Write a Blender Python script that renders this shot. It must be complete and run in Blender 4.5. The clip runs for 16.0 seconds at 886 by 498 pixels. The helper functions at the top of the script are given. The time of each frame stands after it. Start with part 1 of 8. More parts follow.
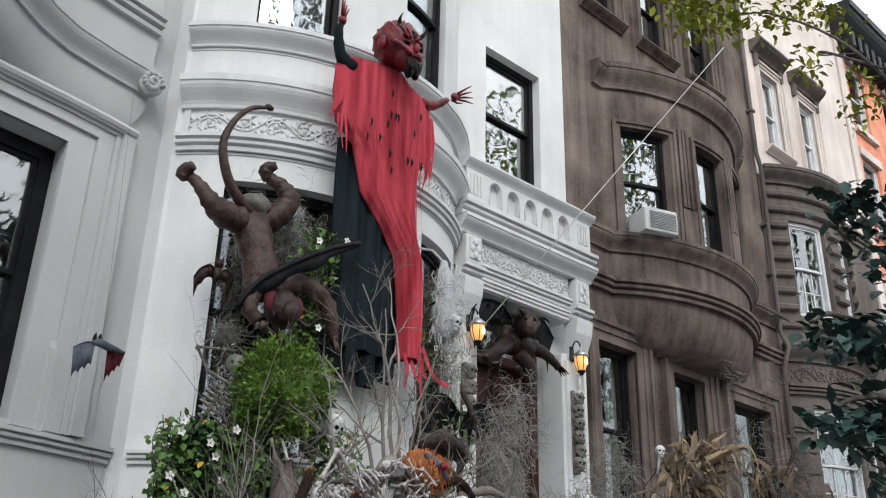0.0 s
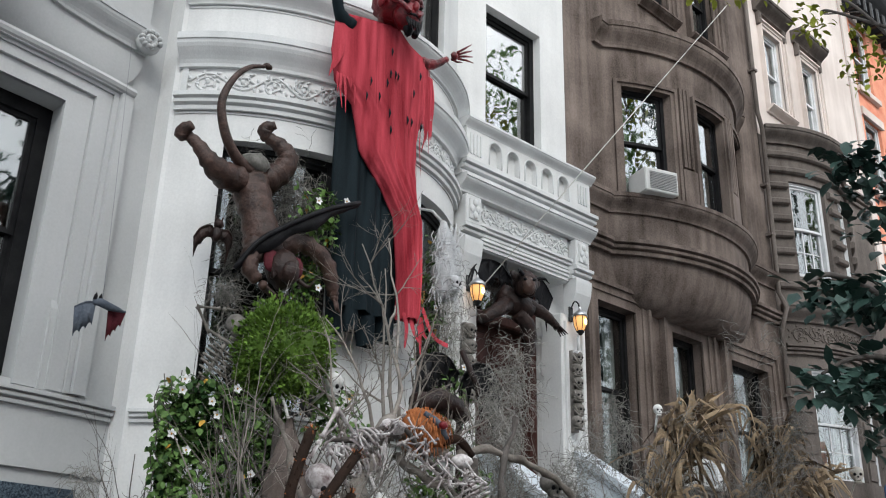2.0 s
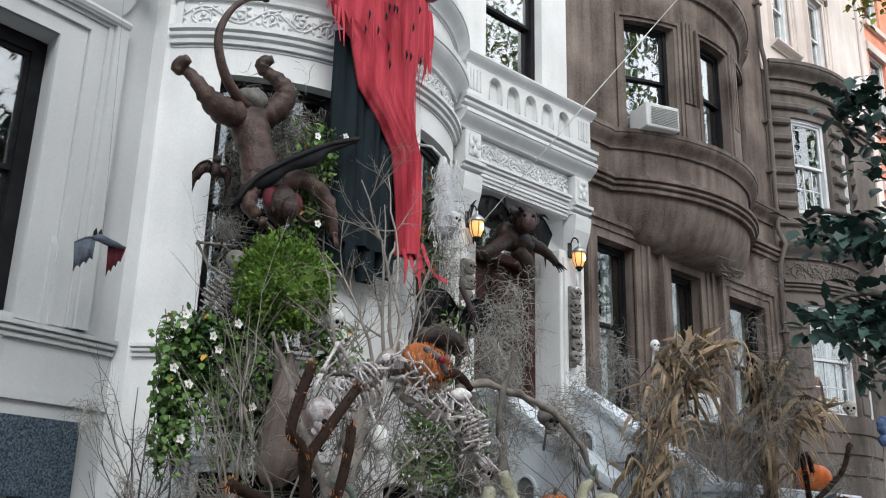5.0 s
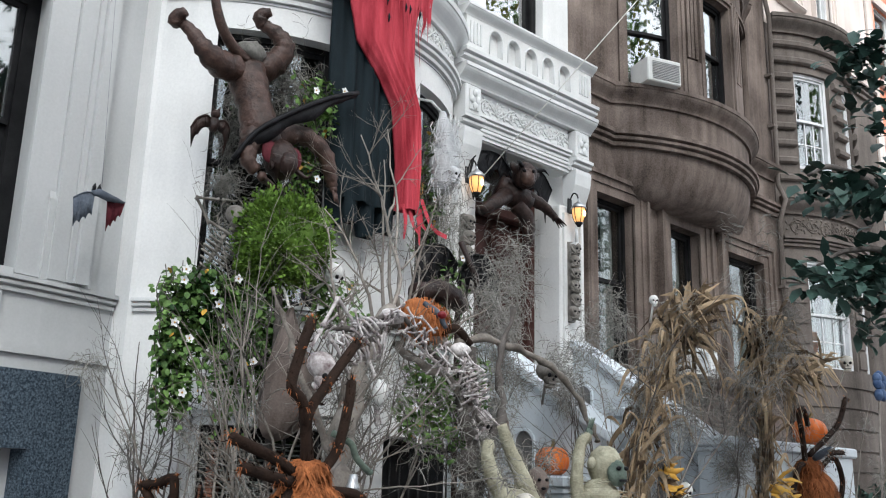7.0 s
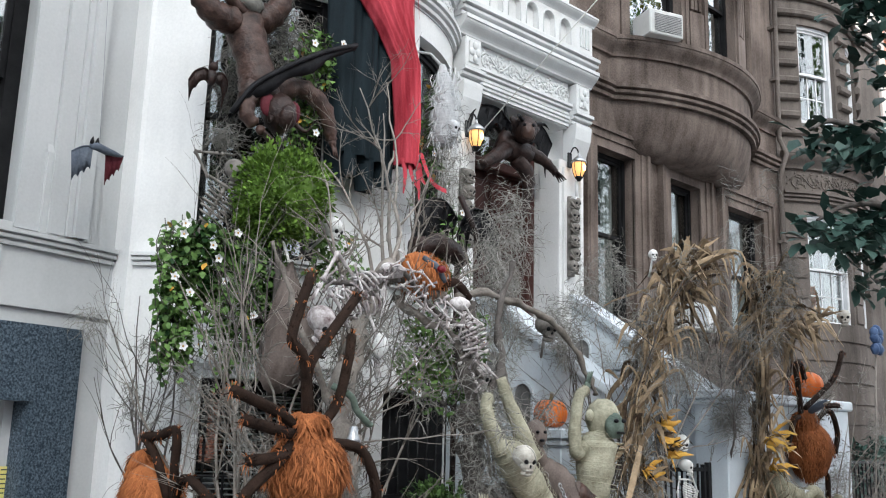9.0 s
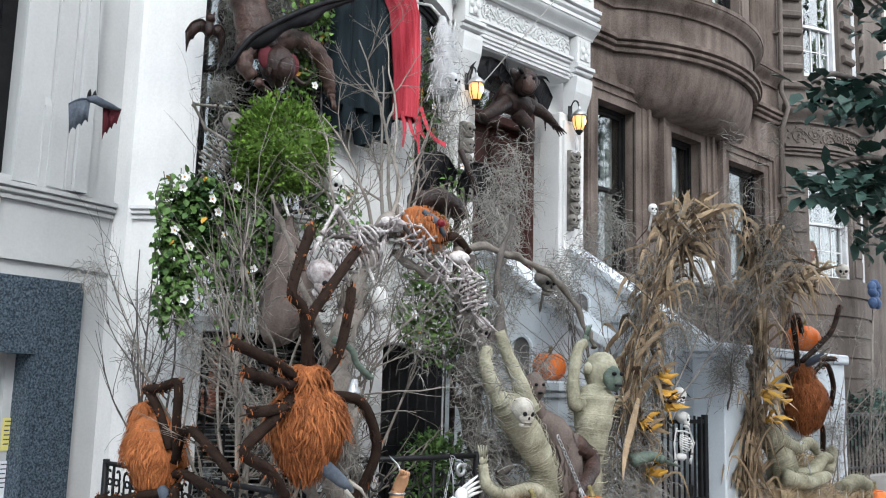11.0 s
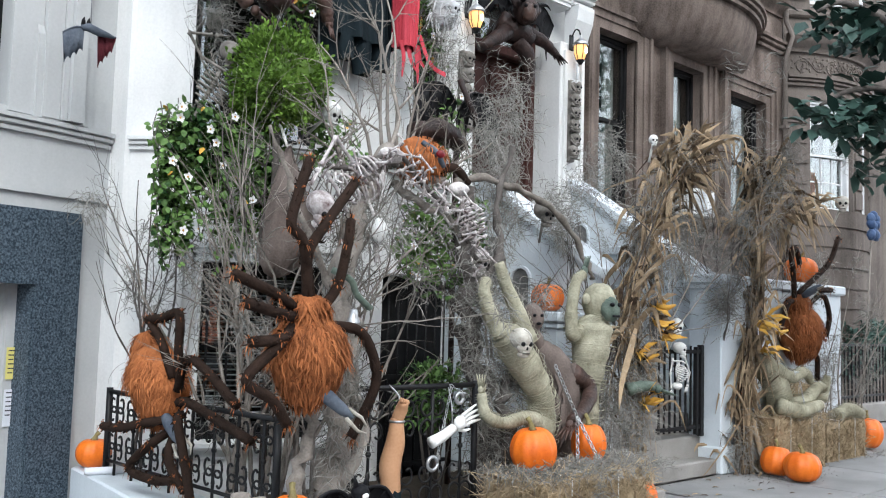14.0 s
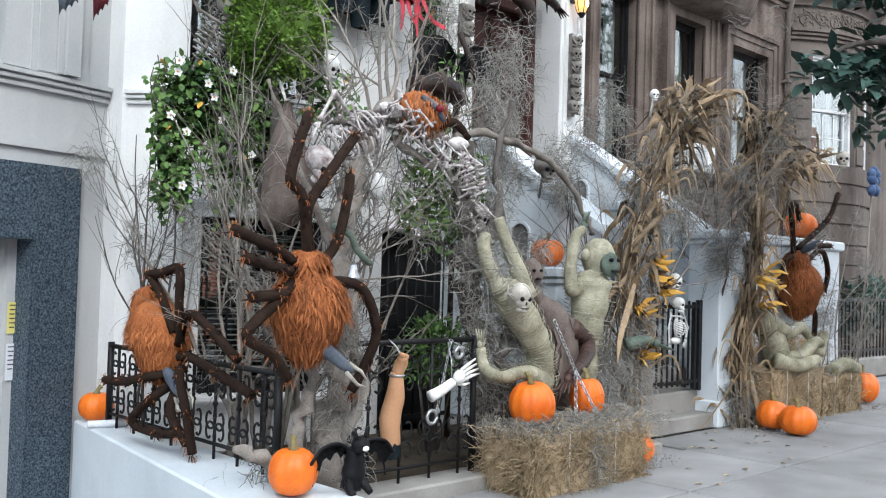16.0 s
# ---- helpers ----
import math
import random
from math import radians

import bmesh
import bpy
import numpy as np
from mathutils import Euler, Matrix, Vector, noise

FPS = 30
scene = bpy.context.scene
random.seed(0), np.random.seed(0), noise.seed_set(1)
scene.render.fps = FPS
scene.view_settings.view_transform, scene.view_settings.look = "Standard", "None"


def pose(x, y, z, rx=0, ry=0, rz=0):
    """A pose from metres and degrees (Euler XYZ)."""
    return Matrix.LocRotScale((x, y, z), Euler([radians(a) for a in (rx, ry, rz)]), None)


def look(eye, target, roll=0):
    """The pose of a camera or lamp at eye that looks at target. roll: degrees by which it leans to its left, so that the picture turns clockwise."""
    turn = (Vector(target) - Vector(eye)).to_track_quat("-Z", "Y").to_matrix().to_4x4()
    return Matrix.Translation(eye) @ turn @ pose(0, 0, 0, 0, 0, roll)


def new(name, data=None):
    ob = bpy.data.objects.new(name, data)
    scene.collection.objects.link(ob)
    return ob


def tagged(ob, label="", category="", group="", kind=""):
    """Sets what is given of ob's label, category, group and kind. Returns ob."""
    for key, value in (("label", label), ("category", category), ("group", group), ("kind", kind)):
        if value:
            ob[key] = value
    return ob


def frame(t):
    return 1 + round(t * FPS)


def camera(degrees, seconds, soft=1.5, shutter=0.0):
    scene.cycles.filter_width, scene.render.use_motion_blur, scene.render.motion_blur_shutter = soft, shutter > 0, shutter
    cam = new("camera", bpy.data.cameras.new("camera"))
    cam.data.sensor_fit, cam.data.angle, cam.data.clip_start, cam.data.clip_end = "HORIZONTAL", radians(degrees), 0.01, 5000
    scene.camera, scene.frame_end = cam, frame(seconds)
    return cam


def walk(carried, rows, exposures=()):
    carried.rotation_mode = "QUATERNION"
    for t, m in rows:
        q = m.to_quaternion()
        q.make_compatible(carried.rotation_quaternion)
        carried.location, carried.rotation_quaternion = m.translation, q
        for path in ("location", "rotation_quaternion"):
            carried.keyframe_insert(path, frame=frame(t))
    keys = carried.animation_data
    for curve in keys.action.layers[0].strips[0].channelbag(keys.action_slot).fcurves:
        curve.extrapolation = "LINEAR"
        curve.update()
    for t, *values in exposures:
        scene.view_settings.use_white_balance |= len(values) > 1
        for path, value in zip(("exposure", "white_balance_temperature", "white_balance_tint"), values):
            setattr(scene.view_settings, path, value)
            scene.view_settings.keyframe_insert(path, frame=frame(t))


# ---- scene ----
# camera: it stands on the pavement and tilts slowly down
cam = camera(51.1, 16.0, soft=1.1)


def tilt(t):
    pitch = 23.534 - 1.18308 * t - 0.022857 * t ** 2 + 0.00072098 * t ** 3
    roll = -1.2907 - 0.02266 * t
    yaw = -43.49 - 0.021287 * t + 0.00019876 * t ** 2
    return pose(0, 0, 1.5, 90 + pitch, roll, yaw)


walk(cam, [(k * 0.5, tilt(k * 0.5)) for k in range(33)], [(0.0, 0.73, 6400, 8), (2.0, 0.76, 6390, 8), (5.0, 0.95, 6350, 8), (9.0, 1.26, 6280, 8), (12.5, 1.48, 6230, 8), (16.0, 1.50, 6180, 8)])

# light: bright overcast sky, a faint soft sun from high over the street
world = bpy.data.worlds.new("world")
scene.world = world
world.use_nodes = True
wt = world.node_tree
sky = wt.nodes.new("ShaderNodeTexSky")
sky.sky_type = "NISHITA"
sky.sun_disc = False
sky.sun_elevation, sky.sun_rotation = radians(48), radians(150)
sky.air_density, sky.dust_density, sky.ozone_density = 1.0, 4.0, 1.0
haze = wt.nodes.new("ShaderNodeMix")
haze.data_type = "RGBA"
haze.inputs["Factor"].default_value = 0.75
haze.inputs[7].default_value = (9.3, 9.9, 10.7, 1)
wt.links.new(sky.outputs["Color"], haze.inputs[6])
back = wt.nodes["Background"]
back.inputs["Strength"].default_value = 0.11
wt.links.new(haze.outputs[2], back.inputs["Color"])
sun = bpy.data.lights.new("sun", "SUN")
sun.energy, sun.angle, sun.color = 1.5, radians(22), (1.0, 0.97, 0.92)
sun_ob = new("sun", sun)
sun_ob.matrix_world = look((-6, -9, 14), (4, 7, 0))


# ---- materials ----
def surf(name, dark, light, scale=2.0, fine=60.0, rough=0.8, bump=0.15, metal=0.0, piece=0.0, streak=0.0, spec=0.12, soft=0.0, stretch=(1, 1, 1), sharp=0.0):
    m = bpy.data.materials.new(name)
    m.use_nodes = True
    nt = m.node_tree
    N, L = nt.nodes, nt.links
    b = N["Principled BSDF"]
    geo = N.new("ShaderNodeNewGeometry")
    mp = N.new("ShaderNodeMapping")
    mp.inputs["Scale"].default_value = stretch
    L.new(geo.outputs["Position"], mp.inputs["Vector"])
    n1 = N.new("ShaderNodeTexNoise")
    n1.inputs["Scale"].default_value, n1.inputs["Detail"].default_value = scale, 6
    n2 = N.new("ShaderNodeTexNoise")
    n2.inputs["Scale"].default_value, n2.inputs["Detail"].default_value = fine, 4
    for n in (n1, n2):
        L.new(mp.outputs["Vector"], n.inputs["Vector"])
    add = N.new("ShaderNodeMath")
    add.operation = "MULTIPLY_ADD"
    L.new(n2.outputs["Fac"], add.inputs[0])
    add.inputs[1].default_value = 0.45
    L.new(n1.outputs["Fac"], add.inputs[2])
    last = add.outputs[0]
    if streak:
        mp3 = N.new("ShaderNodeMapping")
        mp3.inputs["Scale"].default_value = (7, 7, 0.5)
        L.new(geo.outputs["Position"], mp3.inputs["Vector"])
        n3 = N.new("ShaderNodeTexNoise")
        n3.inputs["Scale"].default_value, n3.inputs["Detail"].default_value = 1.0, 5
        L.new(mp3.outputs["Vector"], n3.inputs["Vector"])
        a3 = N.new("ShaderNodeMath")
        a3.operation = "MULTIPLY_ADD"
        L.new(n3.outputs["Fac"], a3.inputs[0])
        a3.inputs[1].default_value = streak
        L.new(last, a3.inputs[2])
        last = a3.outputs[0]
    if piece:
        info = N.new("ShaderNodeObjectInfo")
        a4 = N.new("ShaderNodeMath")
        a4.operation = "MULTIPLY_ADD"
        L.new(info.outputs["Random"], a4.inputs[0])
        a4.inputs[1].default_value = piece
        L.new(last, a4.inputs[2])
        isl = N.new("ShaderNodeMath")
        isl.operation = "MULTIPLY_ADD"
        L.new(geo.outputs["Random Per Island"], isl.inputs[0])
        isl.inputs[1].default_value = piece
        L.new(a4.outputs[0], isl.inputs[2])
        last = isl.outputs[0]
    ramp = N.new("ShaderNodeMapRange")
    ramp.inputs["From Min"].default_value = 0.45 + streak * 0.35 + piece * 0.3 + sharp
    ramp.inputs["From Max"].default_value = 1.0 + streak * 0.65 + piece * 1.5 - sharp * 0.45
    L.new(last, ramp.inputs["Value"])
    mix = N.new("ShaderNodeMix")
    mix.data_type = "RGBA"
    mix.inputs[6].default_value, mix.inputs[7].default_value = (*dark, 1), (*light, 1)
    L.new(ramp.outputs["Result"], mix.inputs["Factor"])
    L.new(mix.outputs[2], b.inputs["Base Color"])
    b.inputs["Roughness"].default_value, b.inputs["Metallic"].default_value = rough, metal
    b.inputs["Specular IOR Level"].default_value = spec
    if soft:
        b.inputs["Subsurface Weight"].default_value = soft
        b.inputs["Subsurface Scale"].default_value = 0.01
    bp = N.new("ShaderNodeBump")
    bp.inputs["Strength"].default_value, bp.inputs["Distance"].default_value = bump, 0.02
    L.new(add.outputs[0], bp.inputs["Height"])
    L.new(bp.outputs["Normal"], b.inputs["Normal"])
    return m


def pane_glass(name, gloss):
    m = bpy.data.materials.new(name)
    m.use_nodes = True
    nt = m.node_tree
    nt.nodes.remove(nt.nodes["Principled BSDF"])
    clear, shine, mix = (nt.nodes.new(k) for k in ("ShaderNodeBsdfTransparent", "ShaderNodeBsdfGlossy", "ShaderNodeMixShader"))
    clear.inputs["Color"].default_value = (0.82, 0.87, 0.86, 1)
    shine.inputs["Roughness"].default_value = 0.02
    wave = nt.nodes.new("ShaderNodeTexNoise")
    wave.inputs["Scale"].default_value = 1.6
    geo = nt.nodes.new("ShaderNodeNewGeometry")
    nt.links.new(geo.outputs["Position"], wave.inputs["Vector"])
    bp = nt.nodes.new("ShaderNodeBump")
    bp.inputs["Strength"].default_value, bp.inputs["Distance"].default_value = 0.25, 0.02
    nt.links.new(wave.outputs["Fac"], bp.inputs["Height"])
    nt.links.new(bp.outputs["Normal"], shine.inputs["Normal"])
    mix.inputs[0].default_value = gloss
    nt.links.new(clear.outputs[0], mix.inputs[1])
    nt.links.new(shine.outputs[0], mix.inputs[2])
    nt.links.new(mix.outputs[0], nt.nodes["Material Output"].inputs["Surface"])
    return m


def glow(name, colour, strength):
    m = bpy.data.materials.new(name)
    m.use_nodes = True
    b = m.node_tree.nodes["Principled BSDF"]
    b.inputs["Base Color"].default_value = (*colour, 1)
    b.inputs["Emission Color"].default_value = (*colour, 1)
    b.inputs["Emission Strength"].default_value = strength
    return m


WHITE = surf("white_paint", (0.56, 0.565, 0.56), (0.76, 0.762, 0.755), 1.1, 45, 0.75, 0.10, streak=0.35)
TRIM = surf("off_white_stone_paint", (0.52, 0.53, 0.53), (0.70, 0.71, 0.71), 2.5, 60, 0.75, 0.14, streak=0.3)
GREYP = surf("light_grey_paint", (0.40, 0.41, 0.412), (0.505, 0.515, 0.518), 0.8, 45, 0.75, 0.08, streak=0.35)
CHEEK = surf("pale_blue_white_paint", (0.50, 0.55, 0.59), (0.66, 0.71, 0.75), 1.5, 50, 0.75, 0.12, streak=0.25)
# dark grey that stands for the shade inside the stoop niches
LINE = surf("niche_shade", (0.10, 0.10, 0.10), (0.22, 0.22, 0.22), 4, 60, 0.8, 0.1)
BROWN = surf("brownstone", (0.038, 0.028, 0.023), (0.250, 0.202, 0.177), 1.3, 45, 0.85, 0.28, streak=0.7, sharp=0.05)
BROWN2 = surf("grey_brownstone", (0.050, 0.042, 0.037), (0.215, 0.185, 0.166), 0.8, 45, 0.85, 0.28, streak=0.55)
# pale pinkish stone, lightened: the sunshine on the far upper walls is in its colour
PALE = surf("sunlit_pinkish_stone", (0.50, 0.43, 0.39), (0.80, 0.72, 0.67), 0.8, 50, 0.85, 0.15, streak=0.4)
# orange red brick with direct sun painted into its brightness
REDB = surf("sunlit_orange_red_brick", (0.62, 0.20, 0.12), (0.82, 0.40, 0.27), 3.0, 40, 0.85, 0.2)
GRANITE = surf("speckled_dark_granite", (0.020, 0.031, 0.044), (0.125, 0.160, 0.195), 60, 170, 0.35, 0.03, sharp=0.16)
SASH = surf("black_window_paint", (0.006, 0.006, 0.007), (0.018, 0.018, 0.019), 6, 80, 0.5, 0.05)
WSASH = surf("white_window_paint", (0.55, 0.56, 0.57), (0.72, 0.73, 0.74), 4, 60, 0.5, 0.05)
GLASS = pane_glass("window_glass", 0.15)
HALFGLASS = pane_glass("dim_window_glass", 0.22)
SKYGLASS = pane_glass("bright_upper_window_glass", 0.42)
# near-black room walls: the darkness of the unlit interior is put into the colour
DARKROOM = surf("unlit_room_darkness", (0.02, 0.02, 0.02), (0.05, 0.05, 0.05), 1, 20, 0.9, 0.0)
CURTAIN = surf("white_curtain_cloth", (0.15, 0.15, 0.148), (0.44, 0.44, 0.43), 3, 30, 0.9, 0.1, stretch=(8, 8, 0.4))
DOORW = surf("dark_red_brown_door_wood", (0.022, 0.008, 0.007), (0.075, 0.030, 0.025), 3, 50, 0.4, 0.1, stretch=(3, 3, 0.3))
CONCRETE = surf("pavement_concrete", (0.165, 0.165, 0.166), (0.315, 0.314, 0.313), 1.6, 90, 0.9, 0.2, piece=0.12)
STEPST = surf("worn_step_stone", (0.19, 0.18, 0.17), (0.32, 0.31, 0.295), 2.5, 90, 0.9, 0.2)
ASPHALT = surf("asphalt", (0.045, 0.045, 0.046), (0.085, 0.085, 0.086), 3, 160, 0.9, 0.4)
IRON = surf("black_iron", (0.004, 0.004, 0.005), (0.013, 0.013, 0.014), 12, 120, 0.5, 0.1, spec=0.25)
PUMPKIN = surf("orange_pumpkin_skin", (0.52, 0.085, 0.006), (0.80, 0.19, 0.014), 5, 60, 0.45, 0.08, piece=0.08, spec=0.4)
STEM = surf("dry_pumpkin_stem", (0.10, 0.08, 0.03), (0.28, 0.24, 0.12), 25, 90, 0.9, 0.4)
STRAW = surf("yellow_straw", (0.11, 0.075, 0.040), (0.57, 0.45, 0.295), 4, 60, 0.85, 0.3, piece=0.35)
MOSS = surf("grey_spanish_moss", (0.055, 0.053, 0.047), (0.34, 0.33, 0.305), 8, 60, 0.95, 0.3, piece=0.3)
BARK = surf("pale_dry_bark", (0.050, 0.042, 0.036), (0.35, 0.315, 0.28), 7, 70, 0.9, 0.5, piece=0.25)
DARKBARK = surf("dark_twig_bark", (0.030, 0.026, 0.024), (0.15, 0.135, 0.125), 9, 80, 0.9, 0.4, piece=0.2)
HUSK = surf("dry_corn_husk", (0.022, 0.013, 0.008), (0.45, 0.335, 0.215), 5, 50, 0.8, 0.35, piece=0.7, sharp=0.34)
COB = surf("yellow_corn_leaf", (0.36, 0.16, 0.02), (0.66, 0.42, 0.09), 8, 60, 0.6, 0.2, piece=0.2)
FUR = surf("orange_brown_fur", (0.060, 0.018, 0.007), (0.48, 0.170, 0.062), 7, 60, 0.85, 0.3, piece=0.55)
LEGFUR = surf("dark_brown_fur", (0.006, 0.004, 0.003), (0.036, 0.021, 0.015), 12, 90, 0.9, 0.4, piece=0.2)
MUMMY = surf("greenish_cream_bandage", (0.115, 0.105, 0.068), (0.49, 0.47, 0.36), 6, 45, 0.85, 0.7, piece=0.08)
BONE = surf("weathered_bone", (0.22, 0.20, 0.17), (0.56, 0.53, 0.47), 9, 70, 0.7, 0.25)
GREYBONE = surf("grey_aged_bone", (0.09, 0.085, 0.075), (0.27, 0.25, 0.23), 9, 70, 0.8, 0.3)
WHITEBONE = surf("white_plastic_bone", (0.60, 0.60, 0.58), (0.80, 0.80, 0.78), 6, 60, 0.5, 0.08)
GORE = surf("red_stained_bone", (0.05, 0.010, 0.012), (0.70, 0.67, 0.66), 22, 60, 0.6, 0.3, piece=0.25, sharp=0.08)
REDCLOTH = surf("red_gauze", (0.19, 0.012, 0.020), (0.60, 0.085, 0.112), 1.6, 90, 0.95, 0.25, stretch=(7, 7, 0.5))
BLACKCLOTH = surf("black_thin_cloth", (0.003, 0.006, 0.008), (0.014, 0.024, 0.030), 1.6, 70, 0.75, 0.15, stretch=(5, 5, 0.5))
REDSKIN = surf("red_black_rubber", (0.012, 0.002, 0.003), (0.25, 0.010, 0.018), 9, 40, 0.35, 0.9, spec=0.35)
BROWNSKIN = surf("brown_latex", (0.007, 0.004, 0.003), (0.095, 0.054, 0.043), 8, 40, 0.5, 0.8, spec=0.3)
DARKSKIN = surf("dark_brown_latex", (0.006, 0.004, 0.004), (0.042, 0.022, 0.018), 9, 40, 0.5, 0.8, spec=0.25)
BLACKRUBBER = surf("black_rubber", (0.004, 0.004, 0.005), (0.014, 0.014, 0.016), 10, 60, 0.5, 0.3)
BLUEGREY = surf("blue_grey_wing_cloth", (0.045, 0.055, 0.075), (0.125, 0.145, 0.175), 7, 50, 0.7, 0.2)
MAROON = surf("maroon_wing_cloth", (0.055, 0.010, 0.014), (0.135, 0.030, 0.040), 7, 50, 0.7, 0.2)
LEAFD = surf("dark_green_leaf", (0.014, 0.034, 0.028), (0.075, 0.13, 0.108), 4, 60, 0.45, 0.15, piece=0.5)
LEAFY = surf("yellow_green_leaf", (0.10, 0.13, 0.015), (0.32, 0.34, 0.05), 3, 50, 0.6, 0.1, piece=0.5)
BOX = surf("bright_boxwood_leaf", (0.008, 0.026, 0.004), (0.165, 0.28, 0.050), 4, 50, 0.5, 0.1, piece=0.6, sharp=0.2)
IVY = surf("green_ivy_leaf", (0.010, 0.034, 0.009), (0.17, 0.29, 0.085), 4, 50, 0.5, 0.1, piece=0.6, sharp=0.12)
PETAL = surf("white_petal", (0.72, 0.73, 0.74), (0.82, 0.83, 0.84), 6, 50, 0.7, 0.05)
METAL = surf("galvanised_steel", (0.33, 0.34, 0.35), (0.55, 0.56, 0.57), 10, 90, 0.35, 0.1, metal=0.9)
LAMPGLASS = glow("lit_amber_glass", (1.0, 0.50, 0.17), 0.42)
BULB = glow("lit_bulb", (1.0, 0.76, 0.42), 3.2)
ACW = surf("off_white_enamel", (0.55, 0.55, 0.53), (0.68, 0.68, 0.66), 4, 60, 0.5, 0.05)
ROPE = surf("pale_rope", (0.50, 0.49, 0.46), (0.68, 0.67, 0.64), 20, 90, 0.9, 0.2)
SACK = surf("mauve_brown_sackcloth", (0.085, 0.068, 0.060), (0.215, 0.175, 0.158), 3, 70, 0.95, 0.3)
WRAP = surf("white_gauze_wrap", (0.36, 0.37, 0.38), (0.62, 0.63, 0.64), 12, 70, 0.9, 0.35)
FLESH = surf("tan_plastic_limb", (0.36, 0.19, 0.10), (0.50, 0.285, 0.165), 4, 60, 0.5, 0.1)
PAPER = surf("white_paper", (0.60, 0.62, 0.66), (0.74, 0.76, 0.80), 3, 60, 0.8, 0.03)
YELLOW = surf("yellow_paper", (0.62, 0.56, 0.16), (0.76, 0.69, 0.26), 3, 60, 0.8, 0.03)
INK = surf("dark_ink", (0.03, 0.03, 0.04), (0.08, 0.08, 0.09), 6, 60, 0.8, 0.0)
SOIL = surf("dark_soil", (0.03, 0.024, 0.018), (0.085, 0.068, 0.052), 6, 90, 0.95, 0.5)
BLUEDECO = surf("dull_blue_plastic", (0.03, 0.06, 0.14), (0.10, 0.15, 0.26), 8, 60, 0.5, 0.2)
GREENRUB = surf("green_rubber", (0.05, 0.07, 0.058), (0.16, 0.20, 0.165), 12, 60, 0.5, 0.2)


# ---- mesh tools ----
class Mesh:
    """Collects vertices and faces in world metres; each face has a material slot and a smooth flag."""

    def __init__(self):
        self.v, self.f, self.s, self.m = [], [], [], []

    def add(self, verts, faces, smooth=False, slot=0):
        o = len(self.v)
        self.v.extend(tuple(p) for p in verts)
        for f in faces:
            self.f.append(tuple(i + o for i in f))
            self.s.append(smooth)
            self.m.append(slot)
        return self

    def box(self, lo, hi, bevel=0.0, turn=None, slot=0):
        lo, hi = Vector(lo), Vector(hi)
        c, h = (lo + hi) / 2, (hi - lo) / 2
        b = min(bevel, min(h) * 0.9)
        vs, fs, idx = [], [], {}
        if b <= 0:
            for sx in (-1, 1):
                for sy in (-1, 1):
                    for sz in (-1, 1):
                        vs.append(Vector((sx * h.x, sy * h.y, sz * h.z)))
            fs = [(0, 1, 3, 2), (4, 6, 7, 5), (0, 4, 5, 1), (2, 3, 7, 6), (0, 2, 6, 4), (1, 5, 7, 3)]
        else:
            for sx in (-1, 1):
                for sy in (-1, 1):
                    for sz in (-1, 1):
                        for a in range(3):
                            e = [h.x - b, h.y - b, h.z - b]
                            e[a] += b
                            idx[sx, sy, sz, a] = len(vs)
                            vs.append(Vector((sx * e[0], sy * e[1], sz * e[2])))
            for a in range(3):
                p, q = [k for k in range(3) if k != a]
                for s in (-1, 1):
                    ring = []
                    for u, w in ((-1, -1), (1, -1), (1, 1), (-1, 1)):
                        k = [0, 0, 0]
                        k[a], k[p], k[q] = s, u, w
                        ring.append(idx[k[0], k[1], k[2], a])
                    fs.append(ring)
                for u in (-1, 1):
                    for w in (-1, 1):
                        k0, k1 = [0, 0, 0], [0, 0, 0]
                        k0[a], k0[p], k0[q] = -1, u, w
                        k1[a], k1[p], k1[q] = 1, u, w
                        fs.append((idx[(*k0, p)], idx[(*k1, p)], idx[(*k1, q)], idx[(*k0, q)]))
            for sx in (-1, 1):
                for sy in (-1, 1):
                    for sz in (-1, 1):
                        fs.append([idx[sx, sy, sz, a] for a in range(3)])
        if turn is not None:
            vs = [turn @ v for v in vs]
        return self.add([c + v for v in vs], fs, False, slot)

    def tube(self, pts, radii, n=7, slot=0, flat=1.0):
        pts = [Vector(p) for p in pts]
        if not hasattr(radii, "__len__"):
            radii = [radii] * len(pts)
        o, vs, fs = 0, [], []
        side = None
        for i, p in enumerate(pts):
            d = (pts[min(i + 1, len(pts) - 1)] - pts[max(i - 1, 0)])
            d = d.normalized() if d.length > 1e-9 else Vector((0, 0, 1))
            if side is None:
                side = d.orthogonal().normalized()
            side = (side - d * side.dot(d))
            side = side.normalized() if side.length > 1e-6 else d.orthogonal().normalized()
            up = d.cross(side)
            for k in range(n):
                a = 2 * math.pi * k / n
                vs.append(p + radii[i] * (math.cos(a) * side + flat * math.sin(a) * up))
        for i in range(len(pts) - 1):
            for k in range(n):
                k2 = (k + 1) % n
                fs.append((i * n + k, i * n + k2, (i + 1) * n + k2, (i + 1) * n + k))
        fs.append(tuple(range(n))[::-1])
        fs.append(tuple((len(pts) - 1) * n + k for k in range(n)))
        return self.add(vs, fs, True, slot)

    def lathe(self, prof, at=(0, 0, 0), n=16, turn=None, slot=0):
        vs, fs = [], []
        for r, z in prof:
            for k in range(n):
                a = 2 * math.pi * k / n
                vs.append(Vector((r * math.cos(a), r * math.sin(a), z)))
        for i in range(len(prof) - 1):
            for k in range(n):
                k2 = (k + 1) % n
                fs.append((i * n + k, i * n + k2, (i + 1) * n + k2, (i + 1) * n + k))
        fs.append(tuple(range(n))[::-1])
        fs.append(tuple((len(prof) - 1) * n + k for k in range(n)))
        if turn is not None:
            vs = [turn @ v for v in vs]
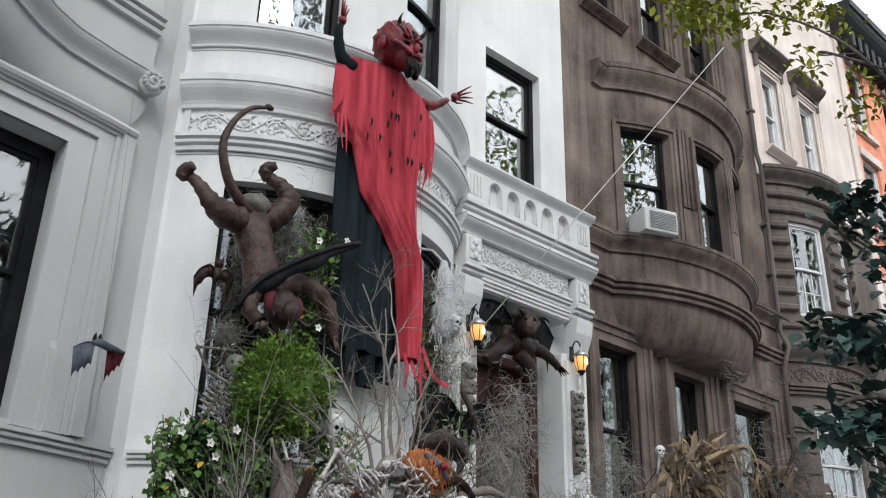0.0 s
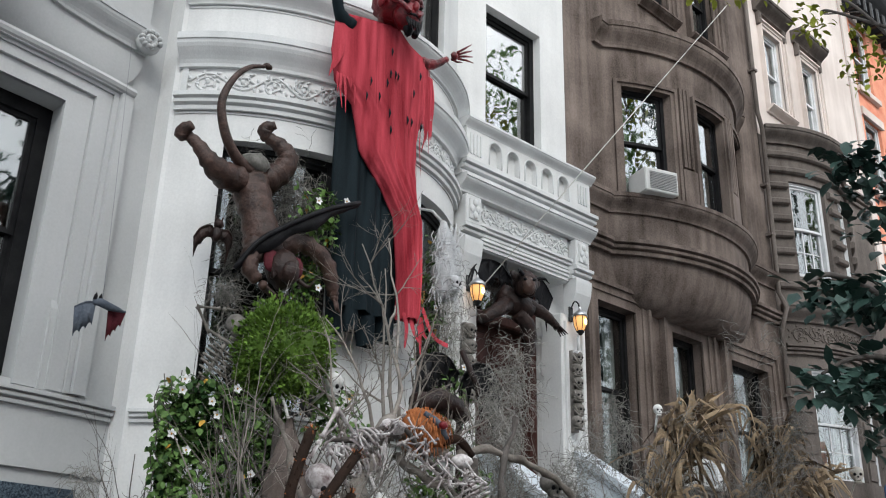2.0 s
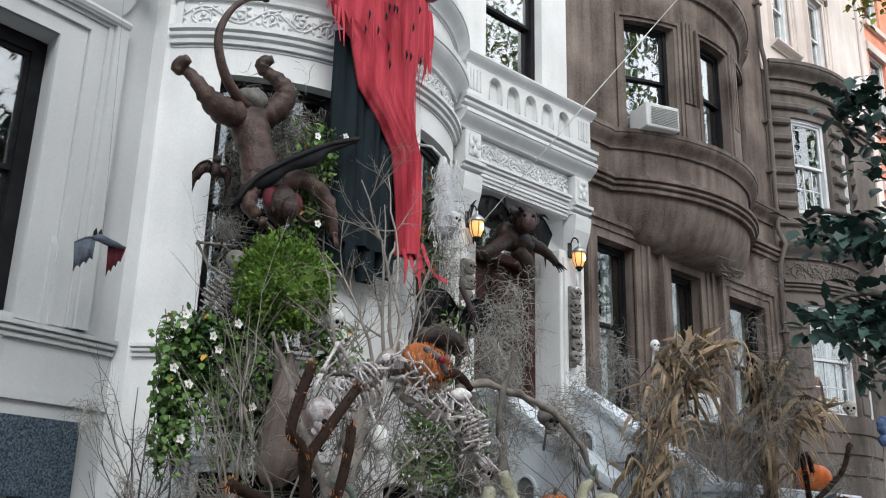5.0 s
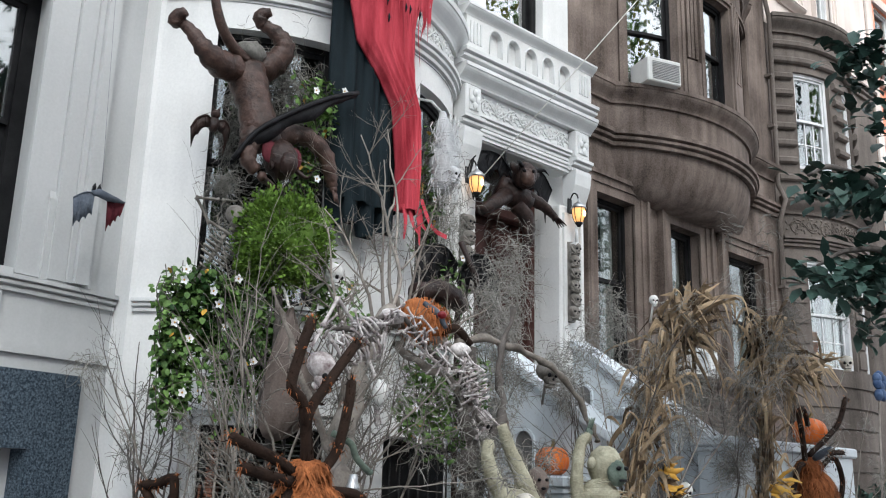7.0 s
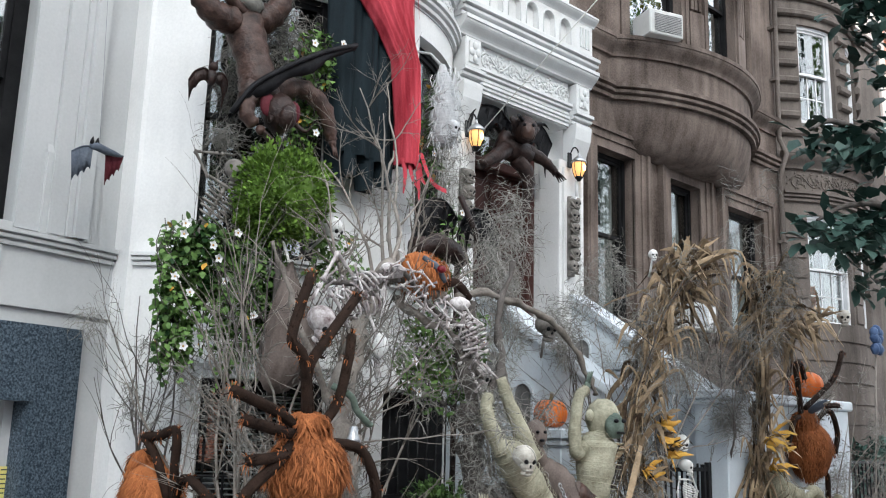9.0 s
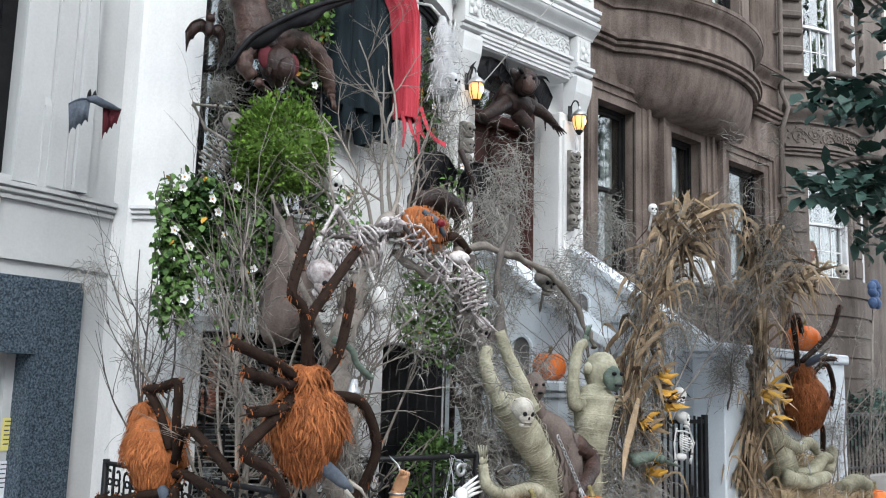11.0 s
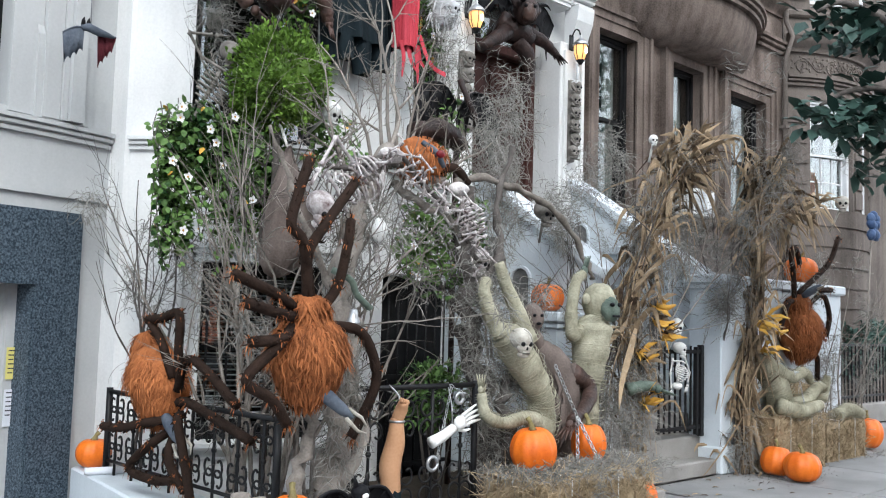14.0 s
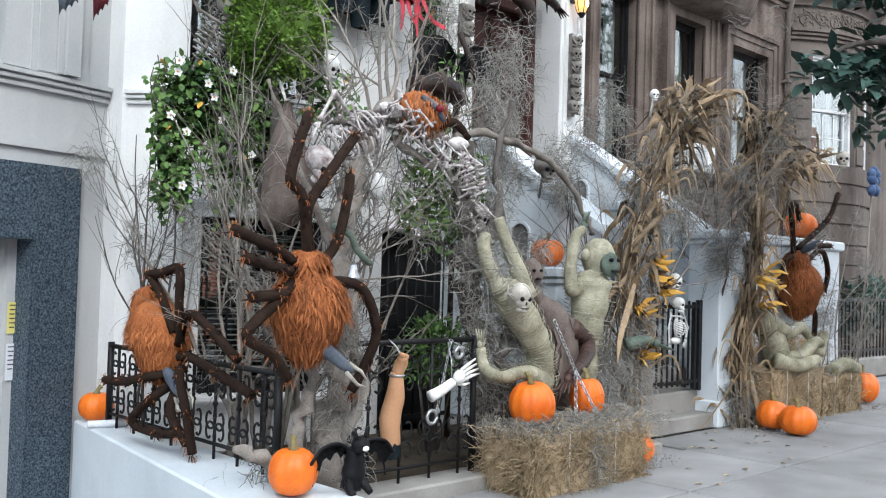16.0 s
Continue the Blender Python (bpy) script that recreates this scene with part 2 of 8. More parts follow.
        return self.add([v + Vector(at) for v in vs], fs, True, slot)

    def blob(self, c, r, n=14, rings=9, rough=0.0, freq=3.0, turn=None, slot=0):
        c = Vector(c)
        r = Vector(r if hasattr(r, "__len__") else (r, r, r))
        vs, fs = [], []
        for i in range(rings + 1):
            t = math.pi * i / rings
            for k in range(n):
                a = 2 * math.pi * k / n
                d = Vector((math.sin(t) * math.cos(a), math.sin(t) * math.sin(a), math.cos(t)))
                g = 1 + rough * noise.noise(d * freq + c * 3.1)
                p = Vector((d.x * r.x, d.y * r.y, d.z * r.z)) * g
                vs.append(c + (turn @ p if turn is not None else p))
        for i in range(rings):
            for k in range(n):
                k2 = (k + 1) % n
                fs.append((i * n + k, (i + 1) * n + k, (i + 1) * n + k2, i * n + k2))
        return self.add(vs, fs, True, slot)

    def sweep(self, path, prof, slot=0, ends=True):
        """A moulding: prof is (out, z) pairs, carried along a path in plan; out points to the street."""
        vs, fs, n = [], [], len(prof)
        for i, p in enumerate(path):
            a, b = path[max(i - 1, 0)], path[min(i + 1, len(path) - 1)]
            d = Vector((b[0] - a[0], b[1] - a[1])).normalized()
            nx, ny = d.y, -d.x
            for o, z in prof:
                vs.append((p[0] + nx * o, p[1] + ny * o, z))
        for i in range(len(path) - 1):
            for k in range(n):
                k2 = (k + 1) % n
                fs.append((i * n + k, (i + 1) * n + k, (i + 1) * n + k2, i * n + k2))
        if ends:
            fs.append(tuple(range(n)))
            fs.append(tuple((len(path) - 1) * n + k for k in range(n))[::-1])
        return self.add(vs, fs, False, slot)

    def leaf(self, p, d, up, length, width, slot=0, fold=0.25):
        p, d = Vector(p), Vector(d).normalized()
        s = d.cross(Vector(up))
        s = s.normalized() if s.length > 1e-5 else d.orthogonal().normalized()
        u = s.cross(d)
        w = width / 2
        vs = [p, p + d * length * 0.35 + s * w + u * w * fold, p + d * length * 0.75 + s * w * 0.75 + u * w * fold * 0.6, p + d * length - u * length * 0.12,
              p + d * length * 0.75 - s * w * 0.75 + u * w * fold * 0.6, p + d * length * 0.35 - s * w + u * w * fold, p + d * length * 0.5]
        return self.add(vs, [(0, 1, 6), (1, 2, 6), (2, 3, 6), (3, 4, 6), (4, 5, 6), (5, 0, 6)], True, slot)

    def ribbon(self, pts, widths, normal=(0, -1, 0), slot=0):
        pts = [Vector(p) for p in pts]
        nrm = Vector(normal)
        vs, fs = [], []
        for i, p in enumerate(pts):
            d = (pts[min(i + 1, len(pts) - 1)] - pts[max(i - 1, 0)])
            s = d.cross(nrm)
            s = s.normalized() if s.length > 1e-6 else Vector((1, 0, 0))
            w = widths[i] if hasattr(widths, "__len__") else widths
            vs += [p + s * w / 2, p + nrm * w * 0.15, p - s * w / 2]
        for i in range(len(pts) - 1):
            for k in (0, 1):
                fs.append((i * 3 + k, i * 3 + k + 1, i * 3 + k + 4, i * 3 + k + 3))
        return self.add(vs, fs, True, slot)


def mesh_of(m, name, mats, base):
    me = bpy.data.meshes.new(name)
    bx, by, bz = base
    me.from_pydata([(x - bx, y - by, z - bz) for x, y, z in m.v], [], m.f)
    mats = mats if isinstance(mats, (list, tuple)) else [mats]
    for k in mats:
        me.materials.append(k)
    me.polygons.foreach_set("use_smooth", m.s)
    me.polygons.foreach_set("material_index", m.m)
    me.update()
    return me


def thing(name, at, label, category, group="", kind=""):
    ob = new(name)
    ob.location = at
    ob.empty_display_size = 0.1
    return tagged(ob, label, category, group, kind)


def root_place(ob):
    while ob.parent:
        ob = ob.parent
    return ob.location


def part(name, m, mats, parent, label="", kind=""):
    ob = new(name, mesh_of(m, name, mats, root_place(parent)))
    ob.parent = parent
    return tagged(ob, label, "", "", kind)


def solid(name, m, mats, label, category, group="", kind="", at=None):
    """A thing that is one mesh, with its origin at the middle of its base."""
    if at is None:
        a = np.array(m.v)
        lo, hi = a.min(0), a.max(0)
        at = ((lo[0] + hi[0]) / 2, (lo[1] + hi[1]) / 2, lo[2])
    ob = new(name, mesh_of(m, name, mats, at))
    ob.location = at
    return tagged(ob, label, category, group, kind)


def arc(xa, xb, yb, sag, n=24):
    h = (xb - xa) / 2
    r = (h * h + sag * sag) / (2 * sag)
    cx, cy = (xa + xb) / 2, yb - sag + r
    return [(xa + (xb - xa) * k / n, cy - math.sqrt(max(r * r - (xa + (xb - xa) * k / n - cx) ** 2, 0))) for k in range(n + 1)]


def on(path, x):
    for (x0, y0), (x1, y1) in zip(path, path[1:]):
        if x0 <= x <= x1:
            return y0 + (y1 - y0) * (x - x0) / (x1 - x0) if x1 > x0 else y0
    return path[0][1] if x < path[0][0] else path[-1][1]


def span(path, xa, xb):
    return [(xa, on(path, xa))] + [p for p in path if xa + 1e-4 < p[0] < xb - 1e-4] + [(xb, on(path, xb))]


def wall_mesh(path, z0, z1, thick, holes):
    """A wall along a path in plan, with real openings (xa, xb, za, zb) through it."""
    xs = sorted({round(p[0], 4) for p in path} | {h[0] for h in holes} | {h[1] for h in holes})
    zs = sorted({z0, z1} | {h[2] for h in holes} | {h[3] for h in holes})
    xs = [x for x in xs if path[0][0] - 1e-6 <= x <= path[-1][0] + 1e-6]

    def full(i, k):
        if not (0 <= i < len(xs) - 1 and 0 <= k < len(zs) - 1):
            return False
        mx, mz = (xs[i] + xs[i + 1]) / 2, (zs[k] + zs[k + 1]) / 2
        return not any(h[0] < mx < h[1] and h[2] < mz < h[3] for h in holes)

    m = Mesh()
    known = {}

    def vert(p):
        key = tuple(round(c, 4) for c in p)
        if key not in known:
            known[key] = len(m.v)
            m.v.append(p)
        return known[key]

    for i in range(len(xs) - 1):
        ya, yb = on(path, xs[i]), on(path, xs[i + 1])
        for k in range(len(zs) - 1):
            if not full(i, k):
                continue
            xa, xb, za, zb, t = xs[i], xs[i + 1], zs[k], zs[k + 1], thick
            q = [(xa, ya, za), (xb, yb, za), (xb, yb, zb), (xa, ya, zb), (xa, ya + t, za), (xb, yb + t, za), (xb, yb + t, zb), (xa, ya + t, zb)]
            f = [(0, 1, 2, 3), (5, 4, 7, 6)]
            if not full(i - 1, k):
                f.append((4, 0, 3, 7))
            if not full(i + 1, k):
                f.append((1, 5, 6, 2))
            if not full(i, k - 1):
                f.append((4, 5, 1, 0))
            if not full(i, k + 1):
                f.append((3, 2, 6, 7))
            ids = [vert(p) for p in q]
            for face in f:
                m.f.append(tuple(ids[n] for n in face))
                m.s.append(False)
                m.m.append(0)
    return m


def strip_box(path, xa, xb, za, zb, out, inn, m=None, slot=0):
    m = m or Mesh()
    return m.sweep(span(path, xa, xb), [(-inn, za), (out, za), (out, zb), (-inn, zb)], slot)


def window(house, path, xa, xb, za, zb, depth=0.22, frame_mat=None, rail=True, curtain=0.0, grid=False, fw=0.055, glass=None):
    """A sash window set back in its opening: frame, two sashes with panes, sometimes a curtain."""
    fm = frame_mat or SASH
    p = [(x, y + depth) for x, y in span(path, xa, xb)]
    f = Mesh()
    strip_box(p, xa, xa + fw, za, zb, 0.05, 0.08, f)
    strip_box(p, xb - fw, xb, za, zb, 0.05, 0.08, f)
    strip_box(p, xa + fw, xb - fw, zb - fw, zb, 0.05, 0.08, f)
    strip_box(p, xa + fw, xb - fw, za, za + fw * 0.9, 0.05, 0.08, f)
    w = part("window", f, fm, house)
    zm = za + (zb - za) * 0.5
    a, b = xa + fw, xb - fw
    s = 0.045
    for lo, hi, o in ((za + fw * 0.9, zm + s, -0.045), (zm, zb - fw, 0.0)) if rail else ((za + fw * 0.9, zb - fw, 0.0),):
        q = [(x, y - o) for x, y in p]
        g = Mesh()
        strip_box(q, a, a + s, lo, hi, 0.02, 0.02, g)
        strip_box(q, b - s, b, lo, hi, 0.02, 0.02, g)
        strip_box(q, a + s, b - s, lo, lo + s, 0.02, 0.02, g)
        strip_box(q, a + s, b - s, hi - s, hi, 0.02, 0.02, g)
        if grid and o < 0:
            for k in (1, 2):
                x = a + s + (b - a - 2 * s) * k / 3
                strip_box(q, x - 0.01, x + 0.01, lo + s, hi - s, 0.015, 0.015, g)
            strip_box(q, a + s, b - s, (lo + hi) / 2 - 0.01, (lo + hi) / 2 + 0.01, 0.013, 0.013, g)
        part("sash", g, fm, w)
        n = Mesh()
        strip_box(q, a + s, b - s, lo + s, hi - s, 0.004, 0.004, n)
        ob = part("pane", n, glass or GLASS, w)
        ob.visible_shadow = False
    if curtain:
        c = Mesh()
        n = 40
        for x0, x1 in ((a, a + (b - a) * curtain), (b - (b - a) * curtain, b)):
            pts = []
            for k in range(n + 1):
                x = x0 + (x1 - x0) * k / n
                pts.append((x, on(p, x) + 0.16 + 0.025 * math.sin(k * 1.3)))
            c.sweep(pts, [(0.0, za + 0.05), (0.004, za + 0.05), (0.004, zb - 0.05), (0.0, zb - 0.05)])
        part("curtain", c, CURTAIN, w)
    return w


# ---- ground ----
g = Mesh()
g.add([(-60, -0.9, -0.02), (2.95, -0.9, -0.02), (2.95, 4.1, -0.02), (-60, 4.1, -0.02)], [(0, 1, 2, 3)])
g.add([(2.95, -0.9, -0.02), (140, -0.9, -0.02), (140, 4.1, -0.02), (2.95, 4.1, -0.02)], [(0, 1, 2, 3)])
g.add([(3.2, 4.1, -0.02), (140, 4.1, -0.02), (140, 14, -0.02), (3.2, 14, -0.02)], [(0, 1, 2, 3)])
g.add([(-60, 4.1, -1.9), (2.95, 4.1, -1.9), (3.2, 14, -1.9), (-60, 14, -1.9)], [(0, 1, 2, 3)])
g.add([(-60, 4.1, -1.9), (2.95, 4.1, -1.9), (2.95, 4.1, -0.02), (-60, 4.1, -0.02)], [(0, 1, 2, 3)])
ground = solid("ground", g, CONCRETE, "grey concrete ground along the street", "ground", kind="structure", at=(0, 0, 0))
g = Mesh()
g.add([(-400, -400, -0.17), (400, -400, -0.17), (400, -0.9, -0.17), (-400, -0.9, -0.17)], [(0, 1, 2, 3)])
g.add([(-400, 13.9, -0.17), (400, 13.9, -0.17), (400, 400, -0.17), (-400, 400, -0.17)], [(0, 1, 2, 3)])
solid("road", g, ASPHALT, "dark grey asphalt road beside the pavement", "road", kind="structure", at=(0, 0, -0.17))
g = Mesh().box((-60, -1.05, -0.2), (140, -0.9, 0.0), 0.015)
solid("kerb", g, STEPST, "worn grey stone kerb", "kerb", kind="structure")


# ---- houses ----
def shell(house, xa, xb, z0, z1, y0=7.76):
    # back, sides and floors behind the windows, coloured as dark as an unlit room
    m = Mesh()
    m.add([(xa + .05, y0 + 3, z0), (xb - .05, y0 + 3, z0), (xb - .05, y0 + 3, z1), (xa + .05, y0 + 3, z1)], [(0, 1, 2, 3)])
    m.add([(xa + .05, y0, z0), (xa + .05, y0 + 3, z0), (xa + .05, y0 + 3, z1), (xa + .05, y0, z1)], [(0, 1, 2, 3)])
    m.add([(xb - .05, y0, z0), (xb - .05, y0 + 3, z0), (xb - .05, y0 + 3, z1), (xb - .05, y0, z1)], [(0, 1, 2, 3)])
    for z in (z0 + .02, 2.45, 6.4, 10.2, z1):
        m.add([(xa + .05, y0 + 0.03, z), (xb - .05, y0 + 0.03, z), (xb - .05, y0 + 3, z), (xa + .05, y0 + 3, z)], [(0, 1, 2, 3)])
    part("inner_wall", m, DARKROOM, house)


def mould(house, path, steps, mat, name="moulding", ends=True):
    part(name, Mesh().sweep(path, steps, 0, ends), mat, house)


def ogee(z0, z1, out, n=7, back=0.03):
    """A stepped, rounded moulding profile that grows outwards to the top."""
    pts = [(-back, z0), (out * 0.25, z0)]
    for k in range(n):
        t = (k + 1) / n
        pts.append((out * (0.25 + 0.75 * (0.5 - 0.5 * math.cos(math.pi * t))), z0 + (z1 - z0) * 0.75 * t))
    pts += [(out * 1.08, z0 + (z1 - z0) * 0.77), (out * 1.08, z1), (-back, z1 + 0.015)]
    return pts


def bands(z0, z1, out, back=0.03):
    """A course of three fillets with hollows between them."""
    h = (z1 - z0)
    return [(-back, z0), (out * .45, z0), (out * .5, z0 + h * .22), (out * .25, z0 + h * .26), (out * .25, z0 + h * .34), (out * .75, z0 + h * .40), (out * .8, z0 + h * .58),
            (out * .5, z0 + h * .62), (out * .5, z0 + h * .68), (out, z0 + h * .74), (out, z1), (-back, z1 + .02)]


def scrolls(house, path, xa, xb, za, zb, mat, n):
    """Carved rinceau: a waving stem with leafy spirals, in relief on a sunk panel."""
    m = Mesh()
    h = (zb - za)
    zc = (za + zb) / 2
    stem = []
    for k in range(n * 12 + 1):
        x = xa + (xb - xa) * k / (n * 12)
        stem.append((x, on(path, x) - 0.012, zc + 0.33 * h * math.sin(math.pi * k / 12)))
    m.tube(stem, 0.012, 5)
    for i in range(n):
        xc = xa + (xb - xa) * (i + 0.5) / n
        s = 1 if i % 2 else -1
        sp = []
        for k in range(17):
            a = s * (math.pi * 0.5 + k * 0.52)
            r = h * 0.36 * (1 - k / 19)
            x = xc + r * math.cos(a)
            sp.append((x, on(path, x) - 0.012, zc + s * 0.02 + r * math.sin(a)))
        m.tube(sp, [0.013 - 0.0004 * k for k in range(17)], 5)
        x = xc
        m.blob((x, on(path, x) - 0.012, zc), (0.03, 0.016, 0.03), 8, 5)
        for k in range(16):
            a = k * 0.9 + i
            q = (0.46, 0.26)[k % 2]
            x = xc + h * q * 1.15 * math.cos(a)
            z = zc + h * q * 0.95 * math.sin(a)
            m.blob((x, on(path, x) - 0.006, z), (0.034, 0.016, 0.015), 7, 4, turn=Matrix.Rotation(-a + 0.6, 3, "Y"))
    part("carved_frieze", m, mat, house, "carved scrolling leaf frieze")


def casing(house, xa, xb, za, zb, mat, path, w=0.24, sill=True):
    """Stepped architrave round an opening, with a lintel cap and a sill."""
    for k, (o, d) in enumerate(((0.0, 0.035), (w * 0.45, 0.06), (w * 0.8, 0.10))):
        e = w * (0.45, 0.35, 0.2)[k]
        part("architrave", strip_box(path, xa - o - e, xa - o, za, zb + o + e, d, 0.02), mat, house)
        part("architrave", strip_box(path, xb + o, xb + o + e, za, zb + o + e, d, 0.02), mat, house)
        part("architrave", strip_box(path, xa - o, xb + o, zb + o, zb + o + e, d, 0.02), mat, house)
    if sill:
        m = Mesh()
        m.sweep(span(path, xa - w, xb + w), ogee(za - 0.14, za, 0.16))
        part("sill", m, mat, house)


def corbel(house, full, wall_y, ztop, zbot, mat, n=9):
    """The bowl-like underside of a bay: the plan shrinks back to the wall as it goes down."""
    m = Mesh()
    vs, fs, w = [], [], len(full)
    xc = sum(p[0] for p in full) / w
    for k in range(n + 1):
        t = k / n
        s = math.cos(t * math.pi / 2) ** 0.6
        z = ztop + (zbot - ztop) * math.sin(t * math.pi / 2) ** 1.1
        for x, y in full:
            vs.append((xc + (x - xc) * (0.45 + 0.55 * s), wall_y + (y - wall_y) * s + 0.01, z))
    for k in range(n):
        for i in range(w - 1):
            fs.append((k * w + i, (k + 1) * w + i, (k + 1) * w + i + 1, k * w + i + 1))
    m.add(vs, fs, True)
    part("corbel", m, mat, house, "rounded stone underside of the bay")


# the white house with its bowed front
WP = [(3.36, 7.72), (3.40, 7.52)] + arc(3.44, 7.15, 7.5, 0.9, 36) + [(7.2, 7.5), (9.36, 7.5)]
white = thing("town_house", (6.3, 7.5, 0), "white painted stone town house with a bowed front", "house")
openings = [(3.80, 4.84, 2.99, 5.56), (5.90, 6.70, 2.99, 5.56), (3.88, 4.70, 7.30, 9.7), (5.50, 6.30, 7.30, 9.7), (7.70, 8.82, 7.34, 9.29), (7.25, 8.75, 2.35, 5.48),
            (3.92, 4.98, 0.45, 1.95), (5.54, 6.72, -0.02, 1.94)]
part("wall", wall_mesh(WP, -0.3, 14, 0.30, openings), WHITE, white)
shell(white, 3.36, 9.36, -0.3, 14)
bow = span(WP, 3.44, 7.15)
for zz, steps, mt in ((2.88, bands(2.88, 2.99, 0.075), TRIM), (5.86, bands(5.86, 6.03, 0.10), TRIM), (6.33, ogee(6.33, 6.64, 0.17), TRIM), (7.06, ogee(7.06, 7.27, 0.16), TRIM), (10.0, ogee(10.0, 10.4, 0.2), TRIM)):
    mould(white, bow, steps, mt)
for zz in (5.83, 6.67, 7.03):
    m = Mesh()
    strip_box(WP, 3.45, 7.14, zz, zz + 0.02, 0.012, 0.02, m)
    part("moulding", m, TRIM, white)
scrolls(white, WP, 3.50, 7.08, 6.06, 6.31, TRIM, 14)
for xa in (3.46, 7.08):
    part("panel_edge", strip_box(WP, xa, xa + 0.04, 6.04, 6.33, 0.02, 0.01), TRIM, white)
window(white, WP, 3.80, 4.84, 2.99, 5.56, 0.2)
window(white, WP, 5.90, 6.70, 2.99, 5.56, 0.2)
window(white, WP, 3.88, 4.70, 7.30, 9.7, 0.16, curtain=0.5, glass=SKYGLASS)
window(white, WP, 5.50, 6.30, 7.30, 9.7, 0.16, glass=SKYGLASS)
window(white, WP, 7.70, 8.82, 7.34, 9.29, 0.18, fw=0.08, glass=SKYGLASS)
window(white, WP, 3.92, 4.98, 0.45, 1.95, 0.2)
casing(white, 3.92, 4.98, 0.45, 1.95, WHITE, WP, 0.14)
m = Mesh()
for k in range(30):
    z = 0.52 + k * 0.046
    p = [(x, y + 0.27) for x, y in span(WP, 3.99, 4.92)]
    m.sweep(p, [(0.0, z), (0.03, z + 0.012), (0.032, z + 0.016), (0.0, z + 0.004)])
part("blind", m, WSASH, white, "pale slatted window blind")
m = Mesh()
for k in range(7):
    x = 3.98 + k * 0.145
    m.tube([(x, on(WP, x) + 0.03, 0.46), (x, on(WP, x) + 0.03, 1.94)], 0.011, 6)
for z in (0.6, 1.15, 1.8):
    m.tube([(x, y + 0.03) + (z,) for x, y in span(WP, 3.93, 4.97)], 0.012, 6)
part("grille", m, IRON, white, "black iron window grille")
# basement door behind bars
m = Mesh().box((5.56, on(WP, 6.1) + 0.28, -0.02), (6.70, on(WP, 6.1) + 0.33, 1.92), 0.005)
part("door", m, IRON, white, "dark basement door")
m = Mesh()
yb = on(WP, 6.1) + 0.16
for k in range(9):
    x = 5.62 + k * 0.125
    m.tube([(x, yb, 0), (x, yb, 1.9)], 0.011, 6)
for z in (0.1, 0.95, 1.85):
    m.box((5.56, yb - 0.012, z - 0.02), (6.70, yb + 0.012, z + 0.02))
part("grille", m, IRON, white, "black iron door bars")

# portico over the door: pilasters, entablature, blind arcade parapet
PY = 7.05
for x0, x1 in ((6.92, 7.24), (8.74, 9.32)):
    ob = part("pilaster", Mesh().box((x0, 7.16, 2.3), (x1 - (0.1 if x0 > 8 else 0), 7.5, 5.0), 0.012), WHITE, white)
    part("fillet", Mesh().box((x0 + 0.05, 7.125, 2.6), (x0 + 0.11, 7.165, 4.9), 0.006), WHITE, ob)
    part("fillet", Mesh().box((x1 - 0.20, 7.125, 2.6), (x1 - 0.14, 7.165, 4.9), 0.006), WHITE, ob)
for x0, x1 in ((6.93, 7.23), (8.95, 9.27)):
    m = Mesh()
    m.sweep([(x0, 7.18), (x1, 7.18)], [(-.1, 5.0), (0.0, 5.0), (0.03, 5.12), (0.10, 5.30), (0.12, 5.45), (0.12, 5.5), (-.1, 5.5)])
    m.sweep([(x0 - .02, 7.18), (x1 + .02, 7.18)], bands(5.5, 5.66, 0.15))
    m.box((x0 + 0.02, 7.07, 5.68), (x1 - 0.02, 7.3, 6.04), 0.01)
    m.box((x0 + 0.07, 7.05, 5.73), (x1 - 0.07, 7.08, 5.99), 0.006)
    for k in range(4):
        m.blob(((x0 + x1) / 2 + 0.05 * math.cos(k * 1.6), 7.045, 5.86 + 0.08 * math.sin(k * 1.6)), (0.04, 0.02, 0.05), 8, 5)
    part("bracket", m, TRIM, white)
m = Mesh()
m.box((7.23, 7.2, 5.45), (8.95, 7.5, 5.75), 0.01)
m.sweep([(7.23, 7.2), (8.95, 7.2)], bands(5.47, 5.60, 0.05))
m.sweep([(7.23, 7.2), (8.95, 7.2)], bands(5.62, 5.76, 0.09))
m.box((7.23, 7.18, 5.76), (8.95, 7.5, 6.06), 0.01)
part("architrave", m, TRIM, white)
scrolls(white, [(7.2, 7.18), (9.0, 7.18)], 7.27, 8.92, 5.79, 6.02, TRIM, 7)
m = Mesh()
m.sweep([(6.86, 7.5), (6.86, 7.14), (9.33, 7.14), (9.33, 7.5)][1:3], ogee(6.06, 6.26, 0.16, back=.36))
m.sweep([(6.84, 7.10), (9.34, 7.10)], bands(6.26, 6.44, 0.14, back=.4))
part("cornice", m, TRIM, white)
ax0, aw, gap = 7.32, 0.20, 0.125
cell = wall_mesh([(6.92, PY), (9.28, PY)], 6.44, 6.92, 0.10, [(ax0 + k * (aw + gap), ax0 + k * (aw + gap) + aw, 6.52, 6.84) for k in range(5)])
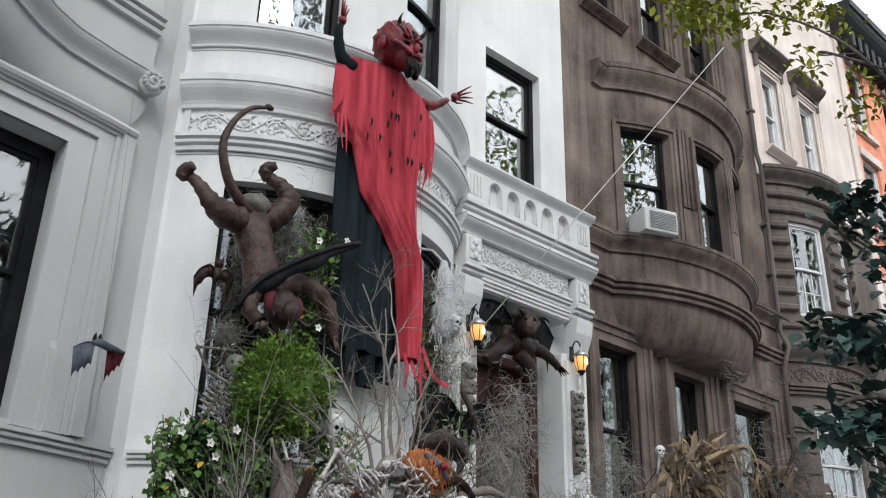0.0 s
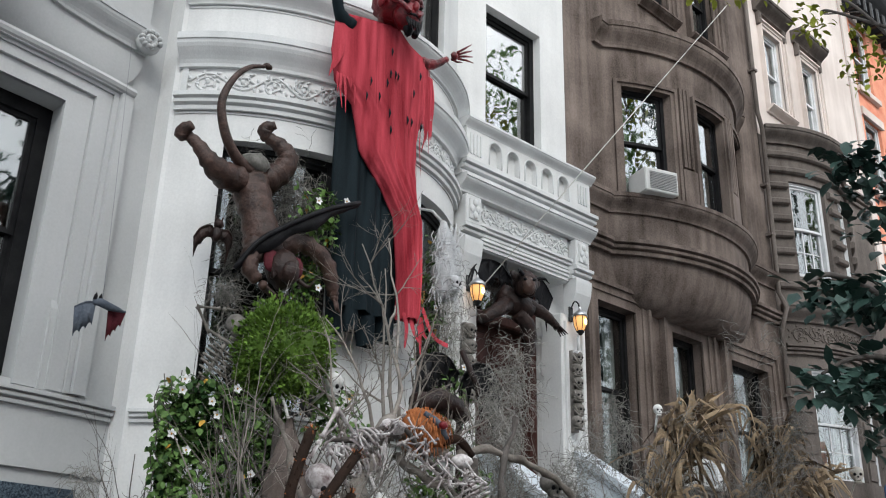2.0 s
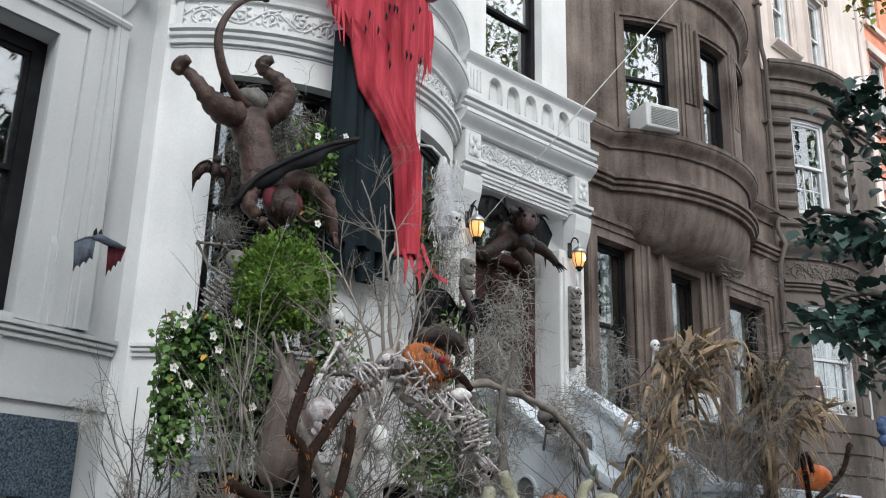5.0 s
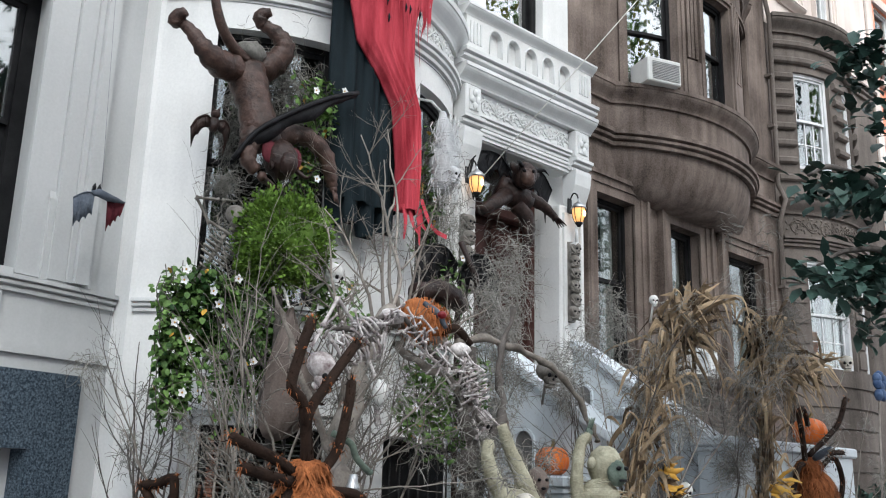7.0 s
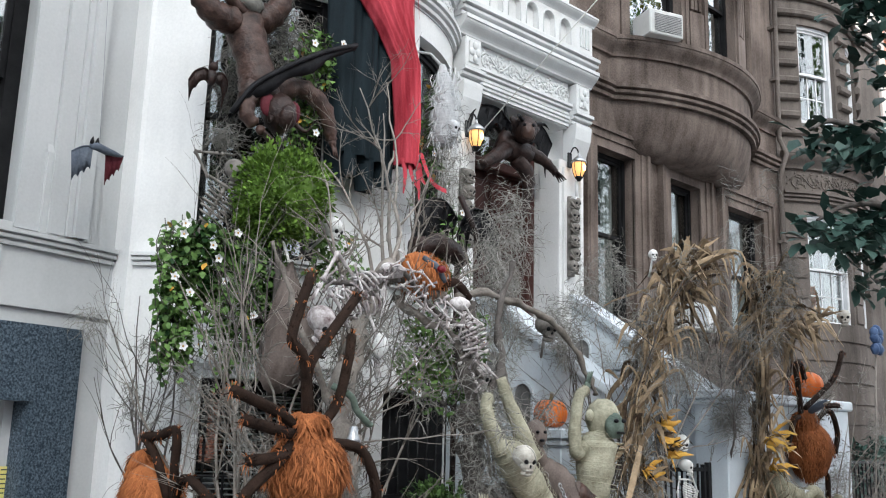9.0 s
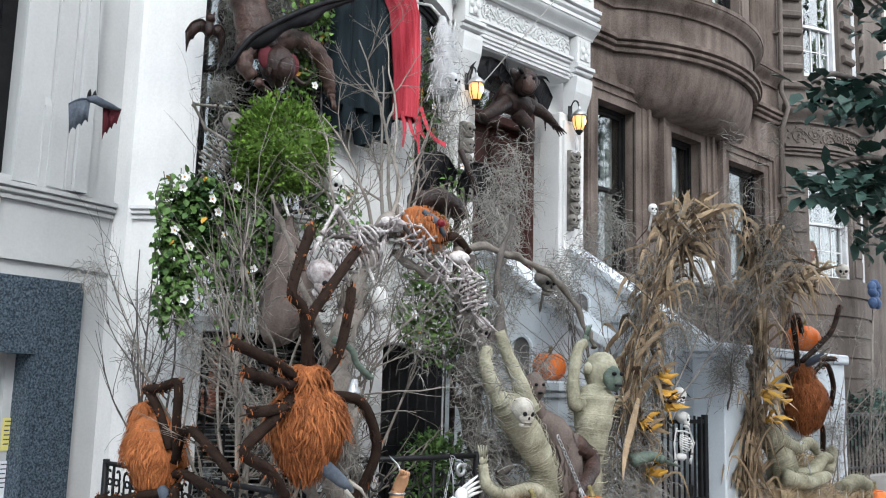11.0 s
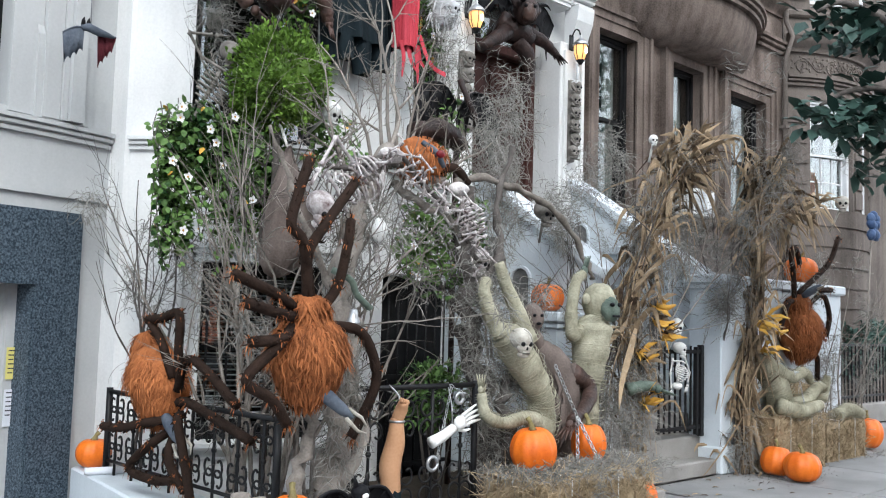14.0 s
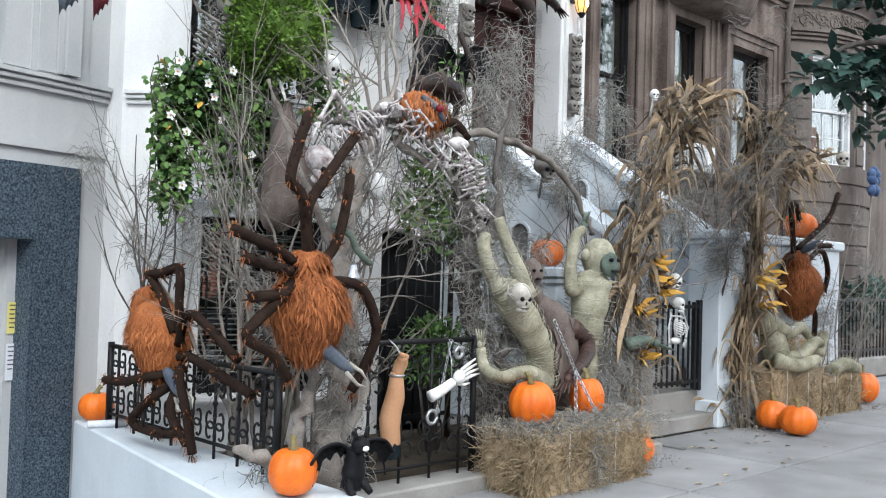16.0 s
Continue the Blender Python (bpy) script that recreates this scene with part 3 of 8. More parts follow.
for k in range(5):
    xa, n = ax0 + k * (aw + gap), 10
    top = [(xa + aw / 2 - aw / 2 * math.cos(math.pi * i / n), 6.74 + aw / 2 * math.sin(math.pi * i / n)) for i in range(n + 1)]
    for (x0, z0), (x1, z1) in zip(top, top[1:]):
        cell.add([(x0, PY, z0), (x1, PY, z1), (x1, PY, 6.841), (x0, PY, 6.841)], [(0, 1, 2, 3)])
        cell.add([(x0, PY, z0), (x1, PY, z1), (x1, PY + 0.07, z1), (x0, PY + 0.07, z0)], [(0, 1, 2, 3)])
    cell.add([(xa, PY + 0.07, 6.50), (xa + aw, PY + 0.07, 6.50), (xa + aw, PY + 0.07, 6.85), (xa, PY + 0.07, 6.85)], [(0, 1, 2, 3)])
    part("arch_moulding", Mesh().tube([(xa - 0.012, PY - 0.004, 6.52)] + [(xa + aw / 2 + (x - xa - aw / 2) * 1.1, PY - 0.004, 6.74 + (z - 6.74) * 1.1) for x, z in top] + [(xa + aw + 0.012, PY - 0.004, 6.52)], 0.010, 5), TRIM, white)
part("parapet", cell, WHITE, white, "parapet with a blind arcade")
for k in range(4):
    for x0 in (6.98, 9.02):
        part("flute", Mesh().box((x0 + k * 0.055, PY - 0.015, 6.56), (x0 + k * 0.055 + 0.03, PY + 0.01, 6.84), 0.004), TRIM, white)
m = Mesh().sweep([(6.88, PY + 0.02), (9.32, PY + 0.02)], ogee(6.90, 7.02, 0.10, back=0.40))
part("parapet_cap", m, TRIM, white)
# front door in its recess
door = part("door", Mesh().box((7.25, 7.72, 2.35), (8.75, 7.78, 5.48), 0.01), DOORW, white, "dark red brown double front door")
for xa, xb in ((7.42, 7.96), (8.04, 8.58)):
    for za, zb in ((2.6, 3.3), (3.45, 4.65)):
        part("door_panel", Mesh().box((xa, 7.69, za), (xb, 7.725, zb), 0.02), DOORW, door)
        part("door_panel", Mesh().box((xa + 0.08, 7.675, za + 0.08), (xb - 0.08, 7.70, zb - 0.08), 0.02), DOORW, door)
for x0 in (7.27, 8.60):
    part("door_frame", Mesh().box((x0, 7.55, 2.35), (x0 + 0.13, 7.72, 5.46), 0.02), DOORW, white)
part("door_frame", Mesh().box((7.41, 7.55, 4.75), (8.59, 7.70, 4.88), 0.02), DOORW, white)
m = Mesh().box((7.42, 7.70, 4.9), (8.58, 7.712, 5.40))
part("pane", m, GLASS, white)

# the light grey house next to it
GP = [(-6.0, 5.9), (-3.0, 6.4), (0.0, 7.02), (1.0, 7.24), (1.8, 7.38), (2.3, 7.46), (2.7, 7.54), (3.05, 7.63), (3.36, 7.72)]
grey = thing("town_house", (0.5, 7.3, -1.9), "light grey painted town house with a dark granite entrance", "house")
part("wall", wall_mesh(GP, -1.9, 14, 0.35, [(0.6, 2.42, 3.08, 5.54), (1.2, 2.74, -1.9, 1.72)]), GREYP, grey)
shell(grey, -4.0, 3.30, -1.9, 14)
window(grey, GP, 0.6, 2.42, 3.08, 5.54, 0.30, fw=0.13, glass=HALFGLASS)
for o, e, d in ((0.0, 0.25, 0.02), (0.255, 0.15, 0.055), (0.41, 0.05, 0.075), (0.465, 0.125, 0.11)):
    part("architrave", strip_box(GP, 2.42 + o, 2.42 + o + e, 3.04, 5.54 + o * 0.62 + e * 0.62, d, 0.02), GREYP, grey)
    part("architrave", strip_box(GP, 0.2, 2.42 + o, 5.54 + o * 0.62, 5.54 + o * 0.62 + e * 0.62, d, 0.02), GREYP, grey)
m = Mesh().sweep(span(GP, 0.2, 3.01), [(-0.02, 5.83), (0.10, 5.83), (0.13, 5.85), (0.145, 5.88), (0.13, 5.915), (0.09, 5.93), (-0.02, 5.94)])
part("hood_moulding", m, GREYP, grey)
m = Mesh()
strip_box(GP, 2.62, 3.12, 3.03, 3.70, 0.045, 0.02, m)
m.add([(2.62, on(GP, 2.62) - 0.045, 3.70), (3.12, on(GP, 3.12) - 0.045, 3.70), (3.12, on(GP, 3.12), 3.84), (2.62, on(GP, 2.62), 3.84)], [(0, 1, 2, 3)])
part("plinth_block", m, GREYP, grey)
mould(grey, span(GP, -5, 3.34), bands(2.89, 3.02, 0.08), GREYP)
m = Mesh()
strip_box(GP, -5, 3.35, 2.42, 2.50, 0.035, 0.02, m)
strip_box(GP, 2.28, 2.34, 2.5, 2.88, 0.03, 0.02, m)
part("moulding", m, GREYP, grey)
# its bay above, seen from below
bay = [(-0.6, 6.15), (0.2, 6.3), (0.8, 6.5), (1.3, 6.75), (1.65, 7.0), (1.9, 7.2), (2.2, 7.36), (2.6, 7.47), (3.10, 7.57)]
part("bay_wall", wall_mesh(bay, 6.4, 12, 0.2, []), GREYP, grey)
mould(grey, bay, ogee(6.34, 6.60, 0.13), GREYP)
mould(grey, bay[2:], bands(7.05, 7.26, 0.12), GREYP)
vs, fs = [], []
for k in range(9):
    s = math.cos(k / 8 * math.pi / 2) ** 0.7
    for x, y in bay:
        yw = on(GP, x) - 0.01
        vs.append((x - (1 - s) * 0.35 * (x > 0.8), yw + (y - yw) * s, 6.36 - 0.42 * math.sin(k / 8 * math.pi / 2)))
for k in range(8):
    for i in range(len(bay) - 1):
        fs.append((k * 9 + i, (k + 1) * 9 + i, (k + 1) * 9 + i + 1, k * 9 + i + 1))
part("corbel", Mesh().add(vs, fs, True), GREYP, grey, "rounded stone underside of the bay")
m = Mesh()
for k in range(22):
    a, r = k * 0.5, 0.105 * (1 - k / 26)
    m.blob((3.06 + r * math.cos(a), 7.43, 6.44 + r * math.sin(a)), (0.03, 0.05, 0.03), 7, 5)
m.blob((3.06, 7.47, 6.44), (0.13, 0.06, 0.13), 12, 7)
part("scroll", m, GREYP, grey, "carved stone scroll")
# granite entrance
m = Mesh()
for xa, xb, za, zb in ((2.72, 3.10, -1.9, 1.70), (0.6, 3.10, 1.70, 2.30)):
    strip_box(GP, xa, xb, za, zb, 0.05, 0.02, m)
strip_box(GP, 2.70, 2.74, -1.9, 1.70, 0.03, 0.30, m)
part("granite_surround", m, GRANITE, grey, "dark speckled polished granite surround")
m = Mesh()
strip_box([(x, y + 0.24) for x, y in GP], 1.2, 2.74, -1.9, 1.72, 0.02, 0.03, m)
strip_box([(x, y + 0.20) for x, y in GP], 2.58, 2.70, -1.9, 1.70, 0.03, 0.02, m)
part("door", m, GREYP, grey, "pale grey entrance door")
for nm, za, zb, mt in (("yellow_notice", 0.95, 1.20, YELLOW), ("white_notice", 0.58, 0.87, PAPER)):
    m = Mesh()
    strip_box([(x, y + 0.155) for x, y in GP], 2.60, 2.70, za, zb, 0.0, 0.003, m)
    for k in range(6):
        z = zb - 0.03 - k * 0.035
        strip_box([(x, y + 0.153) for x, y in GP], 2.615, 2.68 - 0.012 * (k % 3), z, z + 0.009, 0.0, 0.001, m, 1)
    solid(nm, m, [mt, INK], nm.split("_")[0] + " paper notice with small print beside the door", "notice")

# first brownstone
b1 = thing("town_house", (12.3, 7.5, 0), "brown sandstone town house with a corbelled round bay", "house")
FP = [(9.37, 7.5), (15.24, 7.5)]
holes = [(9.93, 10.82, 3.15, 5.53), (11.74, 12.58, 3.15, 5.45), (13.42, 14.60, 3.15, 5.34), (10.05, 10.80, 11.32, 13.3), (11.60, 12.35, 11.32, 13.3), (13.15, 13.90, 11.32, 13.3)]
part("wall", wall_mesh(FP, -0.3, 15, 0.3, holes + [(10.6, 13.9, 6.6, 10.0)]), BROWN, b1)
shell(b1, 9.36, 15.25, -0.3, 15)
BB = arc(10.3, 14.22, 7.5, 0.70, 36)
bw = [(10.53, 11.30, 7.26, 9.12), (11.84, 12.60, 7.26, 9.12), (13.05, 13.70, 7.26, 9.12)]
part("bay_wall", wall_mesh(BB, 6.3, 10.0, 0.25, bw), BROWN, b1)
corbel(b1, BB, 7.5, 6.34, 5.58, BROWN)
for xa, xb, za, zb in bw:
    window(b1, BB, xa, xb, za, zb, 0.16, curtain=0.36, glass=SKYGLASS)
    for o, e, d in ((0.0, 0.06, 0.03), (0.06, 0.05, 0.06)):
        part("architrave", strip_box(BB, xa - o - e, xa - o, za, zb + o + e, d, 0.02), BROWN, b1)
        part("architrave", strip_box(BB, xb + o, xb + o + e, za, zb + o + e, d, 0.02), BROWN, b1)
        part("architrave", strip_box(BB, xa - o, xb + o, zb + o, zb + o + e, d, 0.02), BROWN, b1)
for xc in (11.57, 12.83):
    for k in (-1, 0, 1):
        part("fluting", strip_box(BB, xc + k * 0.075 - 0.026, xc + k * 0.075 + 0.026, 7.9, 9.3, 0.045, 0.02), BROWN, b1)
    part("pier", strip_box(BB, xc - 0.14, xc + 0.14, 7.2, 7.85, 0.06, 0.02), BROWN, b1)
ext = [(9.40, 7.5), (9.9, 7.5), (10.15, 7.49)]
tail = [(14.4, 7.49), (14.7, 7.5), (15.2, 7.5)]
mould(b1, [(10.06, 7.49)] + BB + tail[:1], ogee(9.80, 10.20, 0.20), BROWN)
mould(b1, ext + BB + tail, ogee(6.96, 7.24, 0.16), BROWN)
mould(b1, ext + BB + tail, bands(6.30, 6.52, 0.14), BROWN)
for xa, xb, za, zb in holes[:3]:
    window(b1, FP, xa, xb, za, zb, 0.2, curtain=0.3)
    casing(b1, xa, xb, za, zb, BROWN, FP, 0.30)
for xa, xb, za, zb in holes[3:]:
    window(b1, FP, xa, xb, za, zb, 0.16, curtain=0.5, glass=SKYGLASS)
    casing(b1, xa, xb, za, zb, BROWN, FP, 0.2)
# bay roof
m = Mesh().add([(x, y, 10.1) for x, y in BB], [tuple(range(len(BB)))])
part("roof", m, BROWN, b1)

# second brownstone with banded masonry
b2 = thing("town_house", (17.6, 7.5, 0), "grey brown banded stone town house with a rounded bay", "house")
F2 = [(15.26, 7.5), (20.2, 7.5)]
up = [(15.9, 16.65, 11.0, 12.9), (17.55, 18.3, 11.0, 12.9)]
# upper storeys use the stone colour with sunlight already in it
part("wall", wall_mesh(F2, 10.2, 17.0, 0.3, up), PALE, b2)
part("lower_wall", wall_mesh(F2, -0.3, 10.2, 0.3, [(15.7, 18.2, 0.5, 10.0)]), BROWN2, b2)
shell(b2, 15.25, 20.2, -0.3, 17)
B2 = arc(15.40, 18.5, 7.5, 0.60, 36)
w2 = [(15.75, 16.56, 7.32, 9.25), (17.05, 17.70, 7.32, 9.25), (15.75, 16.74, 3.6, 5.6), (17.15, 17.80, 3.6, 5.6)]
part("bay_wall", wall_mesh(B2, -0.3, 10.2, 0.25, w2), BROWN2, b2)
for xa, xb, za, zb in w2:
    window(b2, B2, xa, xb, za, zb, 0.12, WSASH, grid=True, fw=0.07, curtain=0.0 if za > 7 else 0.35, glass=HALFGLASS)
for k in range(9):
    z = 7.05 + k * 0.335
    for xa, xb in ((15.41, 15.70), (16.62, 16.99), (17.76, 18.48)) if 7.2 < z < 9.3 else ((15.41, 18.48),):
        m = Mesh().sweep(span(B2, xa, xb), [(-0.02, z), (0.05, z), (0.085, z + 0.03), (0.09, z + 0.1), (0.06, z + 0.135), (-0.02, z + 0.135)])
        part("stone_band", m, BROWN2, b2)
for k in range(12):
    z = 1.2 + k * 0.36
    for xa, xb in ((15.41, 15.70), (16.80, 17.09), (17.86, 18.48)) if 3.5 < z < 5.7 else ((15.41, 18.48),):
        m = Mesh()
        strip_box(B2, xa, xb, z, z + 0.30, 0.03, 0.02, m)
        part("stone_band", m, BROWN2, b2)
mould(b2, B2, ogee(10.02, 10.34, 0.22), BROWN2)
mould(b2, B2, ogee(6.42, 6.74, 0.22), BROWN2)
mould(b2, B2, bands(5.82, 6.0, 0.12), BROWN2)
scrolls(b2, B2, 15.5, 18.4, 6.04, 6.38, BROWN2, 11)
mould(b2, [(18.55, 7.5), (20.2, 7.5)], bands(10.0, 10.3, 0.12), BROWN2)
m = Mesh().add([(x, y, 10.15) for x, y in B2], [tuple(range(len(B2)))])
part("roof", m, BROWN2, b2)
for xa, xb, za, zb in up:
    window(b2, F2, xa, xb, za, zb, 0.12, WSASH, fw=0.08, glass=SKYGLASS)
    casing(b2, xa, xb, za, zb, PALE, F2, 0.16)
    m = Mesh().sweep([(xa - 0.28, 7.5), (xb + 0.28, 7.5)], ogee(13.22, 13.5, 0.26))
    m.box((xa - 0.2, 7.4, 12.9), (xa - 0.08, 7.5, 13.22), 0.02)
    m.box((xb + 0.08, 7.4, 12.9), (xb + 0.2, 7.5, 13.22), 0.02)
    part("hood_moulding", m, BROWN2, b2)
m = Mesh().tube([(15.18, 7.42, 15), (15.18, 7.42, 10.6), (15.18, 7.36, 10.2), (15.18, 7.40, 6.9), (15.18, 7.28, 6.6), (15.18, 7.42, 6.2), (15.18, 7.42, 0.2)], 0.045, 8)
for z in (11.5, 9.0, 8.0, 5.0, 3.0):
    m.box((15.11, 7.36, z), (15.25, 7.5, z + 0.05))
solid("drainpipe", m, BROWN2, "dark metal drainpipe fixed to the brownstone wall", "pipe")

# red brick house and the row beyond it
def far_house(xa, xb, top, mat, label, floors, n, trim, y=7.5):
    h = thing("town_house", ((xa + xb) / 2, y, 0), label, "house")
    p = [(xa, y), (xb, y)]
    w = (xb - xa) / n
    hs = [(xa + w * (k + 0.27), xa + w * (k + 0.73), z, z + 2.0) for z in floors for k in range(n)]
    part("wall", wall_mesh(p, -0.3, top, 0.3, hs), mat, h)
    shell(h, xa, xb, -0.3, top)
    for xa2, xb2, za, zb in hs:
        window(h, p, xa2, xb2, za, zb, 0.12, WSASH)
        part("lintel", strip_box(p, xa2 - 0.12, xb2 + 0.12, zb, zb + 0.22, 0.06, 0.02), trim, h)
        part("sill", strip_box(p, xa2 - 0.12, xb2 + 0.12, za - 0.14, za, 0.10, 0.02), trim, h)
    return h


red = far_house(20.22, 26.5, 16.2, REDB, "orange red brick house with pale window trims", (3.4, 7.2, 10.8, 13.6), 3, PALE)
m = Mesh().sweep([(20.2, 7.5), (26.5, 7.5)], ogee(16.0, 16.9, 0.55, back=0.2))
for k in range(16):
    m.box((20.4 + k * 0.39, 7.05, 15.6), (20.55 + k * 0.39, 7.5, 16.1), 0.03)
part("cornice", m, IRON, red, "black bracketed roof cornice")
m = Mesh()
strip_box([(20.2, 7.5), (27, 7.5)], 20.22, 20.55, 0, 16, 0.05, 0.02, m)
part("corner_strip", m, PALE, red)
far_house(26.52, 33, 15.0, BROWN2, "brown stone house further along the street", (3.4, 7.2, 10.8), 3, BROWN)
far_house(33.02, 40, 16.0, PALE, "pale stone house further along the street", (3.4, 7.2, 10.8, 13.5), 3, BROWN2)
far_house(40.02, 60, 15.0, BROWN, "long brown row of houses further along the street", (3.4, 7.2, 10.8), 8, BROWN2)

# the other side of the street: unseen blocks added for reflections, low to admit skylight
for k in range(7):
    xa = -32 + k * 11
    h = thing("town_house", (xa + 5.5, -17, 0), "unseen house block added across the street for reflections", "house")
    part("wall", Mesh().box((xa, -25, -0.2), (xa + 10.9, -17, 6.5 + (k * 37 % 5) * 0.6)), (PALE, REDB, BROWN2)[k % 3], h)
    for z in (1.2, 4.0):
        for j in range(4):
            m = Mesh().box((xa + 1 + j * 2.6, -17.0, z), (xa + 2.2 + j * 2.6, -16.93, z + 1.9), 0.01)
            part("window", m, SASH, h)


# ---- stoop, fences, gate ----
st = thing("stoop", (8.2, 6.2, 0), "stone front steps with pale painted cheek walls", "steps")
for k in range(10):
    y0, z1 = 5.05 + k * 0.215, 0.16 + k * 0.215
    part("step", Mesh().box((7.42, y0, 0 if k == 0 else z1 - 0.3), (8.98, y0 + 0.30 if k < 9 else 7.7, z1), 0.015), STEPST, st)


def cheek(x0, x1, top, niches):
    m = Mesh()
    ya, za, yb, zb = top
    pts = [(ya, 0), (ya, za), (yb, zb), (7.5, zb), (7.5, 0)]
    vs = [(x0, y, z) for y, z in pts] + [(x1, y, z) for y, z in pts]
    m.add(vs, [(4, 3, 2, 1, 0), (5, 6, 7, 8, 9)] + [(i, (i + 1) % 5, (i + 1) % 5 + 5, i + 5) for i in range(5)])
    ob = part("cheek_wall", m, CHEEK, st)
    m = Mesh()
    for (y0, z0, y1, z1) in ((ya - 0.05, za, yb, zb), (yb, zb, 7.5, zb)):
        m.add([(x, y, z) for x in (x0 - 0.05, x1 + 0.05) for y, z in ((y0, z0), (y1, z1), (y1, z1 + 0.09), (y0, z0 + 0.09))], [(3, 2, 1, 0), (4, 5, 6, 7), (0, 1, 5, 4), (1, 2, 6, 5), (2, 3, 7, 6), (3, 0, 4, 7)])
        m.add([(x, y, z) for x in (x0 - 0.02, x1 + 0.02) for y, z in ((y0, z0 - 0.06), (y1, z1 - 0.06), (y1, z1), (y0, z0))], [(3, 2, 1, 0), (4, 5, 6, 7), (0, 1, 5, 4), (1, 2, 6, 5), (2, 3, 7, 6), (3, 0, 4, 7)])
    part("coping", m, CHEEK, st)
    for yc, z0, z1, w in niches:
        m = Mesh()
        n = 8
        ring = [(yc - w, z0), (yc + w, z0)] + [(yc + w * math.cos(math.pi * i / n), z1 + w * math.sin(math.pi * i / n)) for i in range(n + 1)]
        outer = [(yc + (y - yc) * 1.22, z0 - 0.03 if z == z0 else z1 + (z - z1) * 1.22) for y, z in ring]
        c = len(ring)
        m.add([(x0 - 0.03, y, z) for y, z in outer] + [(x0 - 0.03, y, z) for y, z in ring] + [(x0 - 0.002, y, z) for y, z in ring] + [(x0, y, z) for y, z in outer],
              [(i, (i + 1) % c, c + (i + 1) % c, c + i) for i in range(c)] + [(c + i, c + (i + 1) % c, 2 * c + (i + 1) % c, 2 * c + i) for i in range(c)] + [(3 * c + i, 3 * c + (i + 1) % c, (i + 1) % c, i) for i in range(c)])
        # flat dark face: the shade of a deeper recess, painted in
        m.add([(x0 - 0.004, y, z) for y, z in ring], [tuple(range(c))], slot=1)
        part("niche", m, [CHEEK, LINE], ob)


cheek(7.18, 7.42, (5.35, 1.95, 6.95, 3.0), [(5.85, 0.95, 1.25, 0.10), (6.35, 1.5, 1.95, 0.12), (6.75, 1.9, 2.3, 0.12)])
cheek(8.98, 9.24, (5.35, 2.0, 7.30, 3.3), [(5.9, 1.35, 1.75, 0.10), (6.5, 1.75, 2.25, 0.11), (7.0, 2.1, 2.6, 0.12)])


def pier(x0, x1, y0, y1, h, name, niche=None):
    t = thing(name, ((x0 + x1) / 2, (y0 + y1) / 2, 0), "pale painted stone gate pier with a moulded cap", "pier")
    part("shaft", Mesh().box((x0, y0, 0), (x1, y1, h - 0.14), 0.012), CHEEK, t)
    m = Mesh().box((x0 - 0.03, y0 - 0.03, h - 0.16), (x1 + 0.03, y1 + 0.03, h - 0.10), 0.012)
    m.box((x0 - 0.06, y0 - 0.06, h - 0.10), (x1 + 0.06, y1 + 0.06, h), 0.015)
    part("cap", m, CHEEK, t)
    part("plinth", Mesh().box((x0 - 0.03, y0 - 0.03, 0), (x1 + 0.03, y1 + 0.03, 0.28), 0.015), CHEEK, t)
    return t


pier(8.84, 9.30, 5.02, 5.40, 2.08, "gate_pier")
pier(6.86, 7.30, 5.60, 6.05, 1.62, "stoop_pier")
pier(8.22, 8.62, 5.9, 6.2, 2.36, "stoop_pier")
m = Mesh().box((9.36, 5.2, 0), (12.2, 5.42, 1.98), 0.01)
m.box((9.36, 5.15, 1.98), (12.25, 5.47, 2.10), 0.02)
solid("boundary_wall", m, CHEEK, "pale painted boundary wall with a flat coping", "wall", kind="structure")
m = Mesh().box((8.62, 6.21, 1.0), (8.97, 6.24, 1.95), 0.005)
solid("step_panel", m, CHEEK, "pale painted panel beside the steps", "panel", kind="structure")

# iron gate at the foot of the steps
gate = thing("gate", (8.4, 5.22, 0.45), "black iron gate with upright bars", "gate")
part("gate_frame", Mesh().box((7.96, 5.20, 0.46), (8.80, 5.235, 0.50), 0.004).box((7.96, 5.20, 1.24), (8.80, 5.235, 1.28), 0.004).box((8.74, 5.19, 0.38), (8.80, 5.245, 1.33), 0.006).box((8.66, 5.195, 0.40), (8.70, 5.24, 1.31), 0.004), IRON, gate)
for k in range(7):
    x = 7.98 + k * 0.098
    part("bar", Mesh().box((x, 5.208, 0.44), (x + 0.02, 5.228, 1.32), 0.003), IRON, gate)

# low side wall and railings round the sunken yard
m = Mesh()
vs = []
for z, e in ((-1.9, 0.0), (0.235, 0.0), (0.25, 0.015)):
    vs += [(2.61 + e, 3.9 + e, z), (3.34 - e, 3.9 + e, z), (3.36 - e, 7.52 - e, z), (3.10 + e, 7.52 - e, z)]
m.add(vs, [(3, 2, 1, 0), (8, 9, 10, 11)] + [(r + k, r + (k + 1) % 4, r + 4 + (k + 1) % 4, r + 4 + k) for r in (0, 4) for k in range(4)])
solid("low_wall", m, CHEEK, "low pale painted wall beside the sunken yard", "wall", kind="structure")
m = Mesh().box((3.34, 4.55, -0.02), (7.1, 4.85, 0.10), 0.015)
solid("kerb_stone", m, STEPST, "grey stone kerb under the railing", "kerb", kind="structure")


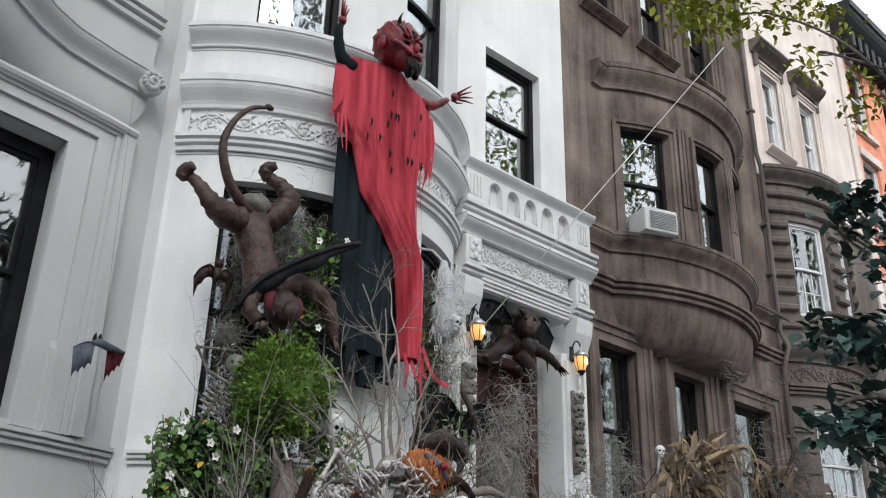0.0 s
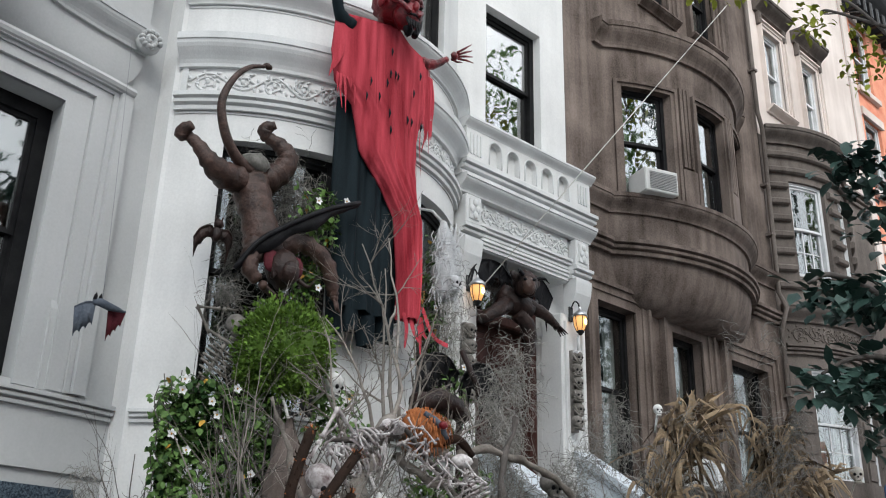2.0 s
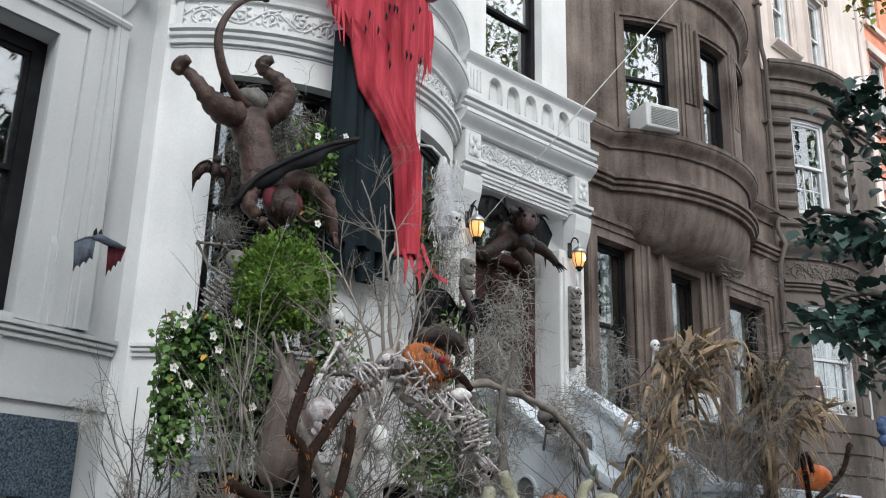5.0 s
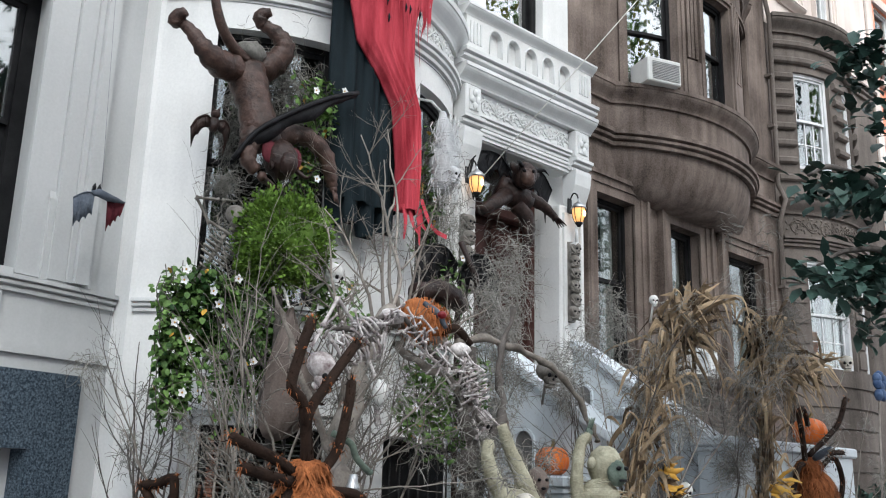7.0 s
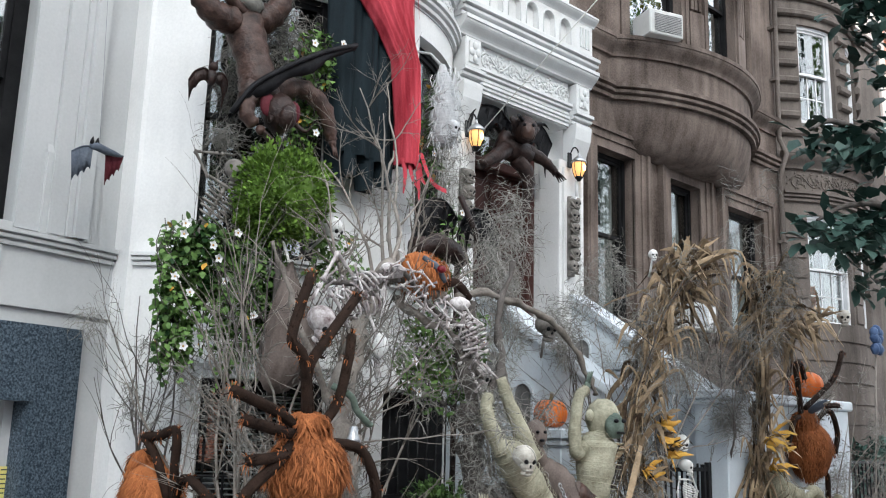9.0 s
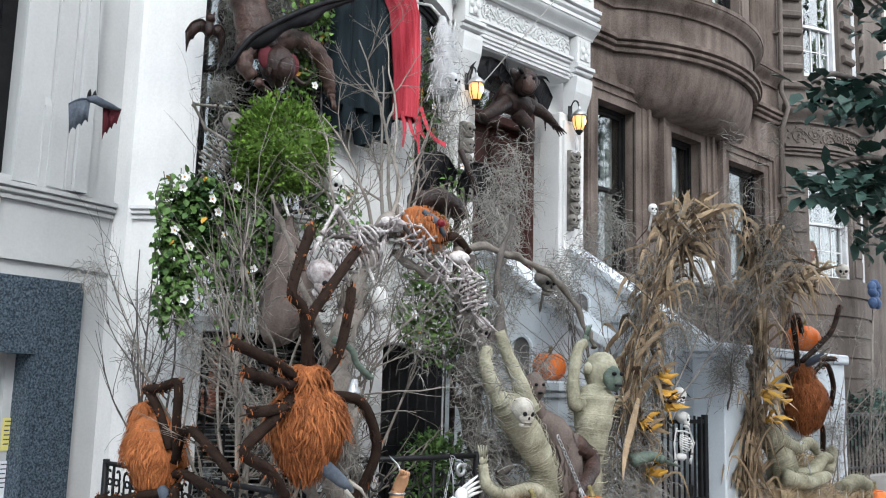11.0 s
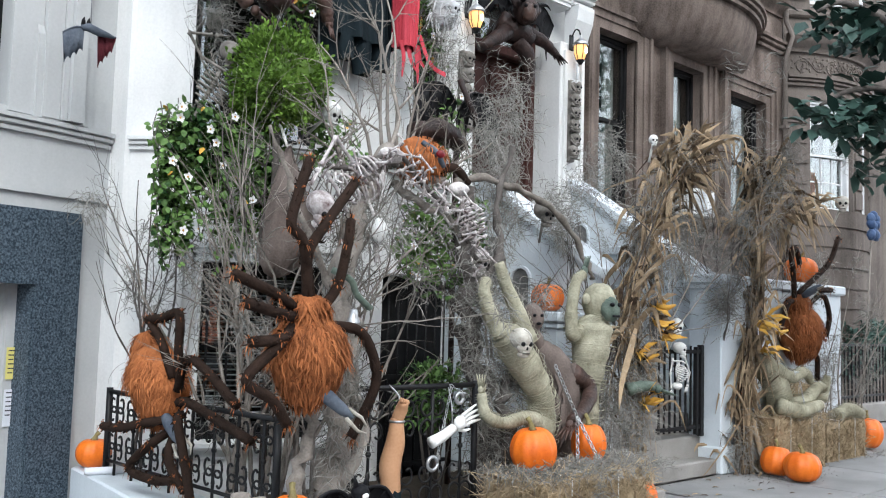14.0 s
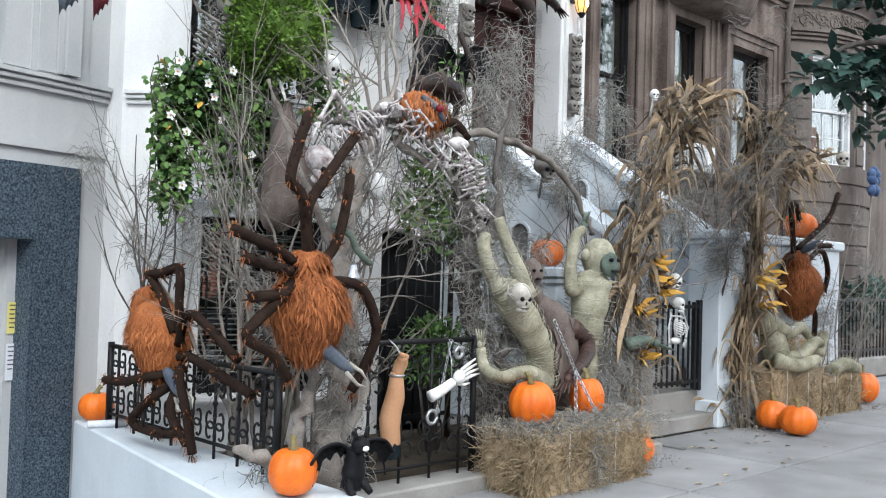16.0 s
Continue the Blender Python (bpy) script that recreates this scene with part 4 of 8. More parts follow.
def railing(a, b, z0, z1, n, label, posts=True):
    """A wrought-iron railing: two rails, balusters and S-scroll panels."""
    a, b = Vector(a), Vector(b)
    d = (b - a)
    L = d.length
    u = d / L
    t = thing("railing", ((a.x + b.x) / 2, (a.y + b.y) / 2, z0), label, "railing")

    def P(s, z):
        return (a.x + u.x * s, a.y + u.y * s, z)
    for z, r in ((z1, 0.020), (z0 + 0.10, 0.014)):
        part("rail", Mesh().tube([P(0, z), P(L, z)], r, 6), IRON, t)
    for s in (0, L) if posts else ():
        part("post", Mesh().tube([P(s, z0 - 0.02), P(s, z1 + 0.03)], 0.026, 6), IRON, t)
    for k in range(n):
        s = L * (k + 0.5) / n
        m = Mesh()
        w = min(L / n * 0.46, 0.15)
        h = (z1 - z0 - 0.1)
        for zc, v in ((z0 + 0.1 + h * 0.22, 1), (z0 + 0.1 + h * 0.75, -1)):
            for sd in (-1, 1):
                for v2 in (1, -1):
                    pts = []
                    for i in range(15):
                        ang = i * 0.42
                        r = w * 0.62 * (1 - i / 18)
                        pts.append(P(s + sd * (w * 0.5 + r * math.cos(ang + 2.6)), zc + v2 * (h * 0.10 + r * math.sin(ang + 2.6) * 1.25)))
                    m.tube(pts, 0.0085, 5)
        m.tube([P(s, z0), P(s, z1)], 0.011, 6)
        m.blob(P(s, z0 + 0.1 + h * 0.5), 0.02, 8, 5)
        part("scroll_panel", m, IRON, t)
    return t


railing((3.20, 7.10), (3.20, 4.75), 0.25, 0.88, 8, "black wrought iron railing with scrolls on the low wall")
railing((3.74, 4.72), (4.86, 4.72), 0.10, 1.05, 4, "black wrought iron railing with scrolls in front of the yard")


# ---- things ----
def spline(pts, k=4):
    """A smooth line through the points."""
    p = [Vector(q) for q in pts]
    p = [p[0] * 2 - p[1]] + p + [p[-1] * 2 - p[-2]]
    out = []
    for i in range(1, len(p) - 2):
        for j in range(k):
            t = j / k
            out.append(0.5 * ((2 * p[i]) + (p[i + 1] - p[i - 1]) * t + (2 * p[i - 1] - 5 * p[i] + 4 * p[i + 1] - p[i + 2]) * t * t + (3 * p[i] - p[i - 1] - 3 * p[i + 1] + p[i + 2]) * t ** 3))
    return out + [p[-2]]


def limb(m, pts, radii, slot=0, n=9, k=4, lumps=0.08):
    """A padded limb: a smooth tube whose thickness swells and wrinkles."""
    line = spline(pts, k)
    r = []
    for i in range(len(line)):
        f = i / (len(line) - 1) * (len(radii) - 1)
        a = min(int(f), len(radii) - 2)
        r.append((radii[a] + (radii[a + 1] - radii[a]) * (f - a)) * (1 + lumps * math.sin(i * 2.4)))
    m.tube(line, r, n, slot)


def rv(rng, s=1.0):
    return Vector((rng.uniform(-s, s), rng.uniform(-s, s), rng.uniform(-s, s)))


def twig(m, rng, p, d, length, r, depth, slot=0, droop=0.0, wild=0.35, kids=3, spread=0.9, low=0.25):
    """A branching dry twig: bent tapered tube, with side shoots."""
    n = max(3, int(length / 0.09))
    n = min(n, 9)
    pts, q = [Vector(p)], Vector(p)
    d = Vector(d).normalized()
    for i in range(n):
        d = (d + rv(rng, wild) * 0.5 + Vector((0, 0, -droop))).normalized()
        q = q + d * (length / n)
        pts.append(q.copy())
    m.tube(pts, [r * (1 - 0.75 * i / n) for i in range(n + 1)], 5 if r > 0.006 else 4, slot)
    if depth > 0:
        for i in range(kids):
            j = rng.randint(max(1, min(n - 1, int(n * low))), n - 1)
            side = (d + rv(rng, spread)).normalized()
            twig(m, rng, pts[j], side, length * rng.uniform(0.3, 0.55), r * (1 - 0.7 * j / n) * 0.7, depth - 1, slot, droop, wild, kids, spread)


def moss(m, rng, c, size, n, length=0.25, slot=0):
    """A fluffy hanging tangle of fine grey curling strands."""
    c = Vector(c)
    for i in range(int(n * 1.25)):
        p = c + Vector((rng.gauss(0, size[0] / 2), rng.gauss(0, size[1] / 2), rng.gauss(0, size[2] / 2)))
        pts = [p]
        d = rv(rng).normalized()
        step = length * rng.uniform(0.10, 0.22)
        for k in range(5):
            d = (d + rv(rng, 0.8) + Vector((0, 0, -0.28))).normalized()
            p = p + d * step
            pts.append(p)
        w = rng.uniform(0.003, 0.006)
        m.ribbon(pts, [w, w, w, w, w * 0.8, w * 0.4], (rng.uniform(-1, 1), -1, rng.uniform(-0.3, 0.3)), slot)


def skull(m, c, s, face=(0, -1, 0), slot=0, dark=1):
    """Cranium, cheekbones, jaw, dark sockets; s is the height in metres."""
    f = Vector(face).normalized()
    up = Vector((0, 0, 1))
    sd = f.cross(up).normalized()
    up = sd.cross(f)
    c = Vector(c)
    turn = Matrix((sd, -f, up)).transposed()
    m.blob(c + up * s * 0.15, (s * 0.36, s * 0.44, s * 0.36), 14, 9, 0.03, 3, turn, slot)
    m.blob(c + f * s * 0.22 - up * s * 0.12, (s * 0.25, s * 0.20, s * 0.22), 12, 7, 0.05, 4, turn, slot)
    m.blob(c + f * s * 0.20 - up * s * 0.36, (s * 0.20, s * 0.19, s * 0.10), 12, 6, 0.05, 4, turn, slot)
    for k in (-1, 1):
        m.blob(c + f * s * 0.37 + sd * k * s * 0.14 + up * s * 0.03, (s * 0.085, s * 0.06, s * 0.085), 10, 6, 0, 1, turn, dark)
    m.blob(c + f * s * 0.42 - up * s * 0.11, (s * 0.04, s * 0.03, s * 0.06), 8, 5, 0, 1, turn, dark)
    for k in range(-3, 4):
        a, b = c + f * s * 0.385 + sd * k * s * 0.04 - up * s * 0.20, c + f * s * 0.365 + sd * k * s * 0.04 - up * s * 0.34
        m.tube([a, b], s * 0.017, 5, slot)
    m.tube([c + f * s * 0.385 + sd * k * s * 0.045 - up * s * 0.275 for k in range(-3, 4)], s * 0.014, 5, dark)


def hand(m, wrist, tip, s, slot=0, spread=0.5, up=(0, 0, 1)):
    w, t = Vector(wrist), Vector(tip)
    d = (t - w).normalized()
    sd = d.cross(Vector(up)).normalized()
    L = (t - w).length
    m.blob(w + d * L * 0.28, (s * 1.0, s * 0.75, s * 1.0), 9, 6, 0.05, 2, None, slot)
    for k in range(4):
        o = sd * (k - 1.5) * s * 0.45
        e = w + d * L * 0.4 + o
        m.tube([e, e + d * L * 0.3 + o * spread, e + d * L * 0.58 + o * spread * 2.2 - Vector((0, 0, s * 0.15))], [s * 0.28, s * 0.25, s * 0.12], 6, slot)
    o = -sd * s * 0.9
    m.tube([w + d * L * 0.15 + o * 0.6, w + d * L * 0.35 + o * 1.5, w + d * L * 0.55 + o * 1.8], [s * 0.3, s * 0.26, s * 0.13], 6, slot)


def drape(m, rows, y, depth, folds, rng, slot=0, n=44, amp=0.03, back=0.02):
    """Hanging cloth: rows of (z, left, right) from the top down, with upright folds."""
    vs, fs = [], []
    ph = [rng.uniform(0, 6) for _ in range(4)]
    for i, (z, xl, xr) in enumerate(rows):
        for k in range(n):
            t = k / (n - 1)
            x = xl + (xr - xl) * t
            bulge = depth * math.sin(math.pi * t) ** 0.6
            f = amp * (math.sin(folds * t * 6.283 + ph[0] + 0.3 * i) + 0.6 * math.sin(folds * 2.3 * t * 6.283 + ph[1] - 0.2 * i)) * (0.3 + 0.7 * i / len(rows))
            vs.append((x, y - bulge - f, z + 0.01 * math.sin(9 * t + i)))
        for k in range(n):
            t = 1 - k / (n - 1)
            vs.append((xl + (xr - xl) * t, y + back, z))
    w = 2 * n
    for i in range(len(rows) - 1):
        for k in range(w):
            k2 = (k + 1) % w
            fs.append((i * w + k, i * w + k2, (i + 1) * w + k2, (i + 1) * w + k))
    m.add(vs, fs, True, slot)


def densify(rows, k=3):
    out = []
    for a, b in zip(rows, rows[1:]):
        for j in range(k):
            out.append(tuple(a[i] + (b[i] - a[i]) * j / k for i in range(3)))
    return out + [rows[-1]]


# the tall red-robed horned figure hung on the bowed front
def red_figure():
    rng = random.Random(3)
    m = Mesh()
    drape(m, densify([(6.05, 4.56, 5.35), (5.4, 4.56, 5.35), (4.77, 4.57, 5.36), (4.18, 4.58, 5.38), (3.95, 4.60, 5.38)]), 6.42, 0.13, 3.5, rng, 1, amp=0.035)
    for xa, xb, z in ((4.58, 4.74, 3.70), (4.73, 4.92, 3.76), (4.90, 5.14, 3.66), (5.12, 5.36, 3.74)):
        drape(m, densify([(3.97, xa, xb), (3.85, xa + .01, xb - .005), (z, xa + .05, xb - .02)], 2), 6.40, 0.09, 1, rng, 1, 14, 0.02)
    drape(m, densify([(6.93, 4.92, 5.10), (6.86, 4.44, 5.36), (6.76, 4.36, 5.56), (6.42, 4.34, 5.60), (6.1, 4.40, 5.54), (5.93, 4.62, 5.44), (5.48, 4.74, 5.44), (5.18, 5.02, 5.46), (4.94, 5.19, 5.52),
                      (4.39, 5.26, 5.54), (3.95, 5.27, 5.52)]), 6.26, 0.13, 4.5, rng, 0, 64, 0.016)
    for k in range(46):
        x = rng.uniform(4.42, 5.5)
        za = rng.uniform(6.0, 6.75)
        zb = za - rng.uniform(0.3, 0.9)
        if zb > 6.0 - (x - 4.62) * 1.7 and zb > 4.9:
            m.ribbon([(x, 6.115, za), (x + rng.uniform(-.02, .02), 6.105, (za + zb) / 2), (x + rng.uniform(-.03, .03), 6.10, zb)], [0.004, 0.012, 0.003], (0, -1, 0))
    for xl, z in ((5.30, 3.66), (5.38, 3.75), (5.46, 3.64), (5.50, 3.80)):
        m.ribbon(spline([(xl, 6.18, 4.0), (xl + 0.02, 6.16, 3.85), (xl + rng.uniform(-.04, .1), 6.15, z)], 3), [0.06, 0.055, 0.05, 0.045, 0.04, 0.03, 0.015], (0, -1, 0))
    m.ribbon(spline([(5.52, 6.18, 4.1), (5.56, 6.12, 3.9), (5.64, 6.1, 3.8), (5.78, 6.1, 3.77)], 3), 0.05, (0, -1, 0.2))
    for xl in [4.38 + 0.04 * k for k in range(6)] + [5.40 + 0.035 * k for k in range(6)]:
        L = rng.uniform(0.12, 0.42)
        zz = 6.15 if xl < 5 else 6.1
        m.ribbon([(xl, 6.20, zz), (xl + rng.uniform(-.02, .02), 6.18, zz - L * .5), (xl + rng.uniform(-.04, .04), 6.18, zz - L)], [0.04, 0.03, 0.008], (0.2, -1, 0))
    for xl, zz, L in ((4.36, 6.66, 0.62), (4.41, 6.62, 0.48), (5.54, 6.60, 0.55), (5.50, 6.55, 0.66), (5.47, 6.35, 0.5)):
        m.ribbon(spline([(xl, 6.21, zz), (xl - 0.02 * (1 if xl < 5 else -1), 6.18, zz - L * .5), (xl - 0.10 * (1 if xl < 5 else -0.2), 6.17, zz - L)], 3), [0.09, 0.09, 0.08, 0.07, 0.05, 0.03, 0.006], (0, -1, 0))
    for k in range(16):
        x, z = rng.uniform(4.6, 5.4), rng.uniform(5.4, 6.75)
        if 4.62 + max(0, 5.9 - z) * .55 < x:
            m.tube([(x, 6.10, z + 0.045), (x + 0.004, 6.095, z), (x, 6.10, z - 0.05)], [0.004, 0.012, 0.003], 5, 1)
    limb(m, [(4.52, 6.25, 6.74), (4.36, 6.22, 6.82), (4.29, 6.18, 7.0), (4.29, 6.16, 7.1)], [0.09, 0.06, 0.045, 0.03], 1)
    hand(m, (4.29, 6.15, 7.06), (4.31, 6.12, 7.36), 0.048, 2, 0.9)
    limb(m, [(5.45, 6.25, 6.74), (5.62, 6.2, 6.80), (5.74, 6.16, 6.90)], [0.08, 0.045, 0.03], 2)
    hand(m, (5.74, 6.16, 6.92), (6.06, 6.1, 7.09), 0.048, 2, 0.9, (0, 1, 0.4))
    drape(m, densify([(6.70, 5.5, 5.62), (6.4, 5.52, 5.64), (6.15, 5.5, 5.6)], 2), 6.33, 0.06, 1, rng, 1, 12)
    c = Vector((4.96, 6.04, 7.06))
    m.blob(c + Vector((0, 0.05, 0.09)), (0.25, 0.24, 0.26), 30, 22, 0.16, 6, None, 2)
    m.blob(c + Vector((0.02, -0.10, -0.12)), (0.15, 0.13, 0.16), 16, 10, 0.12, 5, None, 2)
    m.blob(c + Vector((0.02, -0.12, -0.27)), (0.055, 0.05, 0.09), 10, 8, 0.2, 5, None, 3)
    for k in (-1, 1):
        m.blob(c + Vector((0.02 + k * 0.085, -0.18, -0.01)), (0.045, 0.03, 0.03), 10, 6, 0, 1, None, 3)
        m.tube(spline([c + Vector((0.02 + k * 0.05, -0.19, 0.05)), c + Vector((0.02 + k * 0.11, -0.17, 0.08)), c + Vector((0.02 + k * 0.17, -0.12, 0.06))]), [0.02] * 9, 6, 2)
        m.tube(spline([c + Vector((0.03 + k * 0.12, -0.10, 0.18)), c + Vector((0.03 + k * 0.17, -0.14, 0.25)), c + Vector((0.03 + k * 0.16, -0.18, 0.32))]), [0.03, .028, .026, .022, .018, .014, .01, .006, .003], 7, 3)
        m.blob(c + Vector((k * 0.24, 0, 0.0)), (0.03, 0.06, 0.09), 8, 6, 0.1, 2, None, 2)
    m.blob(c + Vector((0.02, -0.23, -0.07)), (0.035, 0.04, 0.06), 8, 6, 0.1, 2, None, 2)
    # dark brow folds, sharp cheekbones, the goatee and the hood's black edge
    for k in range(7):
        a = -0.9 + 0.3 * k
        m.tube(spline([c + Vector((0.25 * math.sin(a), -0.16 * math.cos(a) + 0.02, 0.20)), c + Vector((0.20 * math.sin(a), -0.21 * math.cos(a), 0.12)), c + Vector((0.13 * math.sin(a), -0.22 * math.cos(a), 0.05))]), [0.012] * 9, 5, 3 if k % 2 else 2)
    for k in (-1, 1):
        m.tube(spline([c + Vector((k * 0.19, -0.09, 0.0)), c + Vector((k * 0.13, -0.19, -0.08)), c + Vector((k * 0.05, -0.23, -0.17))]), [0.026] * 9, 6, 2)
        m.blob(c + Vector((0.02 + k * 0.085, -0.208, -0.012)), (0.016, 0.012, 0.013), 8, 5, 0, 1, None, 2)
    for k in range(5):
        m.tube([c + Vector((-0.06 + 0.035 * k, -0.20, -0.22)), c + Vector((-0.05 + 0.032 * k, -0.22, -0.33 - 0.02 * (k % 2)))], [0.022, 0.004], 6, 3)
    m.tube(spline([c + Vector((0.20, 0.0, 0.30)), c + Vector((0.30, 0.05, 0.15)), c + Vector((0.31, 0.06, -0.02)), c + Vector((0.24, 0.04, -0.18))]), [0.035] * 13, 7, 3)
    m.tube([c + Vector((0.02 + 0.02 * k, -0.225 + abs(k) * 0.008, -0.165)) for k in range(-4, 5)], 0.016, 6, 3)
    m.tube(spline([(5.0, 6.2, 7.0), (4.98, 6.45, 7.05), (4.95, 6.62, 7.12)]), 0.02, 6, 3)
    solid("horned_figure", m, [REDCLOTH, BLACKCLOTH, REDSKIN, BLACKRUBBER], "huge horned figure in torn red gauze over black cloth", "decoration")


red_figure()


def climbing_demon():
    """The brown figure that hangs head down over the window."""
    m = Mesh()
    limb(m, [(3.74, 6.50, 4.90), (3.78, 6.42, 4.66), (3.84, 6.38, 4.42), (3.92, 6.36, 4.20)], [0.175, 0.16, 0.145, 0.17, 0.14], 0, 14, 5, 0.06)
    limb(m, [(3.70, 6.48, 4.92), (3.48, 6.40, 4.82), (3.28, 6.34, 4.86), (3.16, 6.38, 5.0), (3.08, 6.46, 5.10)], [0.13, 0.12, 0.105, 0.07, 0.05, 0.045], 0, 10, 5, 0.12)
    limb(m, [(3.10, 6.46, 5.06), (3.05, 6.44, 5.10), (3.08, 6.36, 5.14)], [0.05, 0.075, 0.06, 0.04], 0)
    limb(m, [(3.82, 6.5, 4.92), (3.96, 6.44, 5.0), (4.04, 6.38, 5.16), (3.98, 6.40, 5.28), (3.85, 6.46, 5.36)], [0.12, 0.125, 0.10, 0.085, 0.07, 0.05], 0, 10, 5, 0.12)
    limb(m, [(3.86, 6.46, 5.33), (3.82, 6.45, 5.42), (3.88, 6.38, 5.46)], [0.05, 0.07, 0.06, 0.035], 0)
    m.tube(spline([(3.74, 6.40, 4.92), (3.52, 6.34, 4.98), (3.36, 6.30, 5.14), (3.28, 6.28, 5.40), (3.36, 6.28, 5.66), (3.50, 6.28, 5.84), (3.66, 6.28, 5.92)], 5),
           [0.055 - 0.0013 * k for k in range(31)], 8)
    m.blob((3.68, 6.28, 5.93), (0.05, 0.03, 0.03), 8, 6, 0.1, 3)
    limb(m, [(3.80, 6.36, 4.34), (3.72, 6.28, 4.18), (3.68, 6.24, 4.02), (3.76, 6.22, 3.92)], [0.11, 0.085, 0.07, 0.05], 0, 9, 5, 0.14)
    hand(m, (3.76, 6.22, 3.93), (3.93, 6.18, 3.80), 0.045)
    limb(m, [(3.98, 6.36, 4.30), (4.22, 6.30, 4.40), (4.44, 6.26, 4.28), (4.52, 6.26, 4.10), (4.56, 6.28, 4.00)], [0.10, 0.08, 0.075, 0.06, 0.05], 0, 9, 5, 0.14)
    hand(m, (4.55, 6.27, 4.03), (4.58, 6.22, 3.85), 0.04)
    m.blob((3.98, 6.22, 4.08), (0.14, 0.15, 0.17), 14, 10, 0.15, 4, None, 1)
    m.blob((3.98, 6.10, 4.02), (0.08, 0.08, 0.10), 10, 8, 0.15, 4, None, 1)
    for x in (3.86, 4.10):
        m.blob((x, 6.20, 4.12), (0.08, 0.03, 0.10), 10, 6, 0.1, 3, None, 2)
        m.tube(spline([(x, 6.15, 4.0), (x + (x - 3.98) * .5, 6.08, 3.94), (x + (x - 3.98) * .7, 6.04, 4.0)]), [0.025, 0.02, 0.02, .018, .014, .012, .008, .005, .003], 6, 1)
    m.blob((3.72, 6.40, 5.02), (0.14, 0.12, 0.10), 12, 8, 0.25, 6, None, 3)
    # the folded leathery wing
    vs, fs = [], []
    a = spline([(3.55, 6.24, 3.98), (3.70, 6.16, 4.24), (4.02, 6.12, 4.50), (4.35, 6.12, 4.72), (4.70, 6.16, 4.90)], 4)
    for i, p in enumerate(a):
        t = i / (len(a) - 1)
        w = 0.03 + 0.10 * math.sin(math.pi * min(t * 1.05, 1)) * (0.75 + 0.25 * math.cos(t * 20))
        vs += [p, p + Vector((w * 0.5, 0.03, -w)), p + Vector((w * 0.5, 0.06, -w)), p + Vector((0, 0.05, 0))]
    for i in range(len(a) - 1):
        for k in range(4):
            fs.append((i * 4 + k, i * 4 + (k + 1) % 4, i * 4 + 4 + (k + 1) % 4, i * 4 + 4 + k))
    m.add(vs, fs, True, 4)
    m.tube(a, 0.022, 6, 4)
    solid("demon_figure", m, [BROWNSKIN, DARKSKIN, MAROON, MOSS, BLACKRUBBER], "brown winged demon figure hanging head down from the window", "decoration")


climbing_demon()


def winged(m, c, span_x, h, slot, drop=0.5, y=0.0, ribs=4):
    """A pair of scalloped bat wings about c."""
    c = Vector(c)
    for s in (-1, 1):
        tips = [c + Vector((s * span_x * f, y, h * g)) for f, g in ((0.05, 0.1), (0.35, 0.5), (0.75, 0.42), (1.0, -0.1))]
        top = spline(tips, 4)
        n = len(top)
        vs, fs = [], []
        for i, p in enumerate(top):
            t = i / (n - 1)
            sc = abs(math.sin(t * math.pi * ribs))
            low = p + Vector((-s * span_x * 0.12 * t, 0.03, -h * drop * (0.55 + 0.75 * t - 0.35 * sc)))
            mid = (p + low) / 2 + Vector((0, 0.05, 0))
            vs += [p, mid, low, low + Vector((0, 0.006, 0)), mid + Vector((0, 0.006, 0)), p + Vector((0, 0.006, 0))]
        for i in range(n - 1):
            for k in range(6):
                fs.append((i * 6 + k, i * 6 + (k + 1) % 6, i * 6 + 6 + (k + 1) % 6, i * 6 + 6 + k))
        m.add(vs, fs, True, slot)
        m.tube(top, 0.010, 5, slot)
        for r in range(1, ribs + 1):
            i = min(n - 1, round((n - 1) * r / ribs))
            m.tube([vs[i * 6], vs[i * 6 + 1], vs[i * 6 + 2]], [0.008, 0.006, 0.003], 5, slot)


